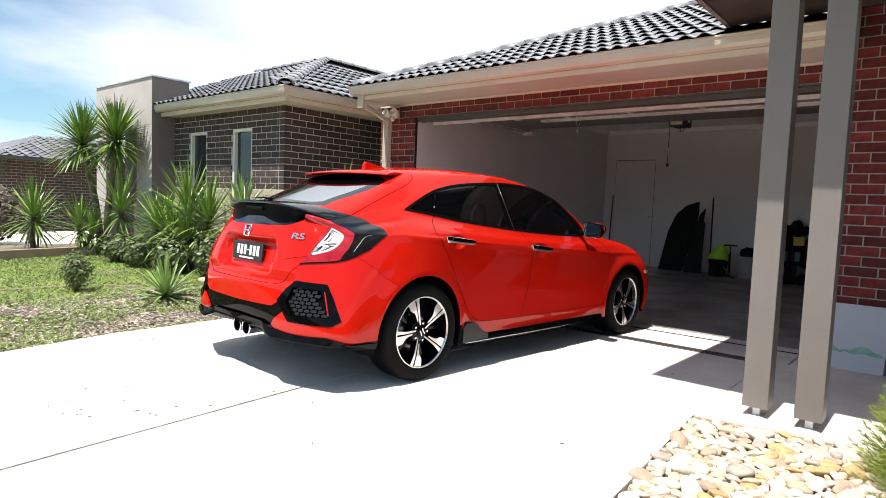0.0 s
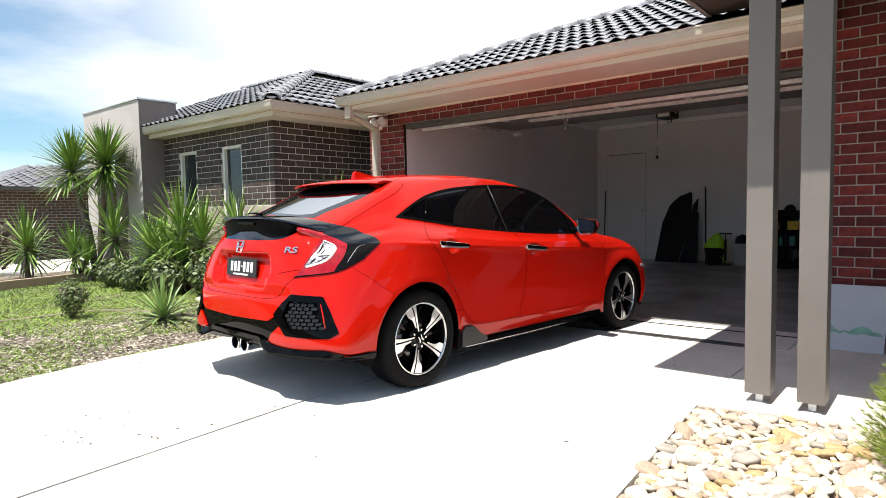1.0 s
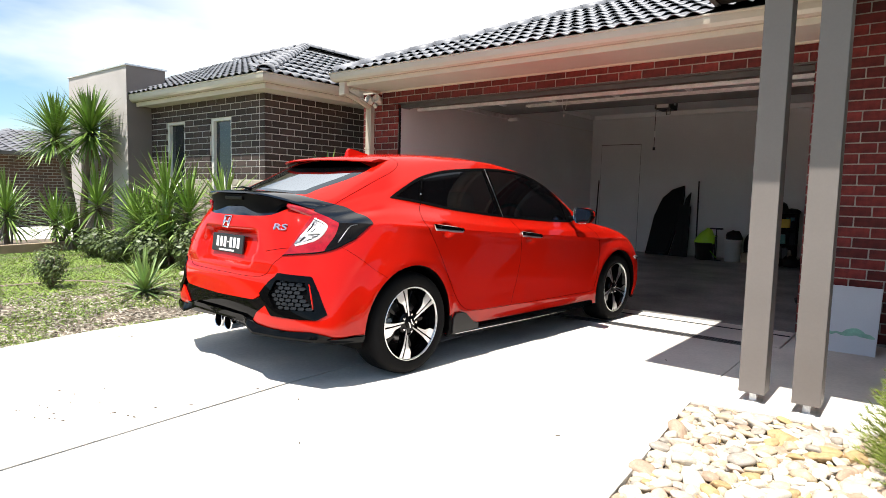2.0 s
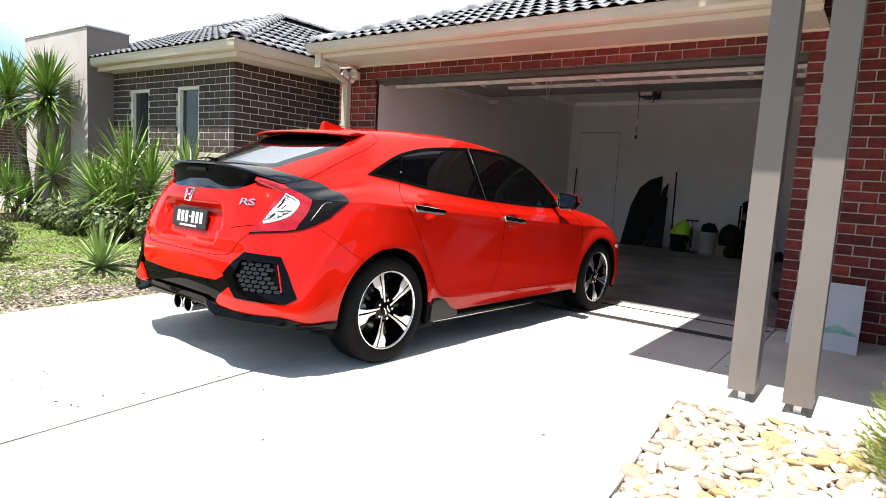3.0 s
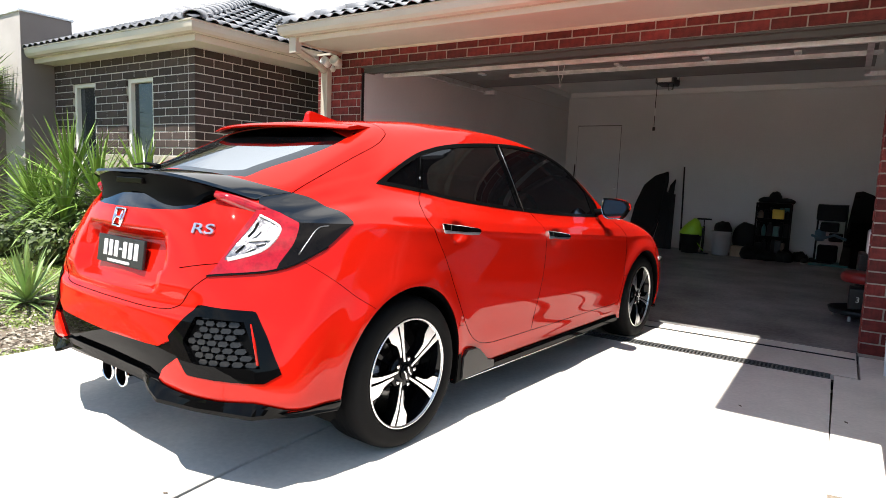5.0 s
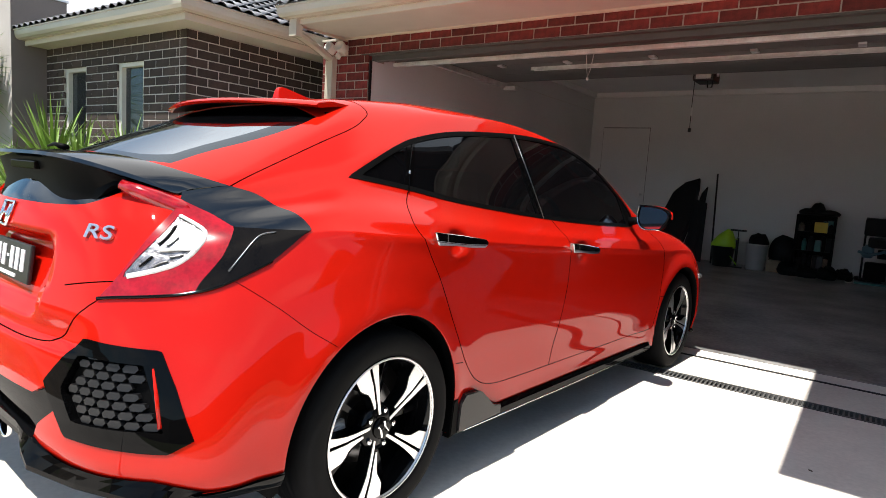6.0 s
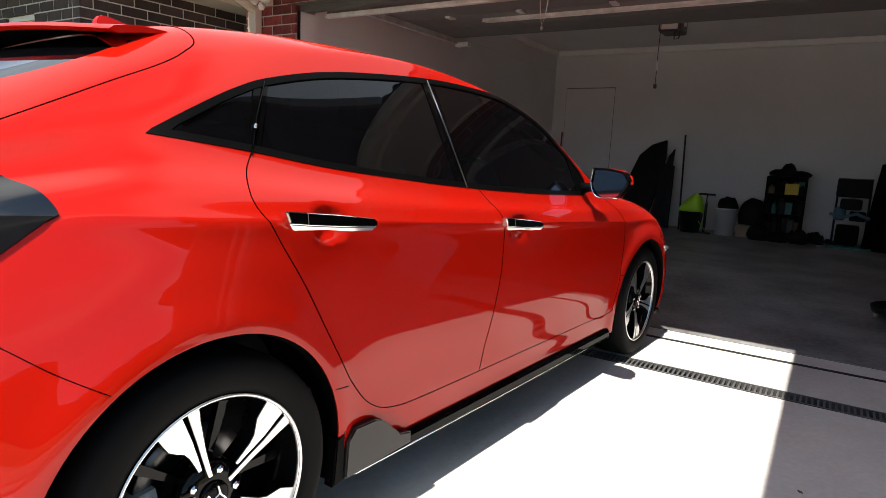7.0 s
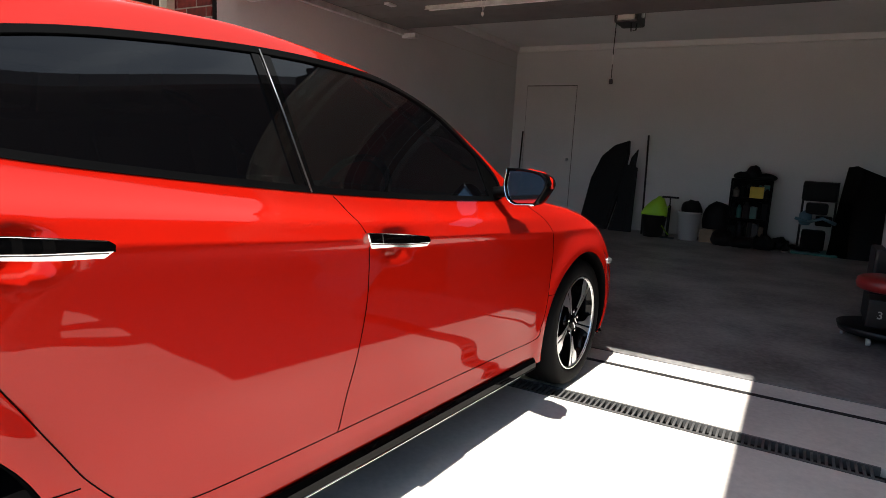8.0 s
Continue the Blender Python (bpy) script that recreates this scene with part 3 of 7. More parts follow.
def cap_mesh():
    """A ridge cap: a half round with a lip at its lower end."""
    vv, ff, n = [], [], 9
    for s, rad in ((0.0, 0.100), (0.37, 0.088), (0.37, 0.074), (0.0, 0.084)):
        for i in range(n):
            an = math.pi * i / (n - 1)
            vv.append((-rad * math.cos(an) * 1.05, s, rad * 0.75 * math.sin(an)))
    for q in range(3):
        for i in range(n - 1):
            ff.append((q * n + i, q * n + i + 1, (q + 1) * n + i + 1, (q + 1) * n + i))
    for i in range(n - 1):
        ff.append((i + 1, i, 3 * n + i, 3 * n + i + 1))
    return mesh_of("ridge_cap", vv, ff, TILE)


CAP_ME = cap_mesh()


def lay_caps(roof, a, b):
    a, b = Vector(a), Vector(b)
    way = (b - a).normalized()
    side = way.cross(Vector((0, 0, 1))).normalized()
    basis = Matrix((side, way, side.cross(way))).transposed().to_4x4()
    for i in range(int((b - a).length / 0.33)):
        ob = attach("ridge_cap", CAP_ME, roof)
        ob.matrix_local = Matrix.Translation(a + way * (0.33 * i)) @ basis


def gutter_run(parent, a, b, out, top, mitre_a=0, mitre_b=0, name="gutter"):
    """A quad gutter of 115 x 110 mm along a line at the fascia's face, with a rolled lip."""
    a, b, out = Vector(a), Vector(b), Vector(out).normalized()
    prof = [(0.0, -0.105), (0.055, -0.108), (0.088, -0.095), (0.105, -0.065), (0.110, -0.03), (0.110, -0.012), (0.118, -0.008), (0.120, 0.004), (0.112, 0.010), (0.104, 0.006), (0.103, -0.03), (0.085, -0.085), (0.055, -0.098), (0.004, -0.096)]
    vv, ff, n = [], [], len(prof)
    way = (b - a).normalized()
    for p, m in ((a, -mitre_a), (b, mitre_b)):
        for o, h in prof:
            vv.append(p + out * o + way * (m * o) + Vector((0, 0, top + h)))
    for i in range(n - 1):
        ff.append((i, i + 1, n + i + 1, n + i))
    ff += [tuple(range(n)), tuple(range(2 * n - 1, n - 1, -1))]
    return attach(name, mesh_of(name, vv, ff, GUTTER, False), parent)


def raked(x0, x1, y0, z0, y1, z1, thick=0.01):
    """A sheet sloping from the fascia's foot to the wall."""
    bm = bmesh.new()
    q = [bm.verts.new(p) for p in ((x0, y0, z0), (x1, y0, z0), (x1, y1, z1), (x0, y1, z1))]
    made = bmesh.ops.extrude_face_region(bm, geom=[bm.faces.new(q)])
    bmesh.ops.translate(bm, verts=[g for g in made["geom"] if isinstance(g, bmesh.types.BMVert)], vec=(0, 0, thick))
    bmesh.ops.recalc_face_normals(bm, faces=bm.faces)
    return bm


def slope_sheet(parent, pts, name="sarking"):
    bm = bmesh.new()
    f = bm.faces.new([bm.verts.new(p) for p in pts])
    made = bmesh.ops.extrude_face_region(bm, geom=[f])
    bmesh.ops.translate(bm, verts=[g for g in made["geom"] if isinstance(g, bmesh.types.BMVert)], vec=(0, 0, -0.05))
    bmesh.ops.recalc_face_normals(bm, faces=bm.faces)
    return part(name, bm, TRIM_BLACK, parent)


# garage roof: front slope with a hip at the open end
E_END = 2.62
GE_X, GE_Y, GE_Z = -2.72, 2.18, 2.592
roof_garage = tagged(new("roof_garage"), "charcoal concrete tiled garage roof with cream gutter", "roof", "", "structure")
RG = 3.5
slope_sheet(roof_garage, [(GE_X + 0.1, GE_Y + 0.1, GE_Z + 0.02), (E_END, GE_Y + 0.1, GE_Z + 0.02), (E_END, GE_Y + RG, GE_Z + RG * PITCH - 0.01), (GE_X + RG, GE_Y + RG, GE_Z + RG * PITCH - 0.01)])
slope_sheet(roof_garage, [(GE_X + 0.1, GE_Y + 0.1, GE_Z + 0.02), (GE_X + 0.41, GE_Y + 0.41, GE_Z + 0.41 * PITCH), (GE_X + 0.41, 9.5, GE_Z + 0.41 * PITCH), (GE_X + 0.1, 9.6, GE_Z + 0.02)])
slope_sheet(roof_garage, [(GE_X + 0.79, GE_Y + 0.79, GE_Z + 0.79 * PITCH), (GE_X + RG, GE_Y + RG, GE_Z + RG * PITCH - 0.012), (GE_X + RG, 9.0, GE_Z + RG * PITCH - 0.012), (GE_X + 0.79, 9.4, GE_Z + 0.79 * PITCH)])
part("fascia_board", box(GE_X + 0.11, E_END, 2.290, 2.312, 2.438, 2.57), CREAM, roof_garage)
part("fascia_board", box(GE_X + 0.11, GE_X + 0.132, 2.3125, 9.5, 2.438, 2.57), CREAM, roof_garage)
gutter_run(roof_garage, (GE_X + 0.11, 2.290, 0), (E_END, 2.290, 0), (0, -1, 0), GE_Z, 1, 0)
gutter_run(roof_garage, (GE_X + 0.11, 2.290, 0), (GE_X + 0.11, 9.5, 0), (-1, 0, 0), GE_Z, 1, 0)
part("soffit_sheet", raked(GE_X + 0.133, E_END, 2.3125, 2.446, G_Y - 0.004, 2.472), SOFFIT, roof_garage)
part("soffit_strip", box(-2.93, E_END, G_Y - 0.035, G_Y - 0.004, 2.452, 2.472), CREAM, roof_garage)
part("soffit_sheet", box(GE_X + 0.133, -2.30, G_Y + 0.0035, 9.5, 2.4725, 2.482), SOFFIT, roof_garage)

# downpipe: gutter outlet, slanting offset and the pipe on the pier
downpipe = thing("downpipe", (-2.76, 2.95, 0), "cream rectangular downpipe on the brick pier", "downpipe")
part("outlet_box", box(0.14, 0.24, -0.70, -0.62, 2.33, 2.50, 0.004), GUTTER, downpipe)
part("offset_pipe", tube([(0.19, -0.66, 2.37), (0.10, -0.33, 2.32), (0.0, -0.035, 2.27)], 0.052, 8, True, 0.75), GUTTER, downpipe)
part("pipe", box(-0.05, 0.05, -0.045, 0.03, -0.0, 2.30, 0.006), GUTTER, downpipe)
for z in (0.6, 1.7):
    part("bracket", box(-0.062, 0.062, -0.05, 0.035, z, z + 0.025), GUTTER, downpipe)

security_light = thing("security_light", (-2.61, 2.93, 2.345), "twin-head white security light under the eave", "light")
part("base", box(-0.05, 0.05, -0.01, 0.055, -0.05, 0.05, 0.006), CAM_WHITE, security_light)
for s in (-1, 1):
    head = part("lamp_head", lathe([(0.02, -0.05), (0.045, -0.04), (0.055, 0.02), (0.055, 0.05), (0.045, 0.05), (0.04, 0.03), (0.001, 0.03)], "z", 20, Matrix.Translation((s * 0.075, -0.07, -0.0)) @ Euler((radians(70), radians(18 * s), 0)).to_matrix().to_4x4()), CAM_WHITE, security_light, "", True)
part("sensor", lathe([(0.02, 0.0), (0.032, -0.03), (0.02, -0.06), (0.001, -0.065)], "z", 16, Matrix.Translation((0, -0.04, -0.04))), CAM_WHITE, security_light, "", True)

# ---------------------------------------------------------------- porch and posts
porch = tagged(new("porch_roof"), "flat porch roof with a dark brown lining on taupe posts", "porch roof", "", "structure")
part("lining", box(1.88, 6.5, 0.12, 2.33, 2.70, 2.715), PORCH_LINING, porch, "dark brown stained lining")
part("fascia_board", box(1.84, 1.88, 0.08, 2.33, 2.688, 2.815), TAUPE, porch)
part("fascia_board", box(1.8802, 6.5, 0.08, 0.1198, 2.688, 2.815), TAUPE, porch)
part("roof_deck", box(1.8802, 6.5, 0.12, 2.33, 2.765, 2.80), TRIM_BLACK, porch)
part("roof_deck", box(2.63, 6.5, 2.331, 4.3, 2.955, 3.0), TRIM_BLACK, porch)
# unseen strip added to stop sun leaking between the two decks
part("upstand", box(2.63, 6.5, 2.331, 2.35, 2.70, 2.954), TRIM_BLACK, porch)


def porch_post(x, y):
    post = thing("porch_post", (x, y, drive_z(y) + 0.002), "square taupe-painted timber porch post on a steel stirrup", "post", "porch posts")
    part("shaft", box(-0.0675, 0.0675, -0.0675, 0.0675, 0.055, 2.70, 0.004), TAUPE, post)
    part("stirrup", box(-0.018, 0.018, -0.018, 0.018, 0.0, 0.06), STEEL, post, "galvanised steel stirrup")
    part("foot_plate", box(-0.045, 0.045, -0.045, 0.045, 0.0, 0.005), STEEL, post)
    return post


porch_post(2.621, 0.712)
porch_post(2.890, 0.684)

# ---------------------------------------------------------------- the neighbouring house
H_X, H_Y, H_TOP = -3.456, 1.735, 2.36
wall_house = tagged(new("wall_house_front"), "dark brown brick house front, sunlit lower courses coloured pale", "brick wall", "", "structure")
wall_side = tagged(new("wall_house_side"), "dark brown brick side wall of the house", "brick wall", "", "structure")
WINS = ((-4.75, -4.21, 0.5, 2.115), (-5.985, -5.445, 0.5, 2.115))
bm = bmesh.new()
edges_x = [-6.5, -5.985, -5.445, -4.75, -4.21, H_X + 0.002]
for i, (a, b) in enumerate(zip(edges_x, edges_x[1:])):
    if i in (1, 3):
        add_box(bm, a, b, H_Y - 0.002, H_Y + 0.22, -0.15, 0.5)
        add_box(bm, a, b, H_Y - 0.002, H_Y + 0.22, 2.115, H_TOP)
    else:
        add_box(bm, a, b, H_Y - 0.002, H_Y + 0.22, -0.15, H_TOP)
part("mortar", bm, DARK_MORTAR, wall_house)
part("mortar", box(H_X - 0.22, H_X + 0.002, H_Y + 0.22, 9.5, -0.15, H_TOP), DARK_MORTAR, wall_side)


def house_window(x0, x1):
    w = thing("window_1", ((x0 + x1) / 2, H_Y + 0.07, 0.5), "tall narrow house window with cream frame and drawn blind", "window", "house windows", "structure")
    hw, h = (x1 - x0) / 2, 1.615
    bm = bmesh.new()
    for s in (-1, 1):
        add_box(bm, s * hw, s * (hw - 0.055), -0.05, 0.06, 0, h, 0.003)
    add_box(bm, -hw + 0.055, hw - 0.055, -0.05, 0.06, h - 0.055, h, 0.003)
    add_box(bm, -hw + 0.055, hw - 0.055, -0.05, 0.06, 0.0, 0.055, 0.003)
    part("window_frame", bm, ALU, w)
    part("pane", box(-hw + 0.055, hw - 0.055, 0.0, 0.006, 0.055, h - 0.055), HOUSE_GLASS, w)
    part("blind", box(-hw + 0.07, hw - 0.07, 0.05, 0.056, 0.06, h - 0.06), CURTAIN, w)
    part("window_sill", box(-hw, hw, -0.085, -0.05, -0.03, 0.012, 0.003), CREAM_SUN_BRICK, w)


for x0, x1, _, _ in WINS:
    house_window(x0, x1)

roof_house = tagged(new("roof_house"), "charcoal concrete tiled hip roof with cream gutters", "roof", "", "structure")
HE_X, HE_Y, HE_Z = -2.99, 1.385, 2.515
RH = 3.2
AX, AY, AZ = HE_X - RH, HE_Y + RH, HE_Z + RH * PITCH
slope_sheet(roof_house, [(-6.43, HE_Y + 0.1, HE_Z + 0.02), (HE_X - 0.1, HE_Y + 0.1, HE_Z + 0.02), (AX, AY, AZ - 0.01), (-6.6, AY, AZ - 0.01)])
slope_sheet(roof_house, [(HE_X - 0.1, HE_Y + 0.1, HE_Z + 0.02), (HE_X - 0.1, 9.5, HE_Z + 0.02), (AX, 9.5, AZ - 0.012), (AX, AY, AZ - 0.012)])
slope_sheet(roof_house, [(-8.6, AY, AZ - 0.01), (AX, AY, AZ - 0.01), (AX, 9.5, AZ - 0.01), (-8.6, 9.5, AZ - 0.01)])
slope_sheet(roof_house, [(-8.6, 2.06, HE_Z + 0.71 * PITCH - 0.01), (-6.435, 2.06, HE_Z + 0.71 * PITCH - 0.01), (-6.605, AY, AZ - 0.011), (-8.6, AY, AZ - 0.011)])
part("fascia_board", box(-6.44, HE_X - 0.11, HE_Y + 0.11, HE_Y + 0.13, H_TOP - 0.01, HE_Z - 0.03), CREAM, roof_house)
part("fascia_board", box(HE_X - 0.131, HE_X - 0.111, HE_Y + 0.1305, 9.5, H_TOP - 0.01, HE_Z - 0.03), CREAM, roof_house)
gutter_run(roof_house, (-6.44, HE_Y + 0.11, 0), (HE_X - 0.11, HE_Y + 0.11, 0), (0, -1, 0), HE_Z, 0, 1)
gutter_run(roof_house, (HE_X - 0.11, HE_Y + 0.11, 0), (HE_X - 0.11, 9.5, 0), (1, 0, 0), HE_Z, 1, 0)
part("soffit_sheet", box(-6.44, HE_X - 0.132, HE_Y + 0.1305, H_Y + 0.2, H_TOP + 0.001, H_TOP + 0.01), SOFFIT, roof_house)
part("soffit_sheet", box(H_X - 0.2, HE_X - 0.132, H_Y + 0.2005, 9.5, H_TOP + 0.001, H_TOP + 0.01), SOFFIT, roof_house)

# rendered entry portal of that house; the brown sides paint in their shade
portal = tagged(new("wall_portal"), "tan rendered entry portal, shade on its sides coloured brown", "portal", "", "structure")
PZ = 2.965
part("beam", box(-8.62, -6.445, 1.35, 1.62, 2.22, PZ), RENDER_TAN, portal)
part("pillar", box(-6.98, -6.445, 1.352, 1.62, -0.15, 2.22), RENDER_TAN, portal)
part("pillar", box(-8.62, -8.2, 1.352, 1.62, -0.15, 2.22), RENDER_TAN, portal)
part("side_wall", box(-6.56, -6.44, 1.354, 1.96, -0.15, PZ - 0.004), RENDER_BROWN_SHADE, portal)
part("rear_wall", box(-8.6, -6.57, 1.84, 1.96, -0.15, PZ - 0.01), RENDER_BROWN_SHADE, portal)
part("cap_flashing", box(-8.64, -6.42, 1.33, 1.98, PZ, PZ + 0.022), STEEL, portal)
tagged(part("wall_house_rear", box(-8.6, -3.68, 3.2, 9.5, -0.15, 2.29), RENDER_BROWN_SHADE), "hidden rear rooms of the neighbouring house", "wall", "", "structure")

# ---------------------------------------------------------------- garage interior
FAR = 9.0
tagged(part("wall_left", box(-2.50, -2.30, G_Y + 0.245, FAR + 0.15, -0.1, 2.85), PLASTER), "off-white painted plasterboard side wall", "wall", "", "structure")
tagged(part("wall_right", box(2.86, 3.0, G_Y + 0.245, FAR + 0.15, -0.1, 2.85), PLASTER), "off-white painted plasterboard side wall", "wall", "", "structure")
tagged(part("wall_back", box(-2.2995, 2.8595, FAR, FAR + 0.15, -0.1, 2.85), PLASTER), "off-white painted garage rear wall", "wall", "", "structure")
tagged(part("ceiling", box(-2.4, 2.95, G_Y + 0.14, FAR + 0.1, 2.80, 2.845), CEILING), "white painted garage ceiling", "ceiling", "", "structure")
bm = bmesh.new()
add_box(bm, -2.2995, 2.8595, FAR - 0.06, FAR - 0.001, 2.715, 2.799, 0.012)
add_box(bm, -2.299, -2.24, G_Y + 0.26, FAR - 0.061, 2.715, 2.799, 0.012)
tagged(part("trim", bm, CEILING), "white cove cornice round the ceiling", "cornice", "", "structure")
door_2 = tagged(thing("door_2", (-1.665, FAR, floor_z(9.0))), "flush painted internal door, shut, in the rear wall", "door", "", "structure")
part("leaf", box(-0.41, 0.41, -0.012, -0.0005, 0.005, 2.135, 0.002), PLASTER, door_2)
part("shadow_gap", box(-0.417, 0.417, -0.004, -0.0003, 0.0, 2.15), DOOR_GAP, door_2)
part("door_knob", lathe([(0.02, 0.0), (0.01, -0.02), (0.026, -0.045), (0.02, -0.062), (0.001, -0.066)], "y", 16, Matrix.Translation((0.35, -0.012, 1.0))), STEEL, door_2, "", True)

# the sectional door, lifted under the ceiling
lift_door = thing("garage_door", (0.1, 3.35, 2.42), "raised sectional steel garage door with galvanised struts", "garage door")
for i in range(4):
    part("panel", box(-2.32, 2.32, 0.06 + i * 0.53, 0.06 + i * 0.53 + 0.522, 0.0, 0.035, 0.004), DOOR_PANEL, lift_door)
for y in (1.33,):
    bm = bmesh.new()
    add_box(bm, -1.42, 2.36, y - 0.035, y + 0.035, -0.012, -0.001)
    add_box(bm, -1.42, 2.36, y - 0.035, y - 0.031, -0.034, -0.012)
    add_box(bm, -1.42, 2.36, y + 0.031, y + 0.035, -0.034, -0.012)
    add_box(bm, -1.42, 2.36, y - 0.050, y - 0.0352, -0.038, -0.034)
    part("strut", bm, STEEL, lift_door)
for y in (0.30, 0.58, 1.12):
    for x in (-1.7, -0.9, 0.0, 0.9, 1.7):
        part("hinge", box(x - 0.03, x + 0.03, y - 0.06, y + 0.06, -0.02, -0.001, 0.003), STEEL, lift_door)
part("bottom_rail", box(-2.32, 2.36, -0.05, 0.0, -0.196, -0.158, 0.004), STEEL, lift_door)
part("bottom_panel", box(-2.32, 2.36, -0.03, 0.01, -0.157, 0.04), DOOR_PANEL, lift_door)
for s in (-1, 1):
    rail = thing("door_track", (0.1 + s * 2.28 - (0.0 if s < 0 else 0.02), 3.3, 2.36), "galvanised ceiling track of the garage door", "track", "door tracks")
    bm = bmesh.new()
    add_box(bm, -0.006, 0.006, 0.0, 2.35, 0.0, 0.06)
    add_box(bm, -0.025, 0.025, 0.0, 2.35, -0.004, 0.0)
    part("channel", bm, STEEL, rail)
    part("hanger", box(-0.02, 0.02, 2.2, 2.24, 0.06, 0.435), STEEL, rail)
    part("end_bracket", box(-0.02, 0.16, 2.25, 2.33, -0.03, 0.02, 0.003), STEEL, rail)
pull_cord = thing("pull_cord", (-0.32, 3.9, 2.34), "knotted white pull cord hanging from the door", "cord")
part("cord", tube([(-0.03, 0, 0.085), (-0.03, 0, 0.02), (-0.02, 0, -0.10), (0.0, 0, -0.20), (0.025, 0, -0.12), (0.045, 0, 0.02), (0.045, 0, 0.085)], 0.004, 6), WHITE_PAINT, pull_cord, "", True)
part("knot", lathe([(0.001, -0.02), (0.012, -0.008), (0.012, 0.008), (0.001, 0.02)], "z", 8, Matrix.Translation((0.0, 0, -0.215))), WHITE_PAINT, pull_cord, "", True)

opener = thing("door_opener", (0.33, 5.70, 2.42), "ceiling-mounted black garage door opener motor", "door opener")
part("housing", box(-0.11, 0.11, -0.16, 0.16, -0.06, 0.08, 0.018), DARK_STEEL, opener)
part("lamp_cover", box(-0.085, 0.085, -0.175, -0.155, -0.045, 0.03, 0.006), CURTAIN, opener, "pale lamp cover")
part("rail", box(-0.02, 0.02, -2.3, -0.16, 0.02, 0.055), STEEL, opener)
part("hanger", box(-0.13, -0.11, -0.02, 0.02, 0.0, 0.38), STEEL, opener)
part("hanger", box(0.11, 0.13, -0.02, 0.02, 0.0, 0.38), STEEL, opener)
part("release_cord", tube([(-0.075, -0.18, 0.02), (-0.078, -0.185, -0.3), (-0.075, -0.19, -0.58)], 0.004, 6), DARK_STEEL, opener)
part("cord_handle", box(-0.09, -0.06, -0.205, -0.175, -0.63, -0.585, 0.006), DARK_STEEL, opener)
part("cord_grip", box(-0.083, -0.067, -0.195, -0.18, -0.45, -0.36, 0.003), WHITE_PAINT, opener)
part("cable", tube([(0.04, -0.1, -0.06), (0.05, -0.12, -0.14), (0.09, -0.1, -0.13), (0.085, -0.05, 0.0)], 0.006, 6), DARK_STEEL, opener)


# ---------------------------------------------------------------- the car
# Right half of the shell as rings from the sill to the roof, each through fourteen stations from nose to tail (x, y, z).
SILL = [(0, 3.38, .22), (.45, 3.34, .22), (.80, 3.20, .21), (.864, 3.03, .20), (.85, 2.697, .20), (.85, 2.3, .20), (.85, 1.85, .20), (.85, 1.0, .20), (.85, .4, .20), (.85, 0, .21), (.842, -.34, .25), (.795, -.565, .265), (.52, -.73, .285), (0, -.755, .31)]
LOWER = [(0, 3.46, .36), (.45, 3.40, .36), (.822, 3.235, .35), (.884, 3.04, .34), (.872, 2.697, .34), (.862, 2.3, .33), (.858, 1.85, .32), (.858, 1.0, .32), (.862, .4, .32), (.875, 0, .33), (.870, -.345, .33), (.832, -.595, .345), (.56, -.775, .365), (0, -.80, .38)]
WIDE = [(0, 3.48, .54), (.45, 3.42, .55), (.812, 3.225, .56), (.888, 3.02, .58), (.894, 2.697, .60), (.876, 2.3, .57), (.864, 1.85, .56), (.862, 1.0, .58), (.872, .4, .61), (.895, 0, .62), (.880, -.30, .60), (.795, -.56, .585), (.54, -.758, .58), (0, -.815, .58)]
SHOULDER = [(0, 3.38, .70), (.42, 3.32, .71), (.75, 3.13, .735), (.845, 2.96, .765), (.872, 2.697, .78), (.886, 2.3, .79), (.889, 1.85, .812), (.890, 1.0, .852), (.889, .4, .890), (.878, 0, .912), (.808, -.24, .922), (.715, -.50, .845), (.52, -.712, .765), (0, -.778, .745)]
BELT = [(0, 3.12, .79), (.40, 3.06, .81), (.64, 2.94, .835), (.735, 2.83, .855), (.79, 2.64, .875), (.825, 2.28, .90), (.823, 1.88, .922), (.808, 1.0, .965), (.788, .4, 1.012), (.752, .0, 1.045), (.695, -.22, 1.006), (.61, -.46, .968), (.45, -.632, .965), (0, -.712, .975)]
RAIL = [(0, 2.36, .93), (.38, 2.33, .93), (.60, 2.26, .935), (.69, 2.2, .94), (.735, 2.12, .96), (.742, 1.97, 1.04), (.695, 1.64, 1.235), (.640, 1.0, 1.325), (.648, .45, 1.283), (.675, .12, 1.203), (.640, -.12, 1.128), (.555, -.365, 1.074), (.35, -.515, 1.075), (0, -.56, 1.088)]
ROOF = [(0, 1.54, 1.335), (.3, 1.52, 1.333), (.44, 1.48, 1.33), (.485, 1.45, 1.33), (.515, 1.40, 1.336), (.54, 1.32, 1.347), (.555, 1.2, 1.361), (.566, .85, 1.378), (.562, .45, 1.364), (.545, .25, 1.345), (.498, .12, 1.331), (.39, .06, 1.328), (.22, .035, 1.328), (0, .03, 1.329)]
CROWN = [(0, 1.42, 1.372), (.2, 1.40, 1.372), (.3, 1.36, 1.373), (.33, 1.32, 1.375), (.35, 1.26, 1.380), (.37, 1.16, 1.388), (.38, 1.0, 1.398), (.385, .8, 1.404), (.375, .5, 1.397), (.345, .35, 1.386), (.29, .25, 1.376), (.2, .2, 1.370), (.1, .18, 1.367), (0, .17, 1.366)]
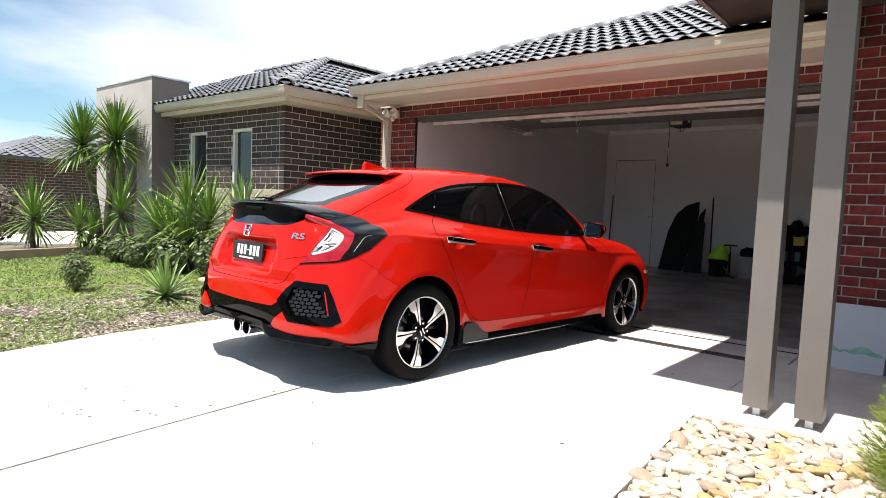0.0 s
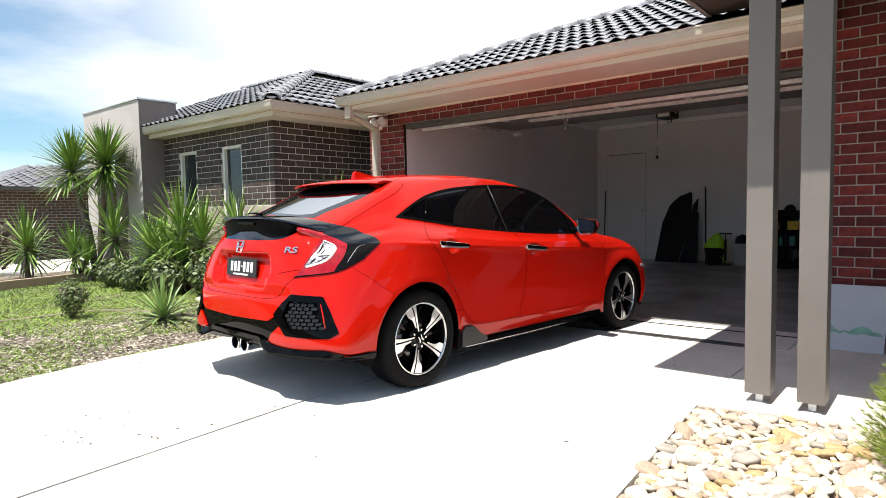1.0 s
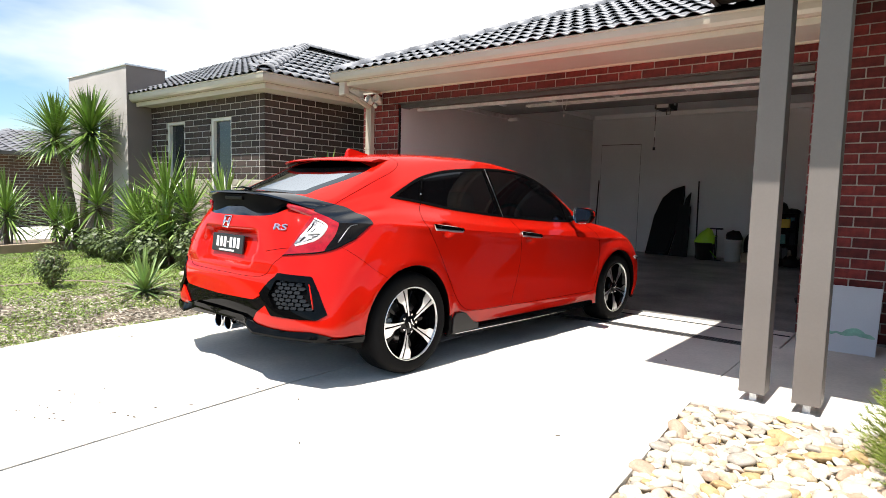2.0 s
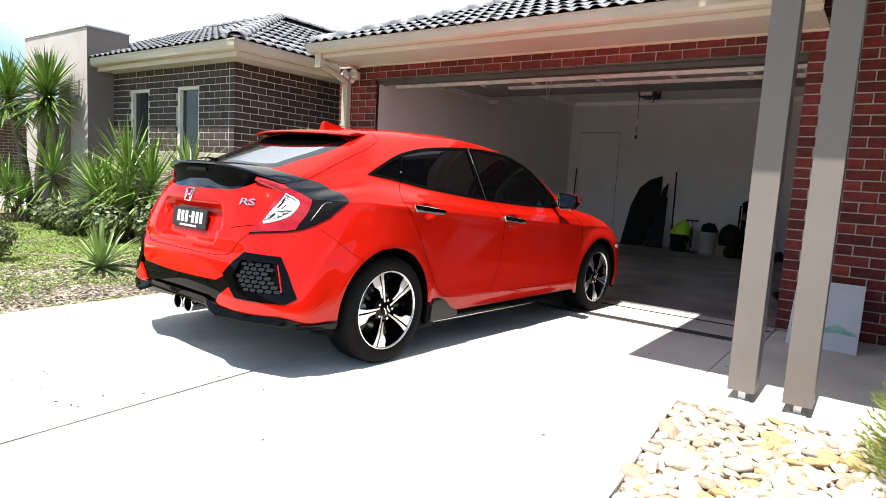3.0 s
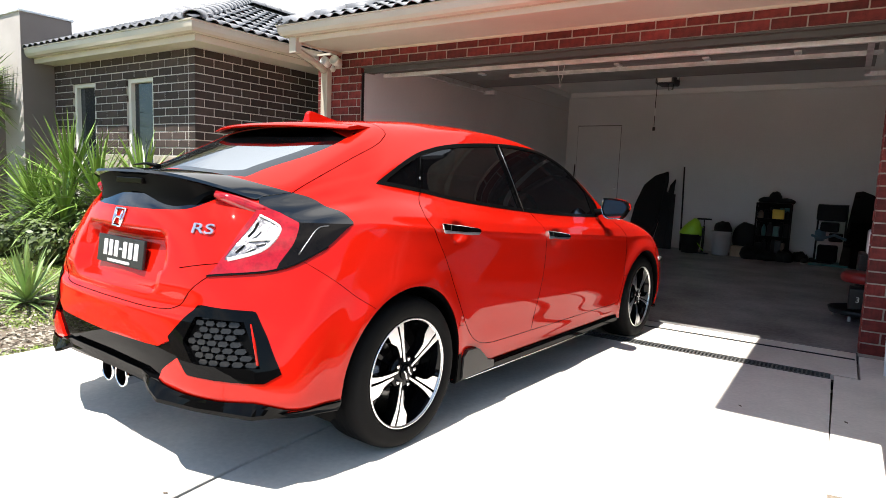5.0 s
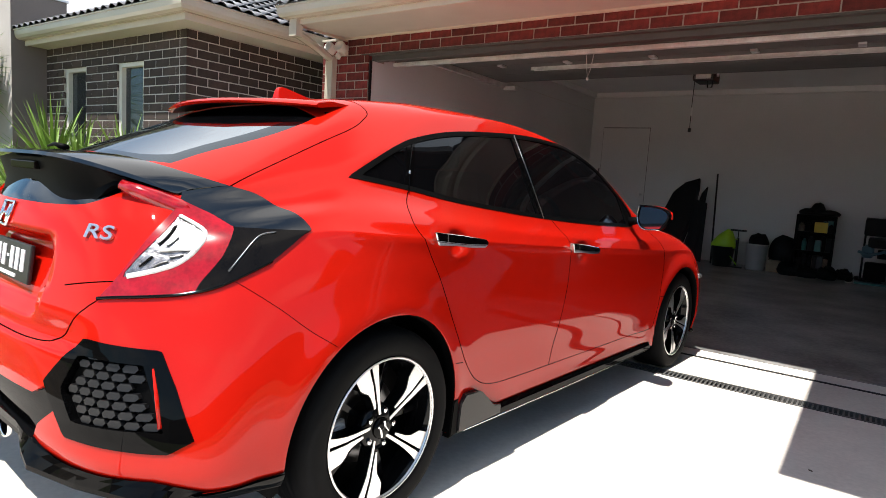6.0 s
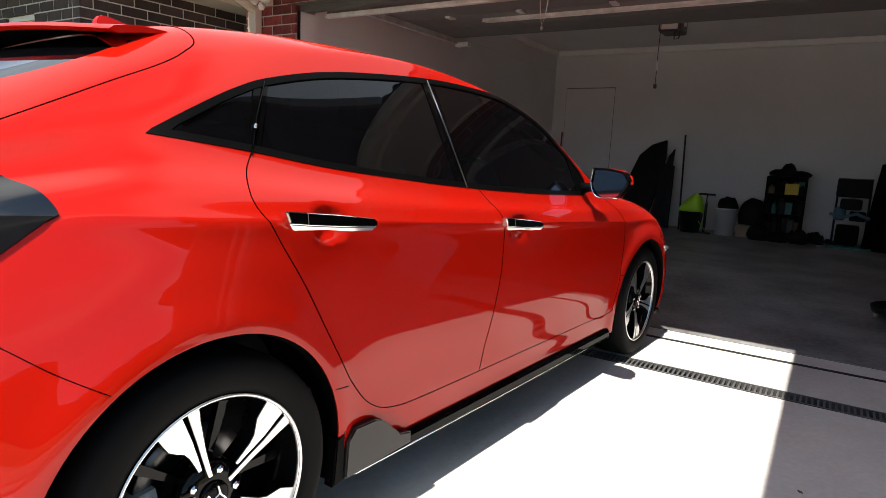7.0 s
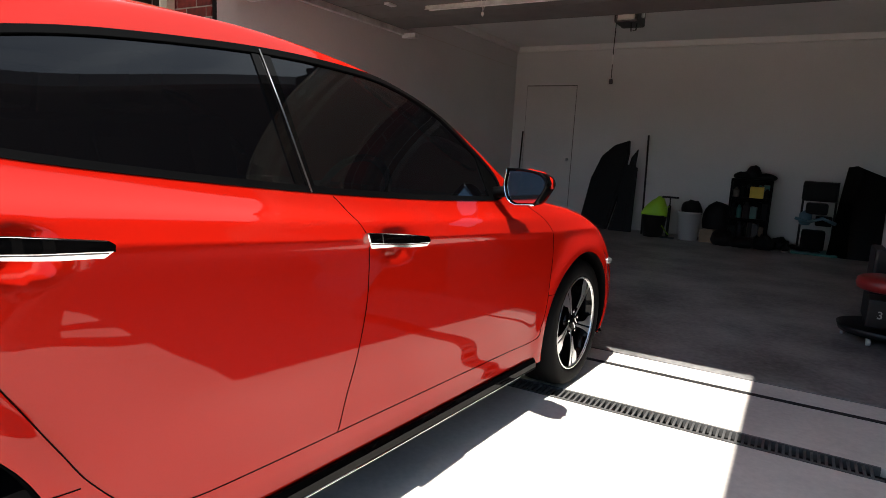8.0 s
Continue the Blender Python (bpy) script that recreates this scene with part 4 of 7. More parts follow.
SPINE = [(0, 1.28, 1.393), (0, 1.25, 1.395), (0, 1.2, 1.398), (0, 1.16, 1.401), (0, 1.11, 1.405), (0, 1.05, 1.409), (0, .97, 1.413), (0, .8, 1.416), (0, .6, 1.414), (0, .5, 1.410), (0, .42, 1.405), (0, .37, 1.400), (0, .33, 1.395), (0, .30, 1.392)]
RINGS = np.array([SILL, LOWER, WIDE, SHOULDER, BELT, RAIL, ROOF, CROWN, SPINE], float)


def spline(ctrl, t):
    """Catmull-Rom through ctrl (first axis) at the numbers t."""
    n = len(ctrl)
    i = np.clip(np.floor(t).astype(int), 0, n - 2)
    s = (t - i).reshape((-1,) + (1,) * (ctrl.ndim - 1))
    p0, p1, p2, p3 = ctrl[np.maximum(i - 1, 0)], ctrl[i], ctrl[i + 1], ctrl[np.minimum(i + 2, n - 1)]
    return 0.5 * (2 * p1 + (p2 - p0) * s + (2 * p0 - 5 * p1 + 4 * p2 - p3) * s ** 2 + (3 * p1 - p0 - 3 * p2 + p3) * s ** 3)


PER_U, PER_V = 22, 15
TU, TV = np.linspace(0, 13, 13 * PER_U + 1), np.linspace(0, 8, 8 * PER_V + 1)
padded = np.concatenate([RINGS[:, 1:2] * [-1, 1, 1], RINGS, RINGS[:, -2:-1] * [-1, 1, 1]], axis=1)
rows_u = spline(np.moveaxis(padded, 1, 0), TU + 1)            # (u, ring, 3)
GRID = np.moveaxis(spline(np.moveaxis(rows_u, 1, 0), TV), 0, 1)  # (u, v, 3)
# the shoulder line is a crease along the side: straight towards it from above and below
knots = np.clip(np.floor(TV).astype(int), 0, 7)
along_v = (TV - knots)[None, :, None]
straight = rows_u[:, knots] * (1 - along_v) + rows_u[:, knots + 1] * along_v
fade_u = np.clip((TU - 2.6) / .9, 0, 1) * np.clip((10.6 - TU) / .9, 0, 1)
crisp = (.85 * np.exp(-((TV - 3) / .42) ** 2))[None, :, None] * fade_u[:, None, None]
GRID = GRID * (1 - crisp) + straight * crisp
GRID[0, :, 0] = GRID[-1, :, 0] = 0
GRID[:, -1, 0] = 0
GRID[..., 0] = np.maximum(GRID[..., 0], 0)


def ease(a, b, x):
    t = np.clip((x - a) / (b - a), 0, 1)
    return t * t * (3 - 2 * t)


def push(mask_amount, way):
    global GRID
    GRID = GRID + mask_amount[..., None] * np.array(way, float)


gx, gy, gz = GRID[..., 0], GRID[..., 1], GRID[..., 2]
# the doors are fair, drawn surfaces: below the shoulder the width follows one low polynomial
level = np.broadcast_to(TV, gx.shape)
flank = (gx > .7) & (gy > -.05) & (gy < 2.75) & (level > .35) & (level < 3.0)


def fair_terms(y, t):
    return np.stack([np.ones_like(y), y, y ** 2, t, t ** 2, t ** 3, y * t, y ** 2 * t, y * t ** 2], -1)


fair, *_ = np.linalg.lstsq(fair_terms(gy[flank] / 2, level[flank] / 3), gx[flank], rcond=None)
hold = ease(.18, .50, gy) * ease(2.55, 2.25, gy) * ease(.35, .8, level) * (level < 3.0) * (gx > .7)
GRID[..., 0] = gx + hold * (fair_terms(gy / 2, level / 3) @ fair - gx)
gx, gy, gz = GRID[..., 0], GRID[..., 1], GRID[..., 2]
rear = (gy < -0.3)
# number plate recess and the ledge over the bumper
rec = ease(.345, .320, gx + .30 * np.abs(gz - .76)) * ease(.650, .685, gz) * ease(.872, .850, gz) * rear
push(rec, (0, .050, 0))
ledge = ease(.60, .615, gz) * ease(.70, .63, gz) * ease(.62, .45, gx) * rear
push(ledge, (0, .018, 0))
# crease along the shoulder, hollow below it and flare of the arches
side = (gx > .70) & (gy > -.45) & (gy < 3.0)
below = np.clip((3.0 - np.broadcast_to(TV, gx.shape)) / .9, 0, 1)
push(-.005 * np.minimum(below * 5, 1) ** .7 * (1 - below) ** 1.5 * side * ease(-.40, -.15, gy), (1, 0, 0))
low_line = np.interp(gy, [.45, 1.2, 2.3], [.44, .40, .36])
push(-.005 * np.exp(-((gz - low_line) / .075) ** 2) * side * ease(.40, .60, gy) * ease(2.36, 2.1, gy), (1, 0, 0))
for wy in (0.0, 2.697):
    dist = np.hypot(gy - wy, gz - .32)
    push(.012 * np.exp(-((dist - .375) / .05) ** 2) * (gx > .6), (1, 0, 0))
# cups behind the handles
HANDLES = ((.161, .902, .438, .876), (1.102, .842, 1.384, .816))
for y0, z0, y1, z1 in HANDLES:
    cy, cz = (y0 + y1) / 2 + .012, (z0 + z1) / 2 - .002
    bowl = np.clip(1 - ((gy - cy) / .066) ** 2 - ((gz - cz) / .050) ** 2, 0, 1)
    push(-.030 * bowl ** 1.15 * (gx > .7), (1, 0, 0))

NU, NV = len(TU), len(TV)
UV = np.stack(np.meshgrid(TU, TV, indexing="ij"), -1).reshape(-1, 2)
BODY_V = GRID.reshape(-1, 3)
BODY_F = [(i * NV + j, i * NV + j + 1, (i + 1) * NV + j + 1, (i + 1) * NV + j) for i in range(NU - 1) for j in range(NV - 1)]


class Sheet:
    """A piece of the shell: points, their places on the shell (u, v), and faces."""

    def __init__(self, v, uv, f, n=None):
        self.v, self.uv, self.f = np.asarray(v, float), np.asarray(uv, float), f
        self.n = self.normals() if n is None else np.asarray(n, float)

    def split(self, sign):
        """Cuts along sign = 0; returns the parts where it is positive and where it is negative."""
        s = sign(self.v, self.uv)
        s = np.where(np.abs(s) < 1e-9, 1e-9, s)
        v, uv, nn, cuts, out = list(self.v), list(self.uv), list(self.n), {}, ([], [])
        for f in self.f:
            ss = [s[k] for k in f]
            if min(ss) > 0 or max(ss) < 0:
                out[0 if ss[0] > 0 else 1].append(f)
                continue
            polys = ([], [])
            for k, a in enumerate(f):
                b = f[(k + 1) % len(f)]
                polys[0 if s[a] > 0 else 1].append(a)
                if s[a] * s[b] < 0:
                    key = (min(a, b), max(a, b))
                    if key not in cuts:
                        t = s[a] / (s[a] - s[b])
                        cuts[key] = len(v)
                        v.append(self.v[a] + t * (self.v[b] - self.v[a]))
                        uv.append(self.uv[a] + t * (self.uv[b] - self.uv[a]))
                        w = self.n[a] + t * (self.n[b] - self.n[a])
                        nn.append(w / np.linalg.norm(w))
                    for p in polys:
                        p.append(cuts[key])
            for q, p in zip(out, polys):
                if len(p) > 2:
                    q.append(tuple(p))
        v, uv, nn = np.array(v), np.array(uv), np.array(nn)
        return tuple(Sheet(v, uv, q, nn).packed() for q in out)

    def packed(self):
        used = sorted({k for f in self.f for k in f})
        at = {k: i for i, k in enumerate(used)}
        return Sheet(self.v[used] if used else np.zeros((0, 3)), self.uv[used] if used else np.zeros((0, 2)), [tuple(at[k] for k in f) for f in self.f], self.n[used] if used else np.zeros((0, 3)))

    def normals(self):
        n = np.zeros_like(self.v)
        for f in self.f:
            a, b, c = self.v[f[0]], self.v[f[1]], self.v[f[2]]
            w = np.cross(b - a, c - a)
            if len(f) > 3:
                w = w + np.cross(c - a, self.v[f[3]] - a)
            for k in f:
                n[k] += w
        return n / np.maximum(np.linalg.norm(n, axis=1, keepdims=True), 1e-12)


OUT = 1.0
probe = Sheet(BODY_V, UV, BODY_F)
mid_n = probe.normals()[(NU // 2) * NV + 2 * PER_V]
OUT = 1.0 if mid_n[0] > 0 else -1.0
BODY_N = probe.n.copy()
BODY_N[BODY_V[:, 0] < 1e-4, 0] = 0
BODY_N /= np.linalg.norm(BODY_N, axis=1, keepdims=True)


def on_shell(points):
    """The (u, v) of the shell points nearest to given places."""
    res = []
    for p in points:
        d = np.linalg.norm(BODY_V - np.array(p), axis=1)
        near = np.argsort(d)[:4]
        w = 1 / (d[near] + 1e-6)
        res.append((UV[near] * w[:, None]).sum(0) / w.sum())
    return np.array(res)


def smooth_loop(pts, sharp=(), steps=6):
    """A closed outline through points, rounded except at the sharp ones."""
    pts = [np.array(p, float) for p in pts]
    n, res = len(pts), []
    for i in range(n):
        p0, p1, p2, p3 = pts[i - 1], pts[i], pts[(i + 1) % n], pts[(i + 2) % n]
        if i in sharp:
            p0 = p1
        if (i + 1) % n in sharp:
            p3 = p2
        for k in range(steps):
            s = k / steps
            res.append(0.5 * (2 * p1 + (p2 - p0) * s + (2 * p0 - 5 * p1 + 4 * p2 - p3) * s ** 2 + (3 * p1 - p0 - 3 * p2 + p3) * s ** 3))
    return np.array(res)


def inside_loop(loop, coords):
    """A sign function: positive inside the closed outline of coords(v, uv)."""
    a, b = loop, np.roll(loop, -1, axis=0)

    def sign(v, uv):
        p = coords(v, uv)
        best, odd = np.full(len(p), 1e9), np.zeros(len(p), bool)
        for q, r in zip(a, b):
            e, w = r - q, p - q
            t = np.clip((w @ e) / max(e @ e, 1e-12), 0, 1)
            best = np.minimum(best, np.linalg.norm(w - t[:, None] * e, axis=1))
            c = ((q[1] <= p[:, 1]) != (r[1] <= p[:, 1]))
            with np.errstate(divide="ignore", invalid="ignore"):
                xx = q[0] + (p[:, 1] - q[1]) / (r[1] - q[1]) * e[0]
            odd ^= c & (p[:, 0] < xx)
        return np.where(odd, best, -best)
    return sign


def side_view(v, uv):
    """Side elevation for the flank; the far rows are thrown out of reach."""
    p = v[:, 1:3].copy()
    p[(v[:, 0] < .42) | (uv[:, 0] < 3.2)] += 50
    return p


def shell_view(v, uv):
    return uv


def rear_view(v, uv):
    p = v[:, [0, 2]].copy()
    p[v[:, 1] > -.25] += 50
    return p


car = thing("car", Matrix.Translation((0.0018, -0.2135, 0.0)) @ Euler((radians(-0.807), 0, radians(-4.02))).to_matrix().to_4x4(), "glossy red five-door hatchback with black trim, parked half into the garage", "car")


def shell_part(name, sheet, mat, parent=None, both=True, lift=0.0, rim=0.0, label="", mirror_join=False):
    """A sheet as a part on the right side and, mirrored, on the left. lift: out along the normal; rim: depth of the turned-in edge."""
    if not sheet.f:
        return None
    f = [tuple(q) if OUT > 0 else tuple(reversed(q)) for q in sheet.f]
    n = sheet.n * OUT
    v = sheet.v + n * lift
    if rim:
        count = {(q[k], q[(k + 1) % len(q)]) for q in f for k in range(len(q))}
        border = [e for e in count if (e[1], e[0]) not in count and not (abs(v[e[0]][0]) < 1e-4 and abs(v[e[1]][0]) < 1e-4)]
        border.sort()
        base, extra, en = len(v), [], []
        for a, b in border:
            q = [v[b], v[a], v[a] - n[a] * rim, v[b] - n[b] * rim]
            w = np.cross(q[1] - q[0], q[2] - q[0])
            w = w / max(np.linalg.norm(w), 1e-12)
            f.append(tuple(base + len(extra) + k for k in range(4)))
            extra += q
            en += [w] * 4
        if extra:
            v, n = np.vstack([v, extra]), np.vstack([n, en])

    def build(vv, faces, nn):
        me = mesh_of(name, vv, faces, mat)
        if len(me.vertices) == len(nn):
            me.normals_split_custom_set_from_vertices([tuple(q) for q in nn])
        return me

    flip = np.array([-1, 1, 1])
    back = [tuple(reversed(q)) for q in f]
    if mirror_join:
        k = len(v)
        twin = [i if abs(v[i][0]) < 1e-4 and i < len(sheet.v) else k + i for i in range(k)]
        me = build(np.vstack([v, v * flip]), f + [tuple(twin[i] for i in q) for q in back], np.vstack([n, n * flip]))
        return attach(name, me, parent or car, label)
    ob = attach(name, build(v, f, n), parent or car, label)
    if both:
        attach(name, build(v * flip, back, n * flip), parent or car, label)
    return ob


body = Sheet(BODY_V, UV, BODY_F, BODY_N)
# wheel arches
for wy, rad in ((0.0, .364), (2.697, .357)):
    body, hole = body.split(lambda v, uv: np.where(v[:, 0] > .55, np.hypot(v[:, 1] - wy, v[:, 2] - .315) - rad, 1.0))

# side windows: the whole dark band, then the panes in it
DLO = smooth_loop([(-.056, 1.083), (.045, 1.138), (.17, 1.198), (.30, 1.242), (.55, 1.290), (.96, 1.325), (1.25, 1.325), (1.45, 1.305), (1.66, 1.235), (1.80, 1.145), (1.955, 1.03), (1.985, .945), (1.93, .928), (1.50, .940), (.97, .970), (.45, 1.016), (.17, 1.055)], (0, 11, 12), 5)
dlo_sign = inside_loop(DLO, side_view)
band, body = body.split(dlo_sign)
panes, frame_band = band.split(lambda v, uv: dlo_sign(v, uv) - .016)


def cut_between(sheet, p, q, half):
    """Splits off the strip within half of the line from p to q in side elevation."""
    p, q = np.array(p), np.array(q)
    d = (q - p) / np.linalg.norm(q - p)
    nrm = np.array([d[1], -d[0]])
    strip, rest = sheet.split(lambda v, uv: half - np.abs((v[:, 1:3] - p) @ nrm))
    return strip, rest, (lambda v: (v[:, 1:3] - p) @ nrm)


b_pillar, panes, b_side = cut_between(panes, (.985, .96), (.955, 1.34), .030)
c_strip, panes, c_side = cut_between(panes, (.165, 1.03), (.272, 1.25), .018)
rear_panes, front_pane = panes.split(lambda v, uv: b_side(v) * (1 if b_side(np.array([[0, 0.2, 1.1]]))[0] > 0 else -1))
quarter, rear_pane = rear_panes.split(lambda v, uv: c_side(v) * (1 if c_side(np.array([[0, 0.0, 1.1]]))[0] > 0 else -1))
corner, front_pane = front_pane.split(lambda v, uv: v[:, 1] + .22 * (v[:, 2] - .93) - 1.885)

# rear window, lower rear window and lamps
glass_loop = on_shell([(0, -.515, 1.085), (.25, -.50, 1.08), (.405, -.45, 1.075), (.425, -.33, 1.12), (.475, -.12, 1.205), (.490, .00, 1.262), (.25, .05, 1.32), (0, .06, 1.325)])
gl_sign = inside_loop(smooth_loop(np.vstack([glass_loop, [[13.6, glass_loop[-1][1]], [13.6, glass_loop[0][1]]]]), (0, 2, 5, 7, 8, 9), 5), shell_view)
back_glass, body = body.split(gl_sign)
clear_loop = on_shell([(0, -.475, 1.092), (.24, -.46, 1.092), (.350, -.42, 1.092), (.365, -.33, 1.125), (.415, -.13, 1.205), (.430, -.01, 1.262), (.24, .035, 1.31), (0, .045, 1.318)])
clear_sign = inside_loop(smooth_loop(np.vstack([clear_loop, [[13.6, clear_loop[-1][1]], [13.6, clear_loop[0][1]]]]), (0, 2, 5, 7, 8, 9), 5), shell_view)
back_glass, glass_border = back_glass.split(clear_sign)
low_loop = on_shell([(0, -.722, .945), (.26, -.690, .945), (.40, -.640, .968), (.45, -.54, 1.040), (.25, -.580, 1.066), (0, -.605, 1.066)])
lo_sign = inside_loop(smooth_loop(np.vstack([low_loop, [[13.6, low_loop[-1][1]], [13.6, low_loop[0][1]]]]), (0, 5, 6, 7), 4), shell_view)
low_glass, body = body.split(lo_sign)

lamp_loop = on_shell([(.558, -.704, .74), (.664, -.633, .757), (.723, -.56, .769), (.765, -.489, .794), (.797, -.374, .850), (.797, -.251, .931), (.706, -.282, .98), (.64, -.329, 1.016), (.60, -.385, 1.030), (.545, -.489, 1.008), (.572, -.522, .962), (.586, -.609, .875), (.580, -.672, .787)])
lamp_sign = inside_loop(smooth_loop(lamp_loop, (0, 5, 8, 9), 5), shell_view)
lamp, body = body.split(lamp_sign)


def yz(v, uv):
    return v[:, 1:3]


lamp_top, lamp = lamp.split(inside_loop(np.array([(-.53, 1.004), (-.454, .956), (-.427, .926), (-.22, .926), (-.2, 1.1), (-.6, 1.1)]), yz))
lamp_clear, lamp = lamp.split(inside_loop(smooth_loop([(-.521, .950), (-.483, .912), (-.515, .869), (-.554, .835), (-.59, .817), (-.667, .794), (-.613, .862)], (0, 1, 5), 4), yz))
lamp_smoke, lamp_red = lamp.split(inside_loop(np.array([(-.427, .95), (-.427, .924), (-.478, .852), (-.534, .789), (-.575, .72), (-.05, .72), (-.05, .95)]), yz))
# bumper openings: side vents, dark lower band
VENT = smooth_loop([(.450, .520), (.555, .645), (.723, .633), (.770, .547), (.823, .429), (.792, .398), (.556, .407), (.48, .49)], (0, 1, 2, 3, 4, 5, 6, 7), 2)


def vent_coords(v, uv):
    p = np.stack([v[:, 0], v[:, 2]], 1)
    p[v[:, 1] > -.42] += 50
    return p


vent, body = body.split(inside_loop(VENT, vent_coords))
vent_mesh, vent_frame = vent.split(inside_loop(smooth_loop([(.522, .517), (.557, .606), (.704, .598), (.778, .447), (.575, .448)], (0, 1, 2, 3, 4), 2), vent_coords))
low_band, body = body.split(inside_loop(smooth_loop([(-.3, .465), (.40, .480), (.50, .535), (.522, .470), (.43, .405), (.40, .36), (-.3, .36)], (0, 1, 2, 3, 4, 5, 6), 2), rear_view))
diffuser, body = body.split(inside_loop(smooth_loop([(-.3, .362), (.40, .362), (.50, .30), (.70, .288), (.90, .292), (.95, .1), (-.3, .1)], (0, 1, 2, 3, 4, 5, 6), 2), lambda v, uv: np.where((v[:, 1] < -.25)[:, None], v[:, [0, 2]], 50.0)))

# fuel flap and the rest of the shell
shell_part("body", body, PAINT, label="glossy red painted body shell", rim=.012, mirror_join=True)
shell_part("window_surround", frame_band, TRIM_BLACK, lift=.002, rim=.01)
shell_part("door_pillar", b_pillar, GLOSS_BLACK, lift=-.001, rim=.01)
shell_part("door_pillar", c_strip, GLOSS_BLACK, lift=-.001, rim=.01)
shell_part("front_window", front_pane, CAR_GLASS, lift=-.004)
shell_part("mirror_corner", corner, TRIM_BLACK, lift=-.001, rim=.01)
shell_part("rear_window", rear_pane, REAR_GLASS, lift=-.004)
shell_part("quarter_window", quarter, REAR_GLASS, lift=-.004)
shell_part("back_window", back_glass, BACK_GLASS, lift=-.003, mirror_join=True)
shell_part("back_window_border", glass_border, LOW_GLASS, lift=-.003, mirror_join=True)
shell_part("lower_back_window", low_glass, LOW_GLASS, lift=-.006, mirror_join=True)
shell_part("tail_lamp", lamp_red, LAMP_RED, lift=.006, rim=.02, label="red tail lamp lens")
shell_part("tail_lamp_clear", lamp_clear, LAMP_CLEAR, lift=.004, rim=.02, label="clear tail lamp lens")
shell_part("tail_lamp_top", lamp_top, PIANO, lift=.006, rim=.02, label="gloss black lamp top strip")
shell_part("tail_lamp_smoked", lamp_smoke, LAMP_SMOKE, lift=.006, rim=.02, label="smoked black tail lamp end")
shell_part("vent_surround", vent_frame, GLOSS_BLACK, lift=.004, rim=.03)
shell_part("vent_backing", vent_mesh, TRIM_BLACK, lift=-.02)
shell_part("bumper_band", low_band, GLOSS_BLACK, lift=-.012, rim=.02, mirror_join=True)
shell_part("diffuser", diffuser, GLOSS_BLACK, lift=.006, rim=.03, mirror_join=True)

from mathutils.bvhtree import BVHTree
FULL = BVHTree.FromPolygons([Vector(p) for p in np.vstack([BODY_V, BODY_V * [-1, 1, 1]])], BODY_F + [tuple(len(BODY_V) + k for k in reversed(f)) for f in BODY_F])


def from_side(y, z, lift=0.0):
    """The place on the right flank at y, z."""
    p, n, _, _ = FULL.ray_cast(Vector((2, y, z)), Vector((-1, 0, 0)))
    n = n if n.x > 0 else -n
    return p + n * lift


def from_rear(x, z, lift=0.0):
    p, n, _, _ = FULL.ray_cast(Vector((x, -3, z)), Vector((0, 1, 0)))
    n = n if n.y < 0 else -n
    return p + n * lift


def near_shell(p, lift=0.0):
    q, n, _, _ = FULL.find_nearest(Vector(p))
    n = n if n.dot(Vector(p) - Vector((0, 1.2, .6))) > 0 else -n
    return q + n * lift


def both_sides(name, bm, mat, parent=None, label="", smooth=True):
    parent = parent or car
    other = bm.copy()
    bmesh.ops.scale(other, vec=(-1, 1, 1), verts=other.verts)
    bmesh.ops.reverse_faces(other, faces=other.faces)
    a = part(name, bm, mat, parent, label, smooth)
    b = part(name, other, mat, parent, label, smooth)
    return a, b


def curve2(pts, steps=8):
    """A smooth open line through points."""
    p = np.array(pts, float)
    return [tuple(q) for q in spline(p, np.linspace(0, len(p) - 1, (len(p) - 1) * steps + 1))]


def seam(pts, name="panel_gap", half=.0014, mirrored=True, where=from_side):
    line = [where(a, b, .0002) for a, b in curve2(pts)]
    bm = tube(line, half, 6)
    if mirrored:
        both_sides(name, bm, SEAM)
    else:
        part(name, bm, SEAM, car, smooth=True)


seam([(.168, 1.050), (.108, .960), (.155, .865), (.262, .700), (.360, .54), (.415, .455), (.495, .372), (.60, .330), (.80, .318), (1.4, .313), (2.0, .314), (2.265, .318), (2.305, .38), (2.335, .51), (2.345, .70), (2.30, .82), (2.16, .905)])
seam([(1.066, .958), (1.092, .925), (1.138, .83), (1.148, .72), (1.143, .634), (1.12, .50), (1.083, .352), (1.07, .316)])
seam([(2.335, .51), (2.40, .505), (2.42, .50)])
seam([(.345, .462), (.395, .455)])
seam([(-.462, .797), (-.369, .727), (-.296, .667), (-.222, .617)], half=.0008)
# light guides inside the lamps
for pts, rad, mat in (([(-.521, .947), (-.488, .912), (-.517, .871), (-.556, .838), (-.592, .820), (-.655, .797)], .0075, WHITE_PAINT), ([(-.588, .862), (-.55, .867), (-.518, .868)], .0075, WHITE_PAINT),
                      ([(-.540, .922), (-.562, .898), (-.586, .876)], .0045, LAMP_SMOKE), ([(-.632, .822), (-.615, .838), (-.604, .848)], .0045, LAMP_SMOKE), ([(-.575, .848), (-.562, .850), (-.548, .855)], .004, DISC), ([(-.545, .895), (-.560, .882), (-.572, .874)], .0035, DISC), ([(-.610, .822), (-.596, .832), (-.580, .838)], .0035, DISC)):
    line = [near_shell(from_side(a, b), .006) for a, b in curve2(pts, 6)]
    both_sides("light_guide", tube(line, rad, 6, True, .6), mat)
line = [near_shell(from_side(a, b), .007) for a, b in curve2([(-.343, .918), (-.392, .902), (-.472, .82)], 6)]
both_sides("light_guide", tube(line, .0028, 6), DISC)
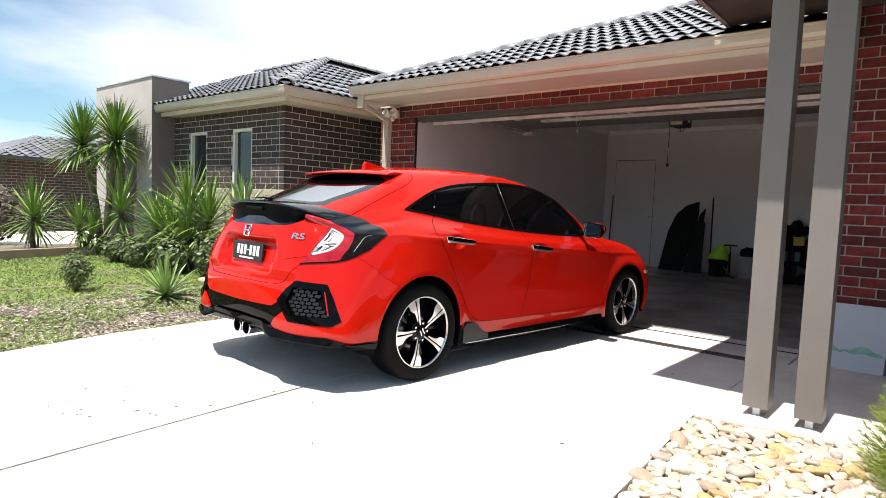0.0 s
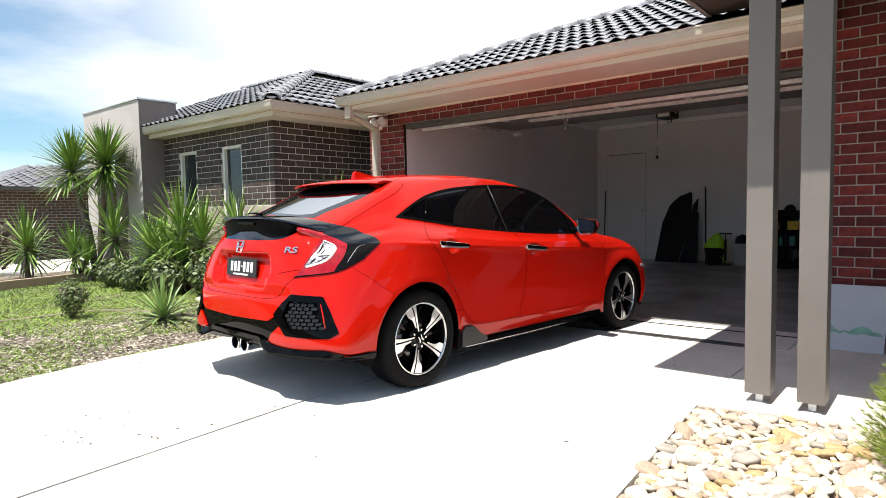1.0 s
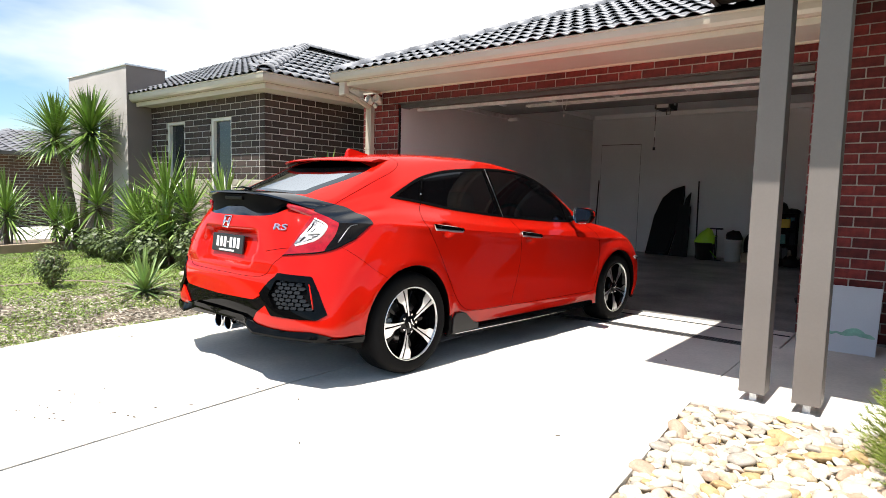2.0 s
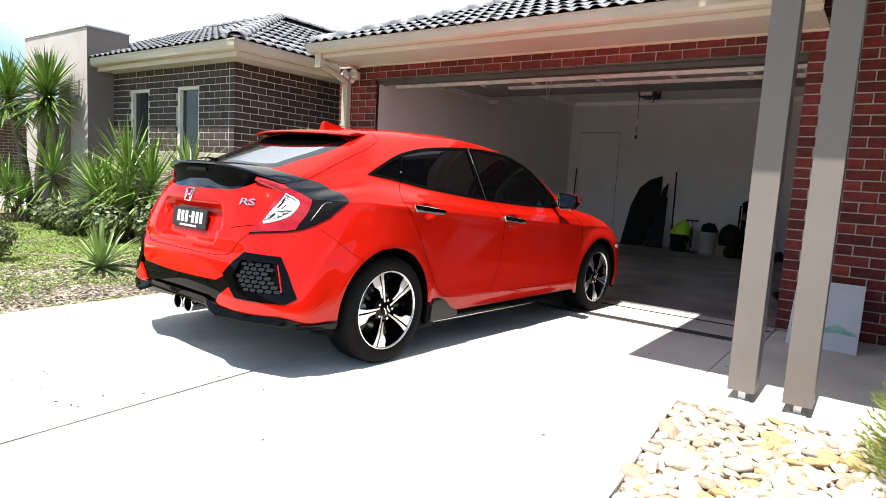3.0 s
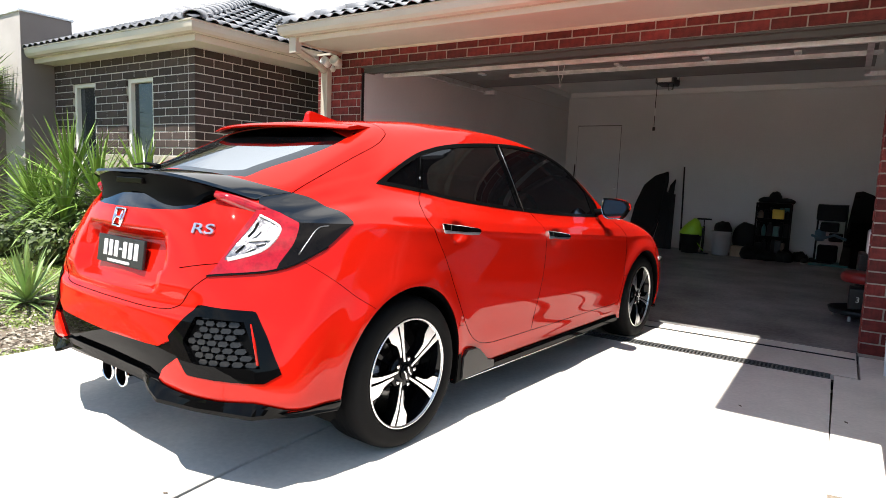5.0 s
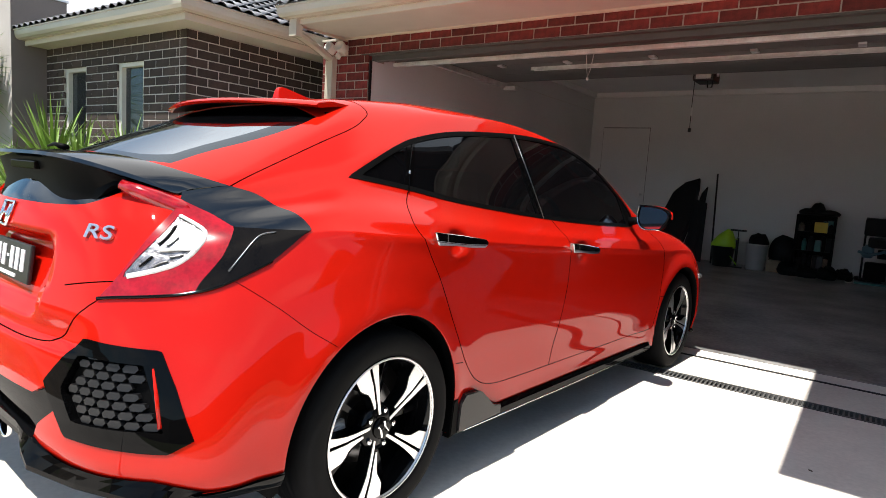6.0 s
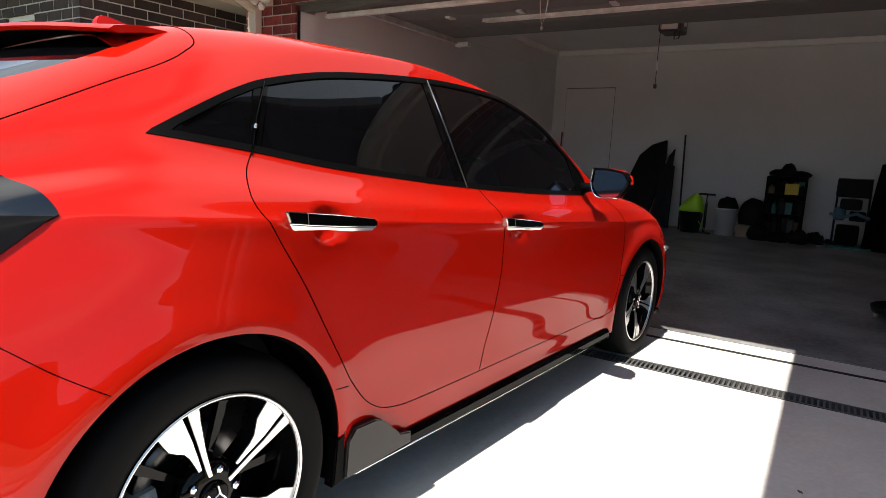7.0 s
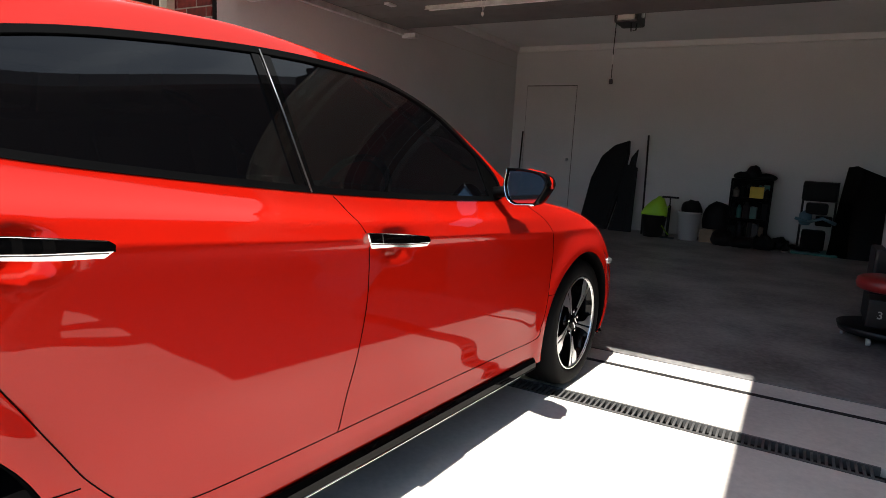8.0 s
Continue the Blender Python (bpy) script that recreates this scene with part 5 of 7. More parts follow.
# black seal under the lamps
line = [near_shell(q, .004) for q in curve2([(.558, -.704, .74), (.664, -.633, .757), (.723, -.56, .769), (.765, -.489, .794), (.797, -.374, .850)])]
both_sides("lamp_seal", tube(line, .0045, 6), GLOSS_BLACK)
# tailgate edges
for pts in ([(.598, -.387, 1.029), (.594, -.301, 1.067), (.596, -.085, 1.178), (.602, .041, 1.240), (.592, .105, 1.280), (.560, .150, 1.318), (.43, .165, 1.350), (.25, .165, 1.358), (0, .17, 1.366)],
            [(.555, -.66, .735), (.50, -.72, .68), (.45, -.76, .625), (.30, -.79, .605), (0, -.80, .60)],
            [(.432, -.73, .755), (.51, -.70, .77), (.578, -.68, .785)]):
    line = [near_shell(q, -.0006) for q in curve2(pts)]
    both_sides("tailgate_gap", tube(line, .0020, 6), SEAM)

# wheel arch liners
for wy, rad in ((0.0, .364), (2.697, .357)):
    bm = bmesh.new()
    prof = []
    for k in range(41):
        a = radians(-18 + 216 * k / 40)
        prof.append((wy + rad * math.cos(a), .315 + rad * math.sin(a)))
    rings = []
    for dx, dr in ((0.0, -.002), (-.03, -.006), (-.05, .02), (-.28, .02)):
        ring = []
        for y, z in prof:
            hit = FULL.ray_cast(Vector((2, y + (y - wy) * .01, z + (z - .315) * .01)), Vector((-1, 0, 0)))[0]
            x = (hit.x if hit and hit.x > .6 else .85) - .002
            c = Vector((y - wy, z - .315)).normalized()
            ring.append(bm.verts.new((x + dx if dx > -.04 else .87 + dx, y + c.x * dr, z + c.y * dr)))
        rings.append(ring)
    for r0, r1 in zip(rings, rings[1:]):
        for k in range(40):
            bm.faces.new((r0[k], r0[k + 1], r1[k + 1], r1[k]))
    bm.faces.new(rings[-1])
    both_sides("arch_liner", bm, TRIM_BLACK)
part("floor_pan", box(-.60, .60, -.34, 3.2, .19, .25, .02), TRIM_BLACK, car)
part("floor_pan", box(-.84, .84, .42, 2.28, .19, .235, .01), TRIM_BLACK, car)

# black side skirts with a bright lower edge
bm = bmesh.new()
sk = [(.830, .186), (.864, .184), (.873, .194), (.872, .216), (.862, .232), (.830, .236)]
st = [.425 + 1.86 * k / 24 for k in range(25)]
rings = [[bm.verts.new((x, y, z)) for x, z in sk] for y in st]
for r0, r1 in zip(rings, rings[1:]):
    for k in range(5):
        bm.faces.new((r0[k], r0[k + 1], r1[k + 1], r1[k]))
bm.faces.new(rings[0]), bm.faces.new(rings[-1])
bmesh.ops.recalc_face_normals(bm, faces=bm.faces)
both_sides("side_skirt", bm, GLOSS_BLACK, smooth=False)
bm = prism([(.385, .196), (.392, .300), (.420, .332), (.500, .330), (.530, .318), (.610, .250), (.66, .240), (.66, .204)], .04, .004)
moved(bm, Matrix(((0, 0, 1, .845), (1, 0, 0, 0), (0, 1, 0, 0), (0, 0, 0, 1))))
both_sides("skirt_cap", bm, VENT_PLASTIC, smooth=False)
bm = prism([(.345, .186), (.352, .262), (.356, .318), (.386, .330), (.384, .194)], .034, .004)
moved(bm, Matrix(((0, 0, 1, .845), (1, 0, 0, 0), (0, 1, 0, 0), (0, 0, 0, 1))))
both_sides("skirt_end", bm, TRIM_BLACK, smooth=False)
both_sides("skirt_edge", tube([(.873, .43, .191), (.874, 1.3, .189), (.873, 2.28, .191)], .0032, 6), CHROME)

# door handles: a flat black grip over a chrome blade that wraps round its rear end
for y0, z0, y1, z1 in HANDLES:
    base, end = from_side(y0 - .010, z0 + .004), from_side(y1 + .012, z1 + .002)
    long_way = end - base
    span = long_way.length
    long_way.normalize()
    outward = Vector((1, 0, .10)) - long_way * long_way.dot(Vector((1, 0, .10)))
    outward.normalize()
    rise = outward.cross(long_way)
    to_door = Matrix.Translation(base - outward * .008) @ Matrix((long_way, rise, outward)).transposed().to_4x4()
    grip = [(.010, .021), (span * .5, .022), (span - .012, .0195), (span - .001, .013), (span - .001, .001), (span * .6, -.0035), (span * .3, -.0045), (.022, -.0045)]
    blade = [(.015, -.0035), (span * .3, -.0045), (span * .6, -.0035), (span - .006, .002), (span - .018, -.011), (span * .70, -.0155), (span * .58, -.0155), (span * .42, -.0145), (span * .26, -.0175), (span * .12, -.0195), (.030, -.0185)]
    wrap = [(.002, .0225), (.011, .0215), (.022, -.0035), (.0145, -.0045)]
    bm = moved(prism(grip, .022, .004), to_door @ Matrix.Translation((0, 0, .008)))
    for k in (.16, .86):
        add_box(bm, span * k - .008, span * k + .010, .002, .012, -.01, .012, 0, to_door)
    handles = both_sides("door_handle", bm, GLOSS_BLACK, label="black and chrome door handle", smooth=False)
    bm = moved(prism(blade, .014, .003), to_door @ Matrix.Translation((0, -.004, .028)) @ Matrix.Rotation(radians(24), 4, "X") @ Matrix.Translation((0, .004, -.012)))
    wrap_end = moved(prism(wrap, .022, .003), to_door @ Matrix.Translation((0, 0, .0095)))
    rim_line = tube([to_door @ Vector(p) for p in ((.008, .0222, .026), (span * .5, .0232, .028), (span - .016, .019, .026))], .0016, 6)
    seam_line = tube([to_door @ Vector(p) for p in ((span * .215, .021, .0302), (span * .225, -.003, .0302))], .0010, 5)
    for bmx, nm, mt, lb in ((bm, "chrome_blade", CHROME, "chrome lower blade"), (wrap_end, "chrome_end", CHROME, "chrome rear cap"), (rim_line, "chrome_edge", CHROME, "thin chrome upper edge"), (seam_line, "cap_joint", LINTEL, "")):
        twin = bmx.copy()
        bmesh.ops.scale(twin, vec=(-1, 1, 1), verts=twin.verts)
        bmesh.ops.reverse_faces(twin, faces=twin.faces)
        part(nm, bmx, mt, handles[0], lb)
        part(nm, twin, mt, handles[1], lb)
# belt line chrome-black strip and pillar edge
both_sides("pillar_edge", tube([from_side(.992, .968, .004), from_side(.975, 1.15, .004), from_side(.955, 1.318, .003)], .0022, 6), DISC)
both_sides("pillar_edge", tube([from_side(.168, 1.046, .003), from_side(.215, 1.14, .003), from_side(.268, 1.226, .003)], .0018, 6), GLOSS_BLACK)
both_sides("pillar_clip", tube([from_side(.198, 1.108, .004), from_side(.203, 1.118, .004)], .0045, 6), CHROME, label="small chrome clip on the window strip")

# mirrors: a rounded housing open to the rear, with a five-cornered glass in it
MIR = [(.872, 1.052), (.94, 1.052), (1.010, 1.042), (1.038, 1.020), (1.040, .990), (1.000, .928), (.918, .921), (.884, .938), (.864, .99)]
MIR = [tuple(p) for p in smooth_loop(MIR, (0, 5, 6), 3)]
bm = bmesh.new()
rings = []
for y, k, dz in ((1.880, .96, 0), (1.895, 1.0, 0), (1.94, .98, .001), (1.985, .86, .002), (2.012, .58, .004), (2.02, .2, .004)):
    rings.append([bm.verts.new((.955 + (x - .955) * k, y - .10 * (x - .955), .99 + dz + (z - .99) * k)) for x, z in MIR])
for r0, r1 in zip(rings, rings[1:]):
    for k in range(len(MIR)):
        j = (k + 1) % len(MIR)
        bm.faces.new((r0[k], r0[j], r1[j], r1[k]))
bm.faces.new(rings[-1])
bmesh.ops.recalc_face_normals(bm, faces=bm.faces)
mirrors = both_sides("door_mirror", bm, GLOSS_BLACK, label="gloss black door mirror with red cap")
for s, mir in zip((1, -1), mirrors):
    bm = bmesh.new()
    bm.faces.new([bm.verts.new((s * (.955 + (x - .955) * .88), 1.889 - .10 * (x - .955), .99 + (z - .99) * .88)) for x, z in MIR])
    part("mirror_glass", bm, CHROME, mir, "mirror glass")
    loop = [(s * (.955 + (x - .955) * .985), 1.881 - .10 * (x - .955), .99 + (z - .99) * .985) for x, z in MIR]
    part("mirror_rim", tube(loop[15:] + loop[:1], .0032, 6), CHROME, mir, "bright mirror rim", True)
    part("mirror_rim", tube(loop[:16], .005, 6), GLOSS_BLACK, mir, "", True)
    cap = tube([(s * x, y, z) for x, y, z in ((.89, 1.935, 1.044), (.94, 1.94, 1.050), (1.0, 1.935, 1.040), (1.034, 1.925, 1.018), (1.044, 1.92, .99))], [.003, .005, .006, .008, .005], 10, True, 1.2)
    part("mirror_cap", cap, PAINT, mir, "red mirror cap", True)
    part("mirror_arm", tube([(s * .815, 1.915, .958), (s * .86, 1.925, .968), (s * .90, 1.93, .975)], [.030, .024, .026], 8, True, .8), TRIM_BLACK, mir, smooth=True)

# shark fin aerial
bm = bmesh.new()
fin = [(.170, 1.372), (.176, 1.416), (.188, 1.428), (.212, 1.427), (.25, 1.419), (.30, 1.408), (.37, 1.396), (.37, 1.375), (.170, 1.36)]
left = [bm.verts.new((-.012 - .016 * (1.432 - z) / .06, y, z)) for y, z in fin]
right = [bm.verts.new((.012 + .016 * (1.432 - z) / .06, y, z)) for y, z in fin]
bm.faces.new(left), bm.faces.new(list(reversed(right)))
for k in range(len(fin)):
    j = (k + 1) % len(fin)
    bm.faces.new((left[k], right[k], right[j], left[j]))
bmesh.ops.recalc_face_normals(bm, faces=bm.faces)
bmesh.ops.bevel(bm, geom=list(bm.edges), offset=.004, segments=2, affect="EDGES")
part("aerial", bm, PAINT, car, "red shark-fin roof aerial")

# roof spoiler over the back window: an overhanging lip with a slot below it
bm = bmesh.new()
rings = []
for k in range(31):
    x = -.50 + k / 30
    e = abs(x) / .50
    yb = -.135 + .115 * e ** 2.2
    zt = 1.334 - .012 * e ** 2
    rings.append([bm.verts.new(p) for p in ((x, .16, 1.366 - .036 * e * e), (x, .05, 1.359 - .026 * e * e), (x, yb + .012, zt), (x, yb, zt - .010), (x, yb + .02, zt - .016), (x, .06, 1.342 - .024 * e * e))])
for r0, r1 in zip(rings, rings[1:]):
    for k in range(6):
        bm.faces.new((r0[k], r0[(k + 1) % 6], r1[(k + 1) % 6], r1[k]))
bm.faces.new(rings[0]), bm.faces.new(rings[-1])
bmesh.ops.recalc_face_normals(bm, faces=bm.faces)
roof_spoiler = part("roof_spoiler", bm, PAINT, car, "red roof spoiler", True)
roof_spoiler.data.materials.append(TRIM_BLACK)
roof_spoiler.data.set_sharp_from_angle(angle=radians(35))
for poly in roof_spoiler.data.polygons:
    if poly.index < 180 and poly.index % 6 == 4:
        poly.material_index = 1
for s in (-1, 1):
    bm = bmesh.new()
    lo = [bm.verts.new((s * a, b, c)) for a, b, c in ((.30, .03, 1.275), (.30, .06, 1.315), (.495, .03, 1.296), (.495, -.005, 1.25), (.40, -.045, 1.232))]
    hi = [bm.verts.new((s * a, b, c)) for a, b, c in ((.30, .10, 1.285), (.30, .12, 1.322), (.495, .12, 1.30), (.495, .10, 1.27), (.42, .08, 1.262))]
    bm.faces.new(lo), bm.faces.new(list(reversed(hi)))
    for k in range(5):
        j = (k + 1) % 5
        bm.faces.new((lo[k], hi[k], hi[j], lo[j]))
    bmesh.ops.recalc_face_normals(bm, faces=bm.faces)
    part("spoiler_foot", bm, PIANO, roof_spoiler)

# tailgate wing: a thin lip over a hollow black face between the lamps
bm = bmesh.new()
rings = []
for k in range(41):
    x = -.55 + 1.10 * k / 40
    e = abs(x) / .55
    yb = -.722 + .215 * e ** 4
    zt = 1.094 - .080 * e ** 4
    fx = x + math.copysign(.050 * e ** 6, x)
    drop = float(.118 * (1 - ease(.62, .80, np.array(e))) + .026 - .012 * ease(.8, 1.0, np.array(e)))
    rings.append([bm.verts.new(p) for p in ((fx, yb + .17 - .052 * e ** 4, zt + .010 + .012 * e ** 6), ((x + fx) / 2, yb + .06, zt + .008 + .004 * e ** 6), (x, yb + .004, zt), (x, yb, zt - .010), (x, yb + .022, zt - .020), (x, yb + .040, zt - .02 - drop * .45), (x, yb + .030, zt - .02 - drop * .78), (fx, yb + .17 - .052 * e ** 4, zt - .015 - drop * .7))])
for r0, r1 in zip(rings, rings[1:]):
    for k in range(8):
        bm.faces.new((r0[k], r0[(k + 1) % 8], r1[(k + 1) % 8], r1[k]))
bm.faces.new(rings[0]), bm.faces.new(rings[-1])
bmesh.ops.recalc_face_normals(bm, faces=bm.faces)
wing = part("tailgate_wing", bm, PIANO, car, "gloss black tailgate wing", True)
wing.data.set_sharp_from_angle(angle=radians(32))
wing.data.materials.append(TRIM_BLACK)
for poly in wing.data.polygons:
    if poly.index < 320 and poly.index % 8 in (4, 5, 6):
        poly.material_index = 1
part("brake_light", box(-.105, .105, -.706, -.684, 1.040, 1.064, .004), LAMP_SMOKE, wing)
for s in (-1, 1):
    ln = [Vector((s * x, -.722 + .212 * (x / .565) ** 4 + .020, 1.106 - .080 * (x / .55) ** 4 - .040 - .018 * ((x - .36) / .2))) for x in (.455, .49, .52, .55, .58)]
    part("lamp_strip", tube(ln, [.016, .024, .029, .032, .034], 10, True, .9), LAMP_RED, wing, "red light strip", True)
# rear wiper
part("rear_wiper", tube([(.02, -.600, 1.112), (-.10, -.585, 1.122), (-.30, -.54, 1.116)], [.016, .009, .005], 8, True, .6), TRIM_BLACK, car, smooth=True)

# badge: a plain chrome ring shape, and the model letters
bm = bmesh.new()
for s in (-1, 1):
    add_tube(bm, [from_rear(s * .024, .93, .006), from_rear(s * .020, .905, .006), from_rear(s * .026, .88, .006)], .005, 6)
add_tube(bm, [from_rear(-.022, .905, .006), from_rear(.022, .905, .006)], .005, 6)
loop = [from_rear(a, b, .005) for a, b in ((-.040, .938), (.040, .938), (.036, .900), (.030, .872), (-.030, .872), (-.036, .900), (-.040, .938))]
add_tube(bm, loop, .005, 6)
part("badge", bm, CHROME, car, "chrome tailgate badge", True)


def letters(text, size, mat, name, parent, m, depth=.003):
    cu = bpy.data.curves.new(name, "FONT")
    cu.body, cu.size, cu.extrude, cu.align_x, cu.align_y = text, size, depth, "CENTER", "CENTER"
    cu.offset = size * .012
    ob = bpy.data.objects.new(name, cu)
    scene.collection.objects.link(ob)
    bpy.context.view_layer.update()
    me = bpy.data.meshes.new_from_object(ob.evaluated_get(bpy.context.evaluated_depsgraph_get()))
    bpy.data.objects.remove(ob)
    me.name = name
    me.materials.clear()
    me.materials.append(mat)
    res = attach(name, me, parent)
    res.matrix_local = m
    return res


p0, p1 = from_rear(.42, .893, .004), from_rear(.50, .893, .004)
ax = (p1 - p0).normalized()
az = (from_rear(.46, .92, .004) - from_rear(.46, .87, .004)).normalized()
an = ax.cross(az).normalized()
az = an.cross(ax)
letters("RS", .054, MACHINED, "model_letters", car, Matrix.Translation(from_rear(.475, .893, .004)) @ Matrix((ax * 1.75, az, an)).transposed().to_4x4(), .004)

# number plate with plain bars
plate = part("number_plate", box(-.188, .188, -.012, .0, -.056, .056, .004), PLATE_BLACK, car, "black number plate")
plate.matrix_local = Matrix.Translation((0, -.731, .772)) @ Euler((radians(-6), 0, 0)).to_matrix().to_4x4()
for x in (-.115, -.07, -.025, .045, .09, .135):
    part("plate_bar", box(x - .014, x + .014, -.0145, -.0115, -.025, .038), WHITE_PAINT, plate)
part("plate_bar", box(.003, .020, -.0145, -.0115, .004, .012), WHITE_PAINT, plate)
part("plate_bar", box(-.09, .09, -.0145, -.0115, -.048, -.038), WHITE_PAINT, plate)

# vent mesh bars: staggered short cells
for s in (1, -1):
    bm = bmesh.new()
    for row in range(8):
        z = .458 + row * .0215
        for col in range(8):
            x = .520 + col * .036 + (row % 2) * .018
            lim = np.interp(z, [.447, .598, .62], [.746, .672, .5])
            low = np.interp(z, [.447, .517, .606], [.578, .524, .558])
            if x < low or x > lim:
                continue
            hexa = [(-.0190, 0), (-.0125, .0104), (.0125, .0104), (.0190, 0), (.0125, -.0104), (-.0125, -.0104)]
            outer, inner = [], []
            for dx, dz in hexa:
                p, q = from_rear(x + .016 + dx * .84, z + dz * .84, -.006), from_rear(x + .016 + dx, z + dz, -.019)
                outer.append(bm.verts.new((s * p.x, p.y, p.z)))
                inner.append(bm.verts.new((s * q.x, q.y, q.z)))
            bm.faces.new(outer)
            for k in range(6):
                bm.faces.new((outer[k], inner[k], inner[(k + 1) % 6], outer[(k + 1) % 6]))
    bmesh.ops.recalc_face_normals(bm, faces=bm.faces)
    strip = [from_rear(a, b, .004) for a, b in ((.722, .592), (.745, .530), (.768, .458))]
    part("vent_strip", tube([(s * p.x, p.y, p.z) for p in strip], [.003, .006, .006], 8, True, .6), PAINT, car, "red vertical strip", True)
    part("vent_grille", bm, VENT_PLASTIC, car, "honeycomb vent grille")
# lower lip, exhaust
LIP = np.array([(0, -.805, .335), (.30, -.80, .335), (.37, -.815, .308), (.43, -.820, .290), (.60, -.770, .286), (.795, -.690, .286), (.815, -.60, .276), (.835, -.48, .266), (.868, -.365, .260)])
bm = bmesh.new()
rings = []
for t in np.linspace(0, len(LIP) - 1, 6 * (len(LIP) - 1) + 1):
    k = min(int(t), len(LIP) - 2)
    p = Vector(LIP[k] * (1 - t + k) + LIP[k + 1] * (t - k))
    top = near_shell((p.x, p.y, p.z + .042), .006)
    low = near_shell((p.x, p.y, p.z + .01), -.02)
    rings.append([bm.verts.new(q) for q in (low, p, p + Vector((0, 0, .013)), top.lerp(p, .35) + Vector((0, 0, .004)), top)])
for r0, r1 in zip(rings, rings[1:]):
    for k in range(4):
        bm.faces.new((r0[k], r0[k + 1], r1[k + 1], r1[k]))
bm.faces.new(rings[-1])
bmesh.ops.recalc_face_normals(bm, faces=bm.faces)
both_sides("bumper_lip", bm, GLOSS_BLACK, label="gloss black bumper splitter", smooth=False)
for x in (-.058, .058):
    pipe = part("exhaust_tip", lathe([(.038, .20), (.046, .0), (.049, -.012), (.046, -.014), (.043, -.010)], "y", 24, Matrix.Translation((x, -.757, .290)), open_ends=True), CHROME, car, "polished exhaust tip", True)
    part("exhaust_bore", lathe([(.0432, -.010), (.040, .0), (.037, .16), (.001, .162)], "y", 24, Matrix.Translation((x, -.757, .290)), open_ends=True), TRIM_BLACK, pipe)
# front marker lamp
both_sides("side_marker", tube([from_side(3.05, .588, .000), from_side(3.10, .584, .000), from_side(3.16, .580, .000)], [.014, .022, .018], 8, True, .9), LAMP_CLEAR)
front_lip = [near_shell((x, y, .205), .004) for x, y in ((0, 3.39), (.45, 3.35), (.79, 3.21), (.864, 3.04))]
both_sides("front_lip", tube(front_lip, .018, 8, True, .7), GLOSS_BLACK, label="black lip under the front bumper")

# cabin
for sx in (-.36, .36):
    seat = part("front_seat", add_box(bmesh.new(), sx - .25, sx + .25, .95, 1.45, .45, .60, .05), CABIN, car)
    part("backrest", add_box(bmesh.new(), -.24, .24, -.07, .07, 0, .58, .05, Matrix.Translation((sx, .98, .58)) @ Euler((radians(14), 0, 0)).to_matrix().to_4x4()), CABIN, seat)
    part("headrest", add_box(bmesh.new(), sx - .13, sx + .13, .70, .80, 1.15, 1.29, .04), CABIN, seat)
rear_seat = part("rear_seat", add_box(bmesh.new(), -.62, .62, .0, .50, .45, .60, .05), CABIN, car)
part("backrest", add_box(bmesh.new(), -.62, .62, -.08, .06, 0, .50, .05, Matrix.Translation((0, .02, .56)) @ Euler((radians(20), 0, 0)).to_matrix().to_4x4()), CABIN, rear_seat)
part("dashboard", box(-.70, .70, 1.78, 2.15, .62, .93, .06), CABIN, car)
part("cabin_floor", box(-.76, .76, -.5, 2.4, .40, .43), CABIN, car)
bm = bmesh.new()
ringp = [(.36 + .175 * math.cos(a), 1.62 + .07 * math.sin(a), .90 + .16 * math.sin(a)) for a in [2 * math.pi * k / 24 for k in range(25)]]
add_tube(bm, ringp, .014, 8)
for a in (0.2, math.pi - .2, -math.pi / 2):
    add_tube(bm, [(.36, 1.625, .90), (.36 + .17 * math.cos(a), 1.62 + .07 * math.sin(a), .90 + .155 * math.sin(a))], .016, 6)
part("steering_wheel", bm, CABIN, car, smooth=True)

# ---------------------------------------------------------------- wheels
TYRE_R = .316


def spoke_blade(side, grow, x_face, depth):
    """One blade of a twin spoke, radius along y: a broad blade that kinks outwards and a slim one beside it."""
    if side > 0:
        rows = [(.076, .0030, .0125), (.100, .0030, .0165), (.125, .0032, .0215), (.144, .0036, .0290), (.160, .0040, .0430), (.178, .0046, .0560), (.2245, .0060, .0670)]
    else:
        rows = [(.044, -.0150, -.0040), (.070, -.0155, -.0030), (.110, -.0165, -.0028), (.150, -.0200, -.0030), (.190, -.0260, -.0034), (.2245, -.0340, -.0046)]
    bm, rings = bmesh.new(), []
    for r, lo, hi in rows:
        x = x_face - .020 * max(0, 1 - r / .16)
        lo, hi = lo + grow, hi - grow
        ra, rb = math.sqrt(max(r * r - lo * lo, 0)), math.sqrt(max(r * r - hi * hi, 0))
        rings.append([bm.verts.new(p) for p in ((x - depth, ra, lo), (x, ra, lo), (x, rb, hi), (x - depth, rb, hi))])
    for r0, r1 in zip(rings, rings[1:]):
        for k in range(4):
            bm.faces.new((r0[k], r0[(k + 1) % 4], r1[(k + 1) % 4], r1[k]))
    bm.faces.new(rings[0]), bm.faces.new(rings[-1])
    bmesh.ops.recalc_face_normals(bm, faces=bm.faces)
    return bm


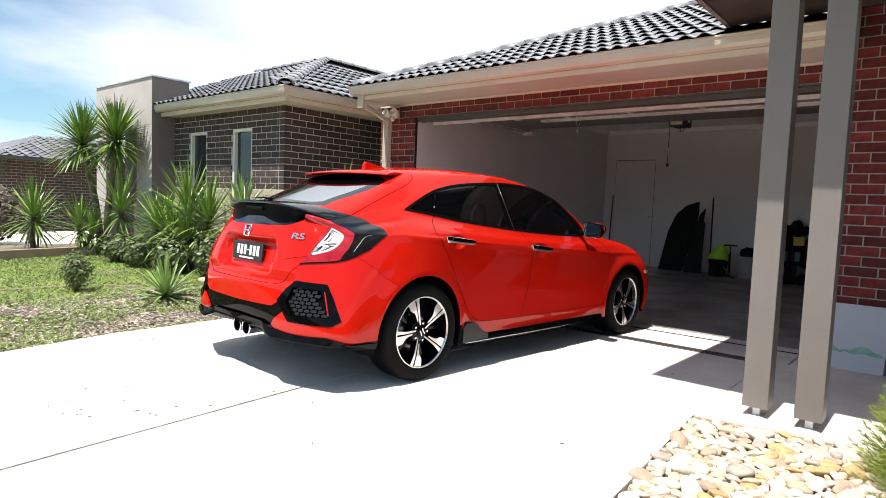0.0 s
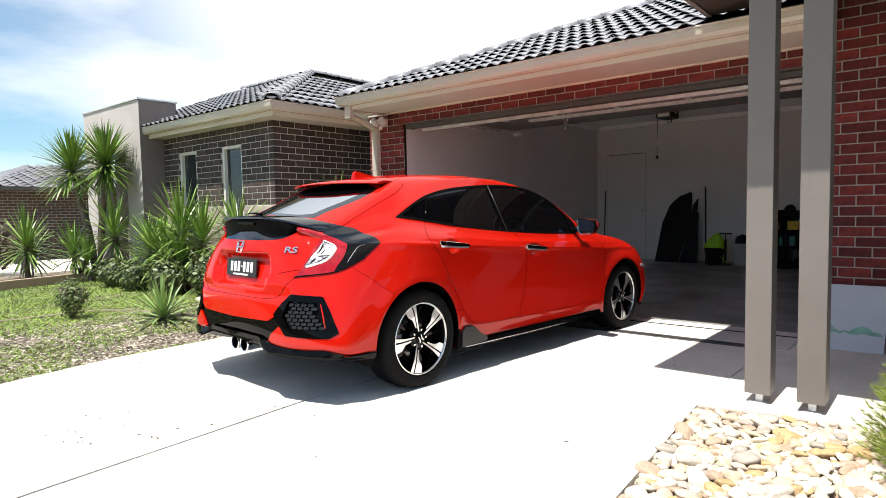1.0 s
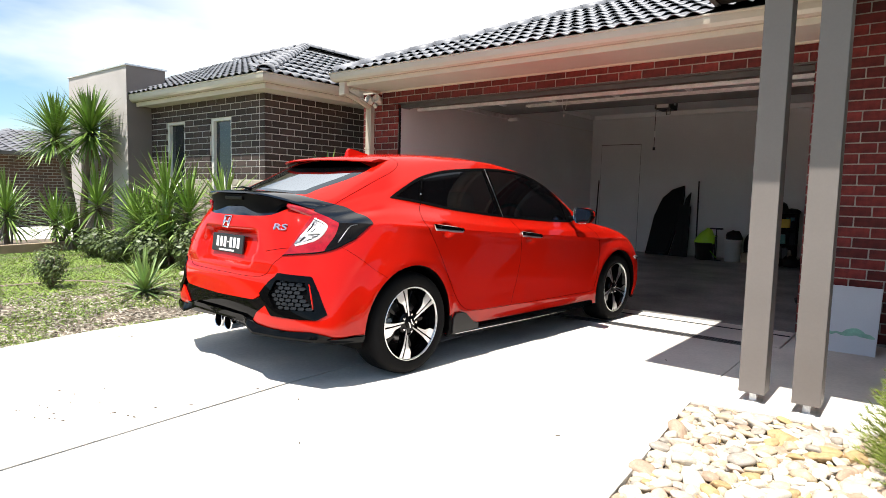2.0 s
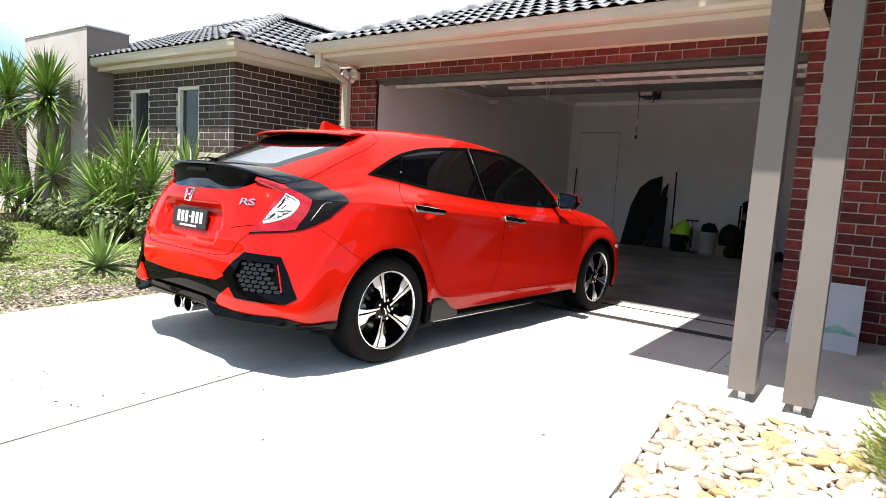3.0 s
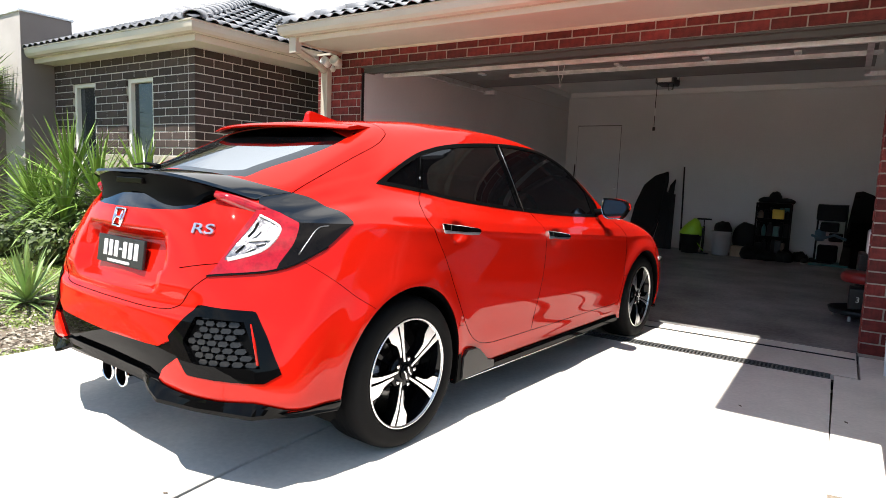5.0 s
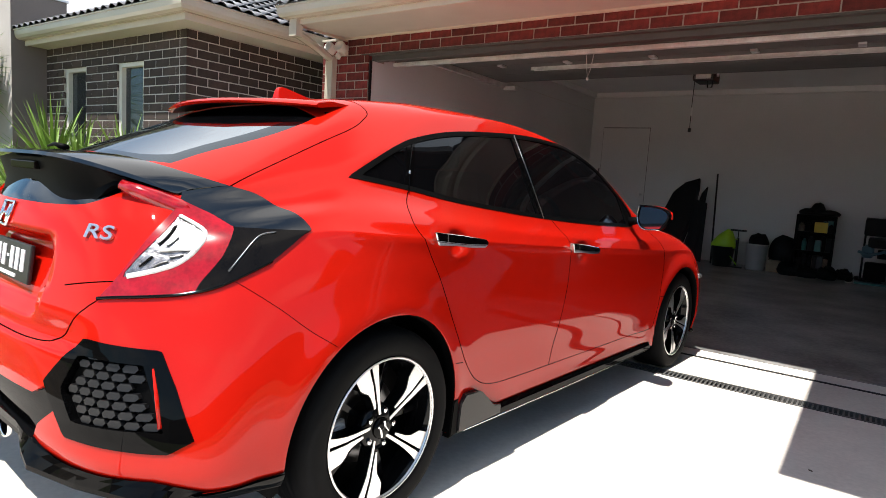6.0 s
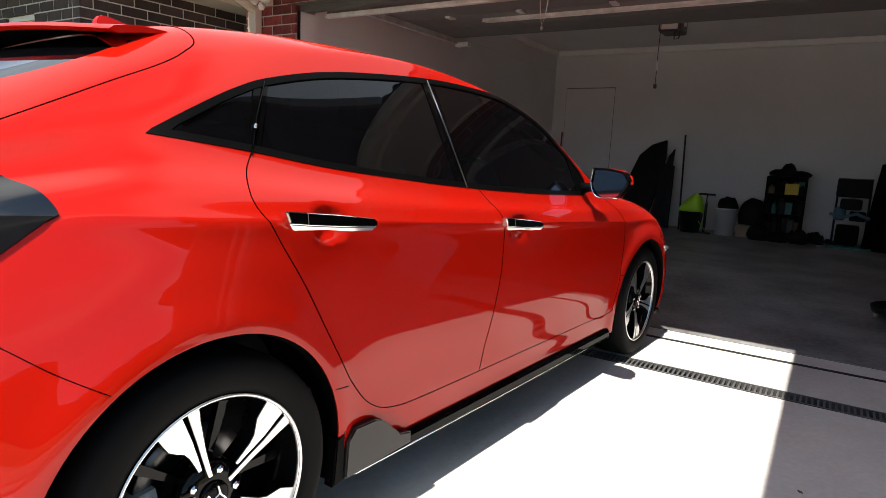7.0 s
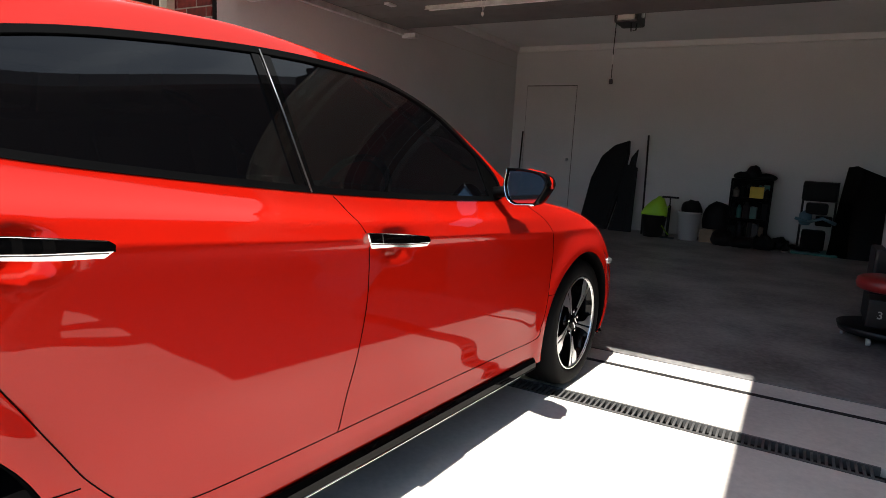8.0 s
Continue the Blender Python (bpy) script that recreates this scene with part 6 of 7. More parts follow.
def build_wheel():
    w = new("wheel")
    tyre = lathe([(.226, .010), (.232, .0), (.25, -.006), (.275, -.008), (.296, -.002), (.308, .012), (.3147, .035), (TYRE_R, .06), (TYRE_R, .16), (.3147, .185), (.308, .205), (.29, .22), (.226, .21)], "x", 64, open_ends=True)
    bmesh.ops.scale(tyre, vec=(-1, 1, 1), verts=tyre.verts)
    bmesh.ops.recalc_face_normals(tyre, faces=tyre.faces)
    t = part("tyre", tyre, RUBBER, w, "black rubber tyre", True)
    for dx in (-.065, -.095, -.125, -.155):
        part("tread_groove", lathe([(TYRE_R + .0012, dx - .004), (TYRE_R + .0012, dx + .004)], "x", 64, open_ends=True), TRIM_BLACK, t)
    rim = part("rim", lathe([(.2265, -.004), (.231, -.002), (.2275, .002), (.2215, .001), (.2195, -.008), (.205, -.03), (.20, -.12), (.21, -.19)], "x", 64, open_ends=True), RIM_BLACK, w, "black and machined five-spoke alloy rim", True)
    part("rim_edge", lathe([(.2290, .0015), (.2275, .0035), (.2235, .0035), (.2200, -.002), (.2190, -.006)], "x", 64, open_ends=True), MACHINED, rim, "bright machined rim edge", True)
    to_x = Matrix(((0, 0, 1, 0), (1, 0, 0, 0), (0, 1, 0, 0), (0, 0, 0, 1)))
    for k in range(5):
        an = radians(90 + 72 * k - 8)
        turn = Matrix.Rotation(an, 4, "X")
        for side in (-1, 1):
            part("spoke", moved(spoke_blade(side, 0.0, -.008, .048), turn), RIM_BLACK, rim)
            part("spoke_face", moved(spoke_blade(side, .0010, -.0055, .0025), turn), MACHINED, rim, "machined silver spoke face")
        turn2 = Matrix.Rotation(an + radians(36), 4, "X")
        rib = prism([(.055, -.006), (.20, -.012), (.20, .012), (.055, .006)], .02)
        part("rib", moved(rib, turn2 @ Matrix.Translation((-.085, 0, 0)) @ to_x), RIM_BLACK, rim)
        nut = Vector((-.021, .0, .0)) + Matrix.Rotation(an + radians(36), 3, "X") @ Vector((0, .056, 0))
        part("wheel_nut", lathe([(.010, -.02), (.0095, .004), (.004, .007), (.001, .007)], "x", 6, Matrix.Translation(nut)), CHROME, rim)
    part("hub", lathe([(.075, -.06), (.072, -.028), (.05, -.024), (.036, -.020)], "x", 32), RIM_BLACK, rim, "", True)
    cap = part("hub_cap", lathe([(.034, -.024), (.033, -.013), (.028, -.010), (.001, -.009)], "x", 28), GLOSS_BLACK, rim, "", True)
    bm = bmesh.new()
    for s in (-1, 1):
        add_tube(bm, [(-.008, s * .014, .021), (-.008, s * .010, 0), (-.008, s * .015, -.021)], .0036, 6)
    add_tube(bm, [(-.008, -.01, 0), (-.008, .01, 0)], .0028, 6)
    part("cap_badge", bm, CHROME, rim)
    part("brake_disc", lathe([(.07, -.10), (.135, -.10), (.137, -.105), (.137, -.12), (.07, -.122)], "x", 48, closed=True), DISC, w, "steel brake disc", True)
    cal = prism([(.085, -.05), (.15, -.055), (.16, 0.0), (.15, .055), (.085, .05)], .06, .01)
    part("brake_caliper", moved(cal, Matrix.Rotation(radians(165), 4, "X") @ Matrix.Translation((-.135, 0, 0)) @ to_x), STEEL, w, "grey brake caliper")
    part("inner_barrel", lathe([(.205, -.125), (.001, -.128)], "x", 32), TRIM_BLACK, w)
    return w


wheel = build_wheel()
wheel.parent = car
wheel.matrix_local = Matrix.Translation((.888, 0, .317)) @ Matrix.Rotation(radians(27), 4, "X")
for x, y, rot in ((.882, 2.697, 44), (-.888, 0, 40), (-.882, 2.697, 80)):
    c = copy_thing(wheel, Matrix.Translation((x, y, .317)) @ (Matrix.Rotation(math.pi, 4, "Z") if x < 0 else Matrix.Identity(4)) @ Matrix.Rotation(radians(rot), 4, "X"))


# ---------------------------------------------------------------- plants
def leaf_blade(vv, ff, base, way, length, width, droop, fold=0.25, segs=5):
    """A long tapering leaf with a folded middle that bends down under its weight."""
    way = way.normalized()
    side = way.cross(Vector((0, 0, 1)))
    side = side.normalized() if side.length > 1e-3 else Vector((1, 0, 0))
    p, d, start = base.copy(), way.copy(), len(vv)
    for k in range(segs + 1):
        t = k / segs
        w = width * (0.55 + 1.1 * t) * (1 - t) ** 0.75 if k < segs else 0.0006
        up = side.cross(d).normalized()
        vv += [tuple(p - side * w + up * w * fold), tuple(p), tuple(p + side * w + up * w * fold)]
        d = (d + Vector((0, 0, -droop / segs))).normalized()
        p = p + d * (length / segs)
    for k in range(segs):
        a = start + 3 * k
        ff += [(a, a + 1, a + 4, a + 3), (a + 1, a + 2, a + 5, a + 4)]


def rosette(count, length, width, centre, r, low=-0.35, droop=0.5, stem=0.0):
    vv, ff = [], []
    for i in range(count):
        a = i * 2.39996 + r.uniform(-.2, .2)
        t = (i + 0.5) / count
        el = low + (1.45 - low) * t + r.uniform(-.12, .12)
        way = Vector((math.cos(a) * math.cos(el), math.sin(a) * math.cos(el), math.sin(el)))
        base = Vector(centre) + Vector((0, 0, stem * (t - 1))) + way * 0.02
        leaf_blade(vv, ff, base, way, length * r.uniform(.75, 1.08), width * r.uniform(.8, 1.15), droop * r.uniform(.3, 1.4) * (1.2 - .7 * t))
    return vv, ff


def yucca(name, x, y, z, heads, label, seed, mat=LEAF):
    """A yucca: cane trunks from one foot, each with a head of stiff leaves. heads: (dx, dy, height, length, leaves)."""
    r = random.Random(seed)
    plant = thing(name, (x, y, z), label, "yucca", "garden yuccas")
    for dx, dy, h, ln, n in heads:
        if h > 0.12:
            pts = [(dx * .12, dy * .12, -.05), (dx * .35 + r.uniform(-.02, .02), dy * .35, h * .4), (dx * .75, dy * .75 + r.uniform(-.02, .02), h * .75), (dx, dy, h)]
            bm = tube([tuple(q) for q in spline(np.array(pts), np.linspace(0, 3, 14))], [.055 + .008 * r.random() - .0012 * k for k in range(14)] if h > .8 else [.035 + .006 * r.random() for _ in range(14)], 9)
            part("trunk", bm, BARK, plant, "", True)
        vv, ff = rosette(n, ln, .024, (dx, dy, h), r, -.50 if h > 1.5 else -.55 if h > .5 else -.2, .55, .16 if h > .3 else .05)
        part_me = mesh_of("crown", vv, ff, mat, False)
        attach("crown", part_me, plant)
        if .3 < h < 1.5:
            vv, ff = [], []
            for i in range(14):
                a, el = r.uniform(0, 6.28), r.uniform(-1.3, -.7)
                leaf_blade(vv, ff, Vector((dx, dy, h - .10)), Vector((math.cos(a) * math.cos(el), math.sin(a) * math.cos(el), math.sin(el))), ln * r.uniform(.5, .85), .014, .4)
            attach("dead_skirt", mesh_of("dead_skirt", vv, ff, DRY, False), plant, "dry drooping dead leaves")["kind"] = "stuff"
    return plant


GZ = 0.10
yucca("yucca_tree", -7.15, .92, GZ, [(-.46, -.16, 1.84, .66, 300), (.26, .08, 1.90, .66, 300)], "tall yucca with two spiky heads on grey canes", 11)
yucca("yucca", -8.35, .25, GZ, [(.05, .0, .60, .66, 90), (-.2, .15, .42, .55, 60)], "spiky green yucca beside the timber edging", 12)
yucca("yucca", -7.35, .62, GZ, [(0, 0, .48, .55, 70), (.25, .1, .34, .5, 60)], "low spiky green yucca with drooping leaves", 13)
yucca("yucca", -6.35, .85, GZ, [(.0, .0, .78, .68, 95)], "spiky green yucca by the rendered portal", 14)
yucca("yucca", -5.35, .95, GZ, [(0, 0, .60, .58, 85)], "spiky green yucca in the garden bed", 15)
yucca("yucca", -4.62, 1.08, GZ, [(-.1, 0, .80, .78, 130), (.36, .05, .70, .68, 100), (-.38, -.12, .5, .62, 75), (.15, -.2, .42, .58, 70)], "large clump of spiky yuccas under the house window", 16)
yucca("yucca", -3.62, 1.25, GZ, [(0, 0, .80, .6, 80)], "spiky yucca near the house corner", 17)
yucca("yucca", -2.95, 2.35, 0.02, [(0, 0, 1.12, .52, 80), (.25, .3, .85, .4, 40)], "spiky yucca in the gap between the houses", 18)

r_ag = random.Random(21)
agave = thing("agave", (-2.66, -.22, lawn_z(-2.66, -.22) - .01), "small pale green agave rosette on the lawn edge", "agave")
vv, ff = rosette(50, .42, .024, (0, 0, .03), r_ag, .08, .45, .02)
attach("leaves", mesh_of("leaves", vv, ff, AGAVE, False), agave)


def leaf_cloud(count, radii, r, size, power=.5, shape=None):
    vv, ff = [], []
    for _ in range(count):
        d = Vector((r.gauss(0, 1), r.gauss(0, 1), r.gauss(0, 1))).normalized()
        k = r.random() ** power * (1 + .25 * noise.noise(d * 2.3 + Vector((count * .01, 0, 0))))
        p = Vector((d.x * radii[0] * k, d.y * radii[1] * k, d.z * radii[2] * k))
        n = (d + Vector((r.uniform(-.7, .7), r.uniform(-.7, .7), r.uniform(-.2, .9)))).normalized()
        a = n.orthogonal().normalized()
        b = n.cross(a)
        s, start = size * r.uniform(.6, 1.4), len(vv)
        vv += [tuple(p - a * s), tuple(p + b * s * .5), tuple(p + a * s), tuple(p - b * s * .5)]
        ff.append((start, start + 1, start + 2, start + 3))
    return vv, ff


def shrub(x, y, radii, count, size, label, seed, mat=SHRUB, z=None):
    r = random.Random(seed)
    base = lawn_z(x, y) if z is None else z
    s = thing("shrub", (x, y, base), label, "shrub", "garden shrubs")
    bm = bmesh.new()
    for k in range(6):
        a = k * 1.05 + r.random()
        add_tube(bm, [(0, 0, -.03), (math.cos(a) * radii[0] * .3, math.sin(a) * radii[1] * .3, radii[2] * .7), (math.cos(a) * radii[0] * .7, math.sin(a) * radii[1] * .7, radii[2] * 1.5)], [.012, .008, .003], 6)
    part("stems", bm, BARK, s, "", True)
    vv, ff = leaf_cloud(count, radii, r, size)
    vv = [(p[0], p[1], p[2] + radii[2] * 1.02) for p in vv]
    attach("foliage", mesh_of("foliage", vv, ff, mat, False), s)
    return s


shrub(-3.36, -.80, (.16, .16, .22), 2000, .014, "small rounded dark green shrub on the lawn", 31)
shrub(-4.25, .62, (.30, .22, .24), 1800, .03, "leafy low shrub under the yuccas", 32)
shrub(-5.05, .55, (.30, .22, .20), 1500, .03, "leafy low shrub under the yuccas", 33)
shrub(-5.9, .65, (.35, .25, .22), 1500, .03, "leafy low shrub beside the portal", 34)
shrub(-3.75, .85, (.25, .22, .28), 1500, .028, "leafy low shrub near the house corner", 35)
shrub(-10.2, .2, (.8, .6, .55), 2600, .05, "dark brownish hedge shrub at the far boundary", 36, HEDGE)
shrub(-3.75, -1.75, (.16, .14, .12), 900, .016, "small rounded dark green shrub on the bed", 38)

# feathery conifer by the paving: sprays of fine needles
r_c = random.Random(41)
conifer = thing("conifer", (3.64, .10, -.03), "feathery yellow-green conifer bush beside the paving", "conifer")
bm = bmesh.new()
add_tube(bm, [(0, 0, 0), (.01, 0, .35), (0, .01, .6)], [.03, .02, .006], 8)
part("trunk", bm, BARK, conifer, "", True)
vv, ff = [], []
for i in range(2600):
    a, h = r_c.uniform(0, 6.28), r_c.random()
    el = -.15 + 1.1 * h + r_c.uniform(-.25, .35)
    way = Vector((math.cos(a) * math.cos(el), math.sin(a) * math.cos(el), math.sin(el)))
    tip = Vector((0, 0, .02 + .38 * h)) + way * r_c.uniform(.10, .22)
    ln = (.31 - .11 * h) * r_c.uniform(.6, 1.15)
    d = way.copy()
    bend = Vector((r_c.uniform(-.07, .07), r_c.uniform(-.07, .07), .06))
    for k in range(11):
        d = (d + bend).normalized()
        tip = tip + d * (ln / 11)
        for q in range(11):
            nd = (d * 1.1 + Vector((r_c.gauss(0, .36), r_c.gauss(0, .36), r_c.gauss(0, .36)))).normalized()
            s = nd.cross(Vector((r_c.uniform(-1, 1), r_c.uniform(-1, 1), r_c.uniform(-1, 1)))).normalized() * .0014
            b0, e = len(vv), tip + nd * r_c.uniform(.025, .05)
            vv += [tuple(tip - s), tuple(tip + s), tuple(e)]
            ff.append((b0, b0 + 1, b0 + 2))
attach("foliage", mesh_of("foliage", vv, ff, CONIFER, False), conifer)

# ---------------------------------------------------------------- garden edging and far things
sleeper = thing("garden_sleeper", (-6.95, -.10, GZ), "weathered timber sleeper edging the lawn", "sleeper")
part("beam", add_box(bmesh.new(), -1.9, 1.15, -.05, .05, -.05, .14, .008, Euler((0, 0, radians(103))).to_matrix().to_4x4()), TIMBER, sleeper)
stepping = random.Random(5)
for i, (x, y) in enumerate(((-3.0, .62), (-3.4, .70), (-2.62, .50))):
    s = thing("edging_stone", (x, y, lawn_z(x, y)), "flat pale stone edging the bed", "stone", "edging stones")
    outline = [(.20 * math.cos(a) * stepping.uniform(.85, 1.1), .13 * math.sin(a) * stepping.uniform(.85, 1.1)) for a in [2 * math.pi * k / 9 for k in range(9)]]
    part("slab", moved(prism(outline, .05, .012), Matrix.Translation((0, 0, -.015))), STONE, s)

EDGING = [(-3.66, -2.4), (-3.72, -1.5), (-3.70, -.75), (-3.62, -.46), (-3.38, -.31), (-3.05, -.22), (-2.72, -.10), (-2.45, .04), (-2.2, .25)]
edge_line = spline(np.array(EDGING), np.linspace(0, len(EDGING) - 1, 24))
kerb = thing("garden_edging", (0, 0, 0), "low pale concrete edging through the lawn", "edging")
part("strip", tube([(x, y, lawn_z(x, y) + .004) for x, y in edge_line], .022, 8, True, .8), GRIT, kerb, "", True)

tagged(part("path", box(-14, -8.6, -6, 4.5, -.1, .06), CONCRETE), "pale concrete drive of the next lot", "path", "", "structure")

far_house = thing("far_house", (-18.0, 5.0, 0), "brick house with dark tiled hip roof across the lot", "house")
part("wall", box(-7, 1.0, -2.9, 4, -.2, 1.93), FAR_BRICK, far_house)
bm = bmesh.new()
low = [bm.verts.new(p) for p in ((-7.6, -3.5, 1.95), (1.6, -3.5, 1.95), (1.6, 4.6, 1.95), (-7.6, 4.6, 1.95))]
top = [bm.verts.new(p) for p in ((-3.0, -1.0, 2.93), (-3.0, -.1, 2.93))]
bm.faces.new((low[0], low[1], top[0])), bm.faces.new((low[1], low[2], top[1], top[0])), bm.faces.new((low[2], low[3], top[1])), bm.faces.new((low[3], low[0], top[0], top[1])), bm.faces.new(list(reversed(low)))
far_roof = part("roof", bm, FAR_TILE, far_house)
vv, ff = [], []
for k in range(22):
    for j in range(14):
        d, s = (j + .5) * .31, -3.5 + (k + .5) * .37
        t = d / 4.6
        if s < -3.4 + 2.5 * t or s > 4.5 - 4.7 * t:
            continue
        x, z = 1.6 - d, 1.95 + .98 * t
        b = len(vv)
        vv += [(x + .16, s - .17, z - .03), (x + .16, s, z + .06), (x + .16, s + .17, z - .03), (x - .16, s - .17, z + .03), (x - .16, s, z + .09), (x - .16, s + .17, z + .03)]
        ff += [(b, b + 1, b + 4, b + 3), (b + 1, b + 2, b + 5, b + 4)]
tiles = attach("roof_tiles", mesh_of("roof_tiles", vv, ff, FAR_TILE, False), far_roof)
tiles["kind"] = "stuff"
part("gutter", box(1.55, 1.68, -3.5, 4.6, 1.90, 2.0), LINTEL, far_house)
fence = thing("side_fence", (-11.0, 3.9, 0), "dark timber paling fence between the lots", "fence")
for k in range(22):
    part("paling", box(-1.3 + k * .125, -1.3 + k * .125 + .118, 0, .02, -.1, 1.55), FENCE, fence)
part("post", box(1.4, 1.5, -.02, .08, -.1, 1.62), FENCE, fence)

# unseen plain walls added to close the street side; the brick one darkens reflections
tagged(part("wall_street", box(-40, 24, -24.4, -24, -.2, 3.2), RENDER_BROWN_SHADE), "plain boundary wall across the street", "wall", "", "structure")
tagged(part("wall_lot", box(15, 15.3, -24, 12, -.2, 3.0), DARK_BRICK), "unseen dark brick wall added for the car's reflections", "wall", "", "structure")

# ---------------------------------------------------------------- things by the entry
bell = thing("doorbell", (3.13, G_Y - .012, 1.68), "white doorbell button on the brick wall", "doorbell")
part("plate", box(-.022, .022, -.012, .006, -.05, .05, .004), CAM_WHITE, bell)
part("button", lathe([(.011, 0), (.011, -.016), (.001, -.017)], "y", 14), DARK_STEEL, bell)

board = thing("canvas_panel", (2.855, 2.52, drive_z(2.52) + .004), "white canvas with a pale green wash leaning on the brick wall", "canvas")
lean = Matrix.Rotation(radians(-40), 4, "X")
part("canvas", add_box(bmesh.new(), -.235, .235, 0, .022, 0, .62, .003, lean), CANVAS, board)
r_b = random.Random(8)
wash = bmesh.new()
pts = [(-.22 + .44 * k / 14, .20 + .03 * math.sin(k * .8) + r_b.uniform(-.012, .012)) for k in range(15)] + [(.22 - .44 * k / 14, .155 + r_b.uniform(-.01, .01)) for k in range(15)]
f = wash.faces.new([wash.verts.new(lean @ Vector((x, -.002, z))) for x, z in pts])
part("green_wash", wash, CANVAS_GREEN, board, "pale green painted band")

# trench drain across the drive
drain = thing("trench_drain", (0, 2.26, drive_z(2.26)), "black plastic trench drain grate across the driveway", "drain grate")
part("channel", box(-2.3, 2.34, -.062, .062, -.12, -.05), TRIM_BLACK, drain)
for y in (-.056, .056):
    part("edge_bar", box(-2.3, 2.335, y - .006, y + .006, -.03, .004), GRATE, drain)
bar = box(-.0048, .0048, -.050, .050, -.007, .001)
bar_me = bpy.data.meshes.new("grate_bar")
bar.to_mesh(bar_me)
bar.free()
bar_me.materials.append(GRATE)
for k in range(137):
    attach("grate_bar", bar_me, drain).matrix_local = Matrix.Translation((-1.03 + k * .0245, 0, 0))

# ---------------------------------------------------------------- things along the garage's rear wall
def fz(y):
    return floor_z(y)


cover = thing("covered_panel", (-.62, 8.72, fz(8.72)), "dark car part in a black cover leaning on the wall", "covered bonnet")
outl = [(-.32, 0), (.10, 0), (.26, .75), (.285, 1.17), (.27, 1.35), (.06, 1.27), (-.11, 1.10), (-.23, .75)]
part("cover", moved(prism(outl, .10, .03), Matrix.Rotation(radians(78), 4, "X")), BLACK_CLOTH, cover)
outl = [(.15, 0), (.40, 0), (.42, .95), (.43, 1.22), (.35, 1.10), (.26, .6)]
part("fold", moved(prism(outl, .06, .02), Matrix.Translation((0, -.06, 0)) @ Matrix.Rotation(radians(80), 4, "X")), BLACK_CLOTH, cover)
sheet_roll = thing("plastic_sheet", (-.28, 8.66, fz(8.66)), "dark plastic sheet propped on the wall", "sheet")
part("sheet", moved(prism([(-.14, 0), (.14, 0), (.12, .95), (-.08, 1.0)], .03, .01), Matrix.Rotation(radians(82), 4, "X")), BLACK_CLOTH, sheet_roll)
pole = thing("broom_pole", (.02, 8.62, fz(8.62)), "dark broom handle leaning on the wall", "pole")
part("handle", tube([(0, 0, 0), (-.10, .30, 1.42)], .014, 8), DARK_STEEL, pole, "", True)
stick = thing("black_stick", (-2.05, 8.75, fz(8.75)), "thin black stick leaning in the corner", "stick")
part("shaft", tube([(0, 0, 0), (-.03, .18, 1.42)], .013, 8), DARK_STEEL, stick, "", True)

bag = thing("tool_tub", (.20, 8.5, fz(8.5)), "black tub with a lime green bag on top", "tub")
part("tub", lathe([(.13, 0), (.17, .30), (.175, .31), (.16, .31), (.12, .02)], "z", 24), DARK_STEEL, bag, "", True)
vv, ff = [], []
bm = bmesh.new()
bmesh.ops.create_icosphere(bm, subdivisions=3, radius=.18)
for v in bm.verts:
    up = max(0.0, v.co.z / .18)
    v.co = Vector((v.co.x * (1.02 - .45 * up) + .06 * up, v.co.y * .85, max(-.04, v.co.z * 1.35 + .03 * noise.noise(v.co * 9)) + .33))
part("bag", bm, LIME, bag, "lime green bag", True)
pump = thing("floor_pump", (.40, 8.46, fz(8.46)), "black bicycle floor pump with lime hose", "pump")
part("barrel", lathe([(.02, 0), (.02, .45), (.008, .46), (.008, .56)], "z", 14), DARK_STEEL, pump, "", True)
part("handle", tube([(-.11, 0, .57), (.11, 0, .57)], .014, 8), DARK_STEEL, pump, "", True)
part("foot", box(-.1, .1, -.04, .04, 0, .02, .005), DARK_STEEL, pump)
part("hose", tube([(.02, -.02, .05), (-.1, -.05, .2), (-.09, -.03, .42), (.0, -.02, .44)], .008, 6), LIME, pump, "", True)
bucket = thing("bucket", (.66, 8.55, fz(8.55)), "white plastic bucket with a black cloth in it", "bucket")
part("pail", lathe([(.125, 0), (.15, .37), (.157, .37), (.157, .39), (.145, .39), (.12, .02)], "z", 32), BUCKET, bucket, "", True)
bm = bmesh.new()
bmesh.ops.create_icosphere(bm, subdivisions=3, radius=.14)
for v in bm.verts:
    v.co = Vector((v.co.x + .02, v.co.y * .9, v.co.z * .9 + .05 * noise.noise(v.co * 11) + .42))
part("cloth", bm, BLACK_CLOTH, bucket, "crumpled black cloth", True)
carton = thing("cardboard_carton", (.93, 8.55, fz(8.55)), "small brown cardboard carton on the floor", "carton")
part("carton_body", box(-.11, .11, -.09, .09, 0, .17, .004), TIMBER, carton)
holdall = thing("holdall", (1.0, 8.72, fz(8.72)), "slumped black holdall behind the carton", "bag")
bm = bmesh.new()
bmesh.ops.create_icosphere(bm, subdivisions=3, radius=.2)
for v in bm.verts:
    v.co = Vector((v.co.x * 1.0, v.co.y * .7, max(0, (v.co.z + .2) * 1.35 + .06 * noise.noise(v.co * 7))))
part("holdall_body", bm, BLACK_CLOTH, holdall, "", True)

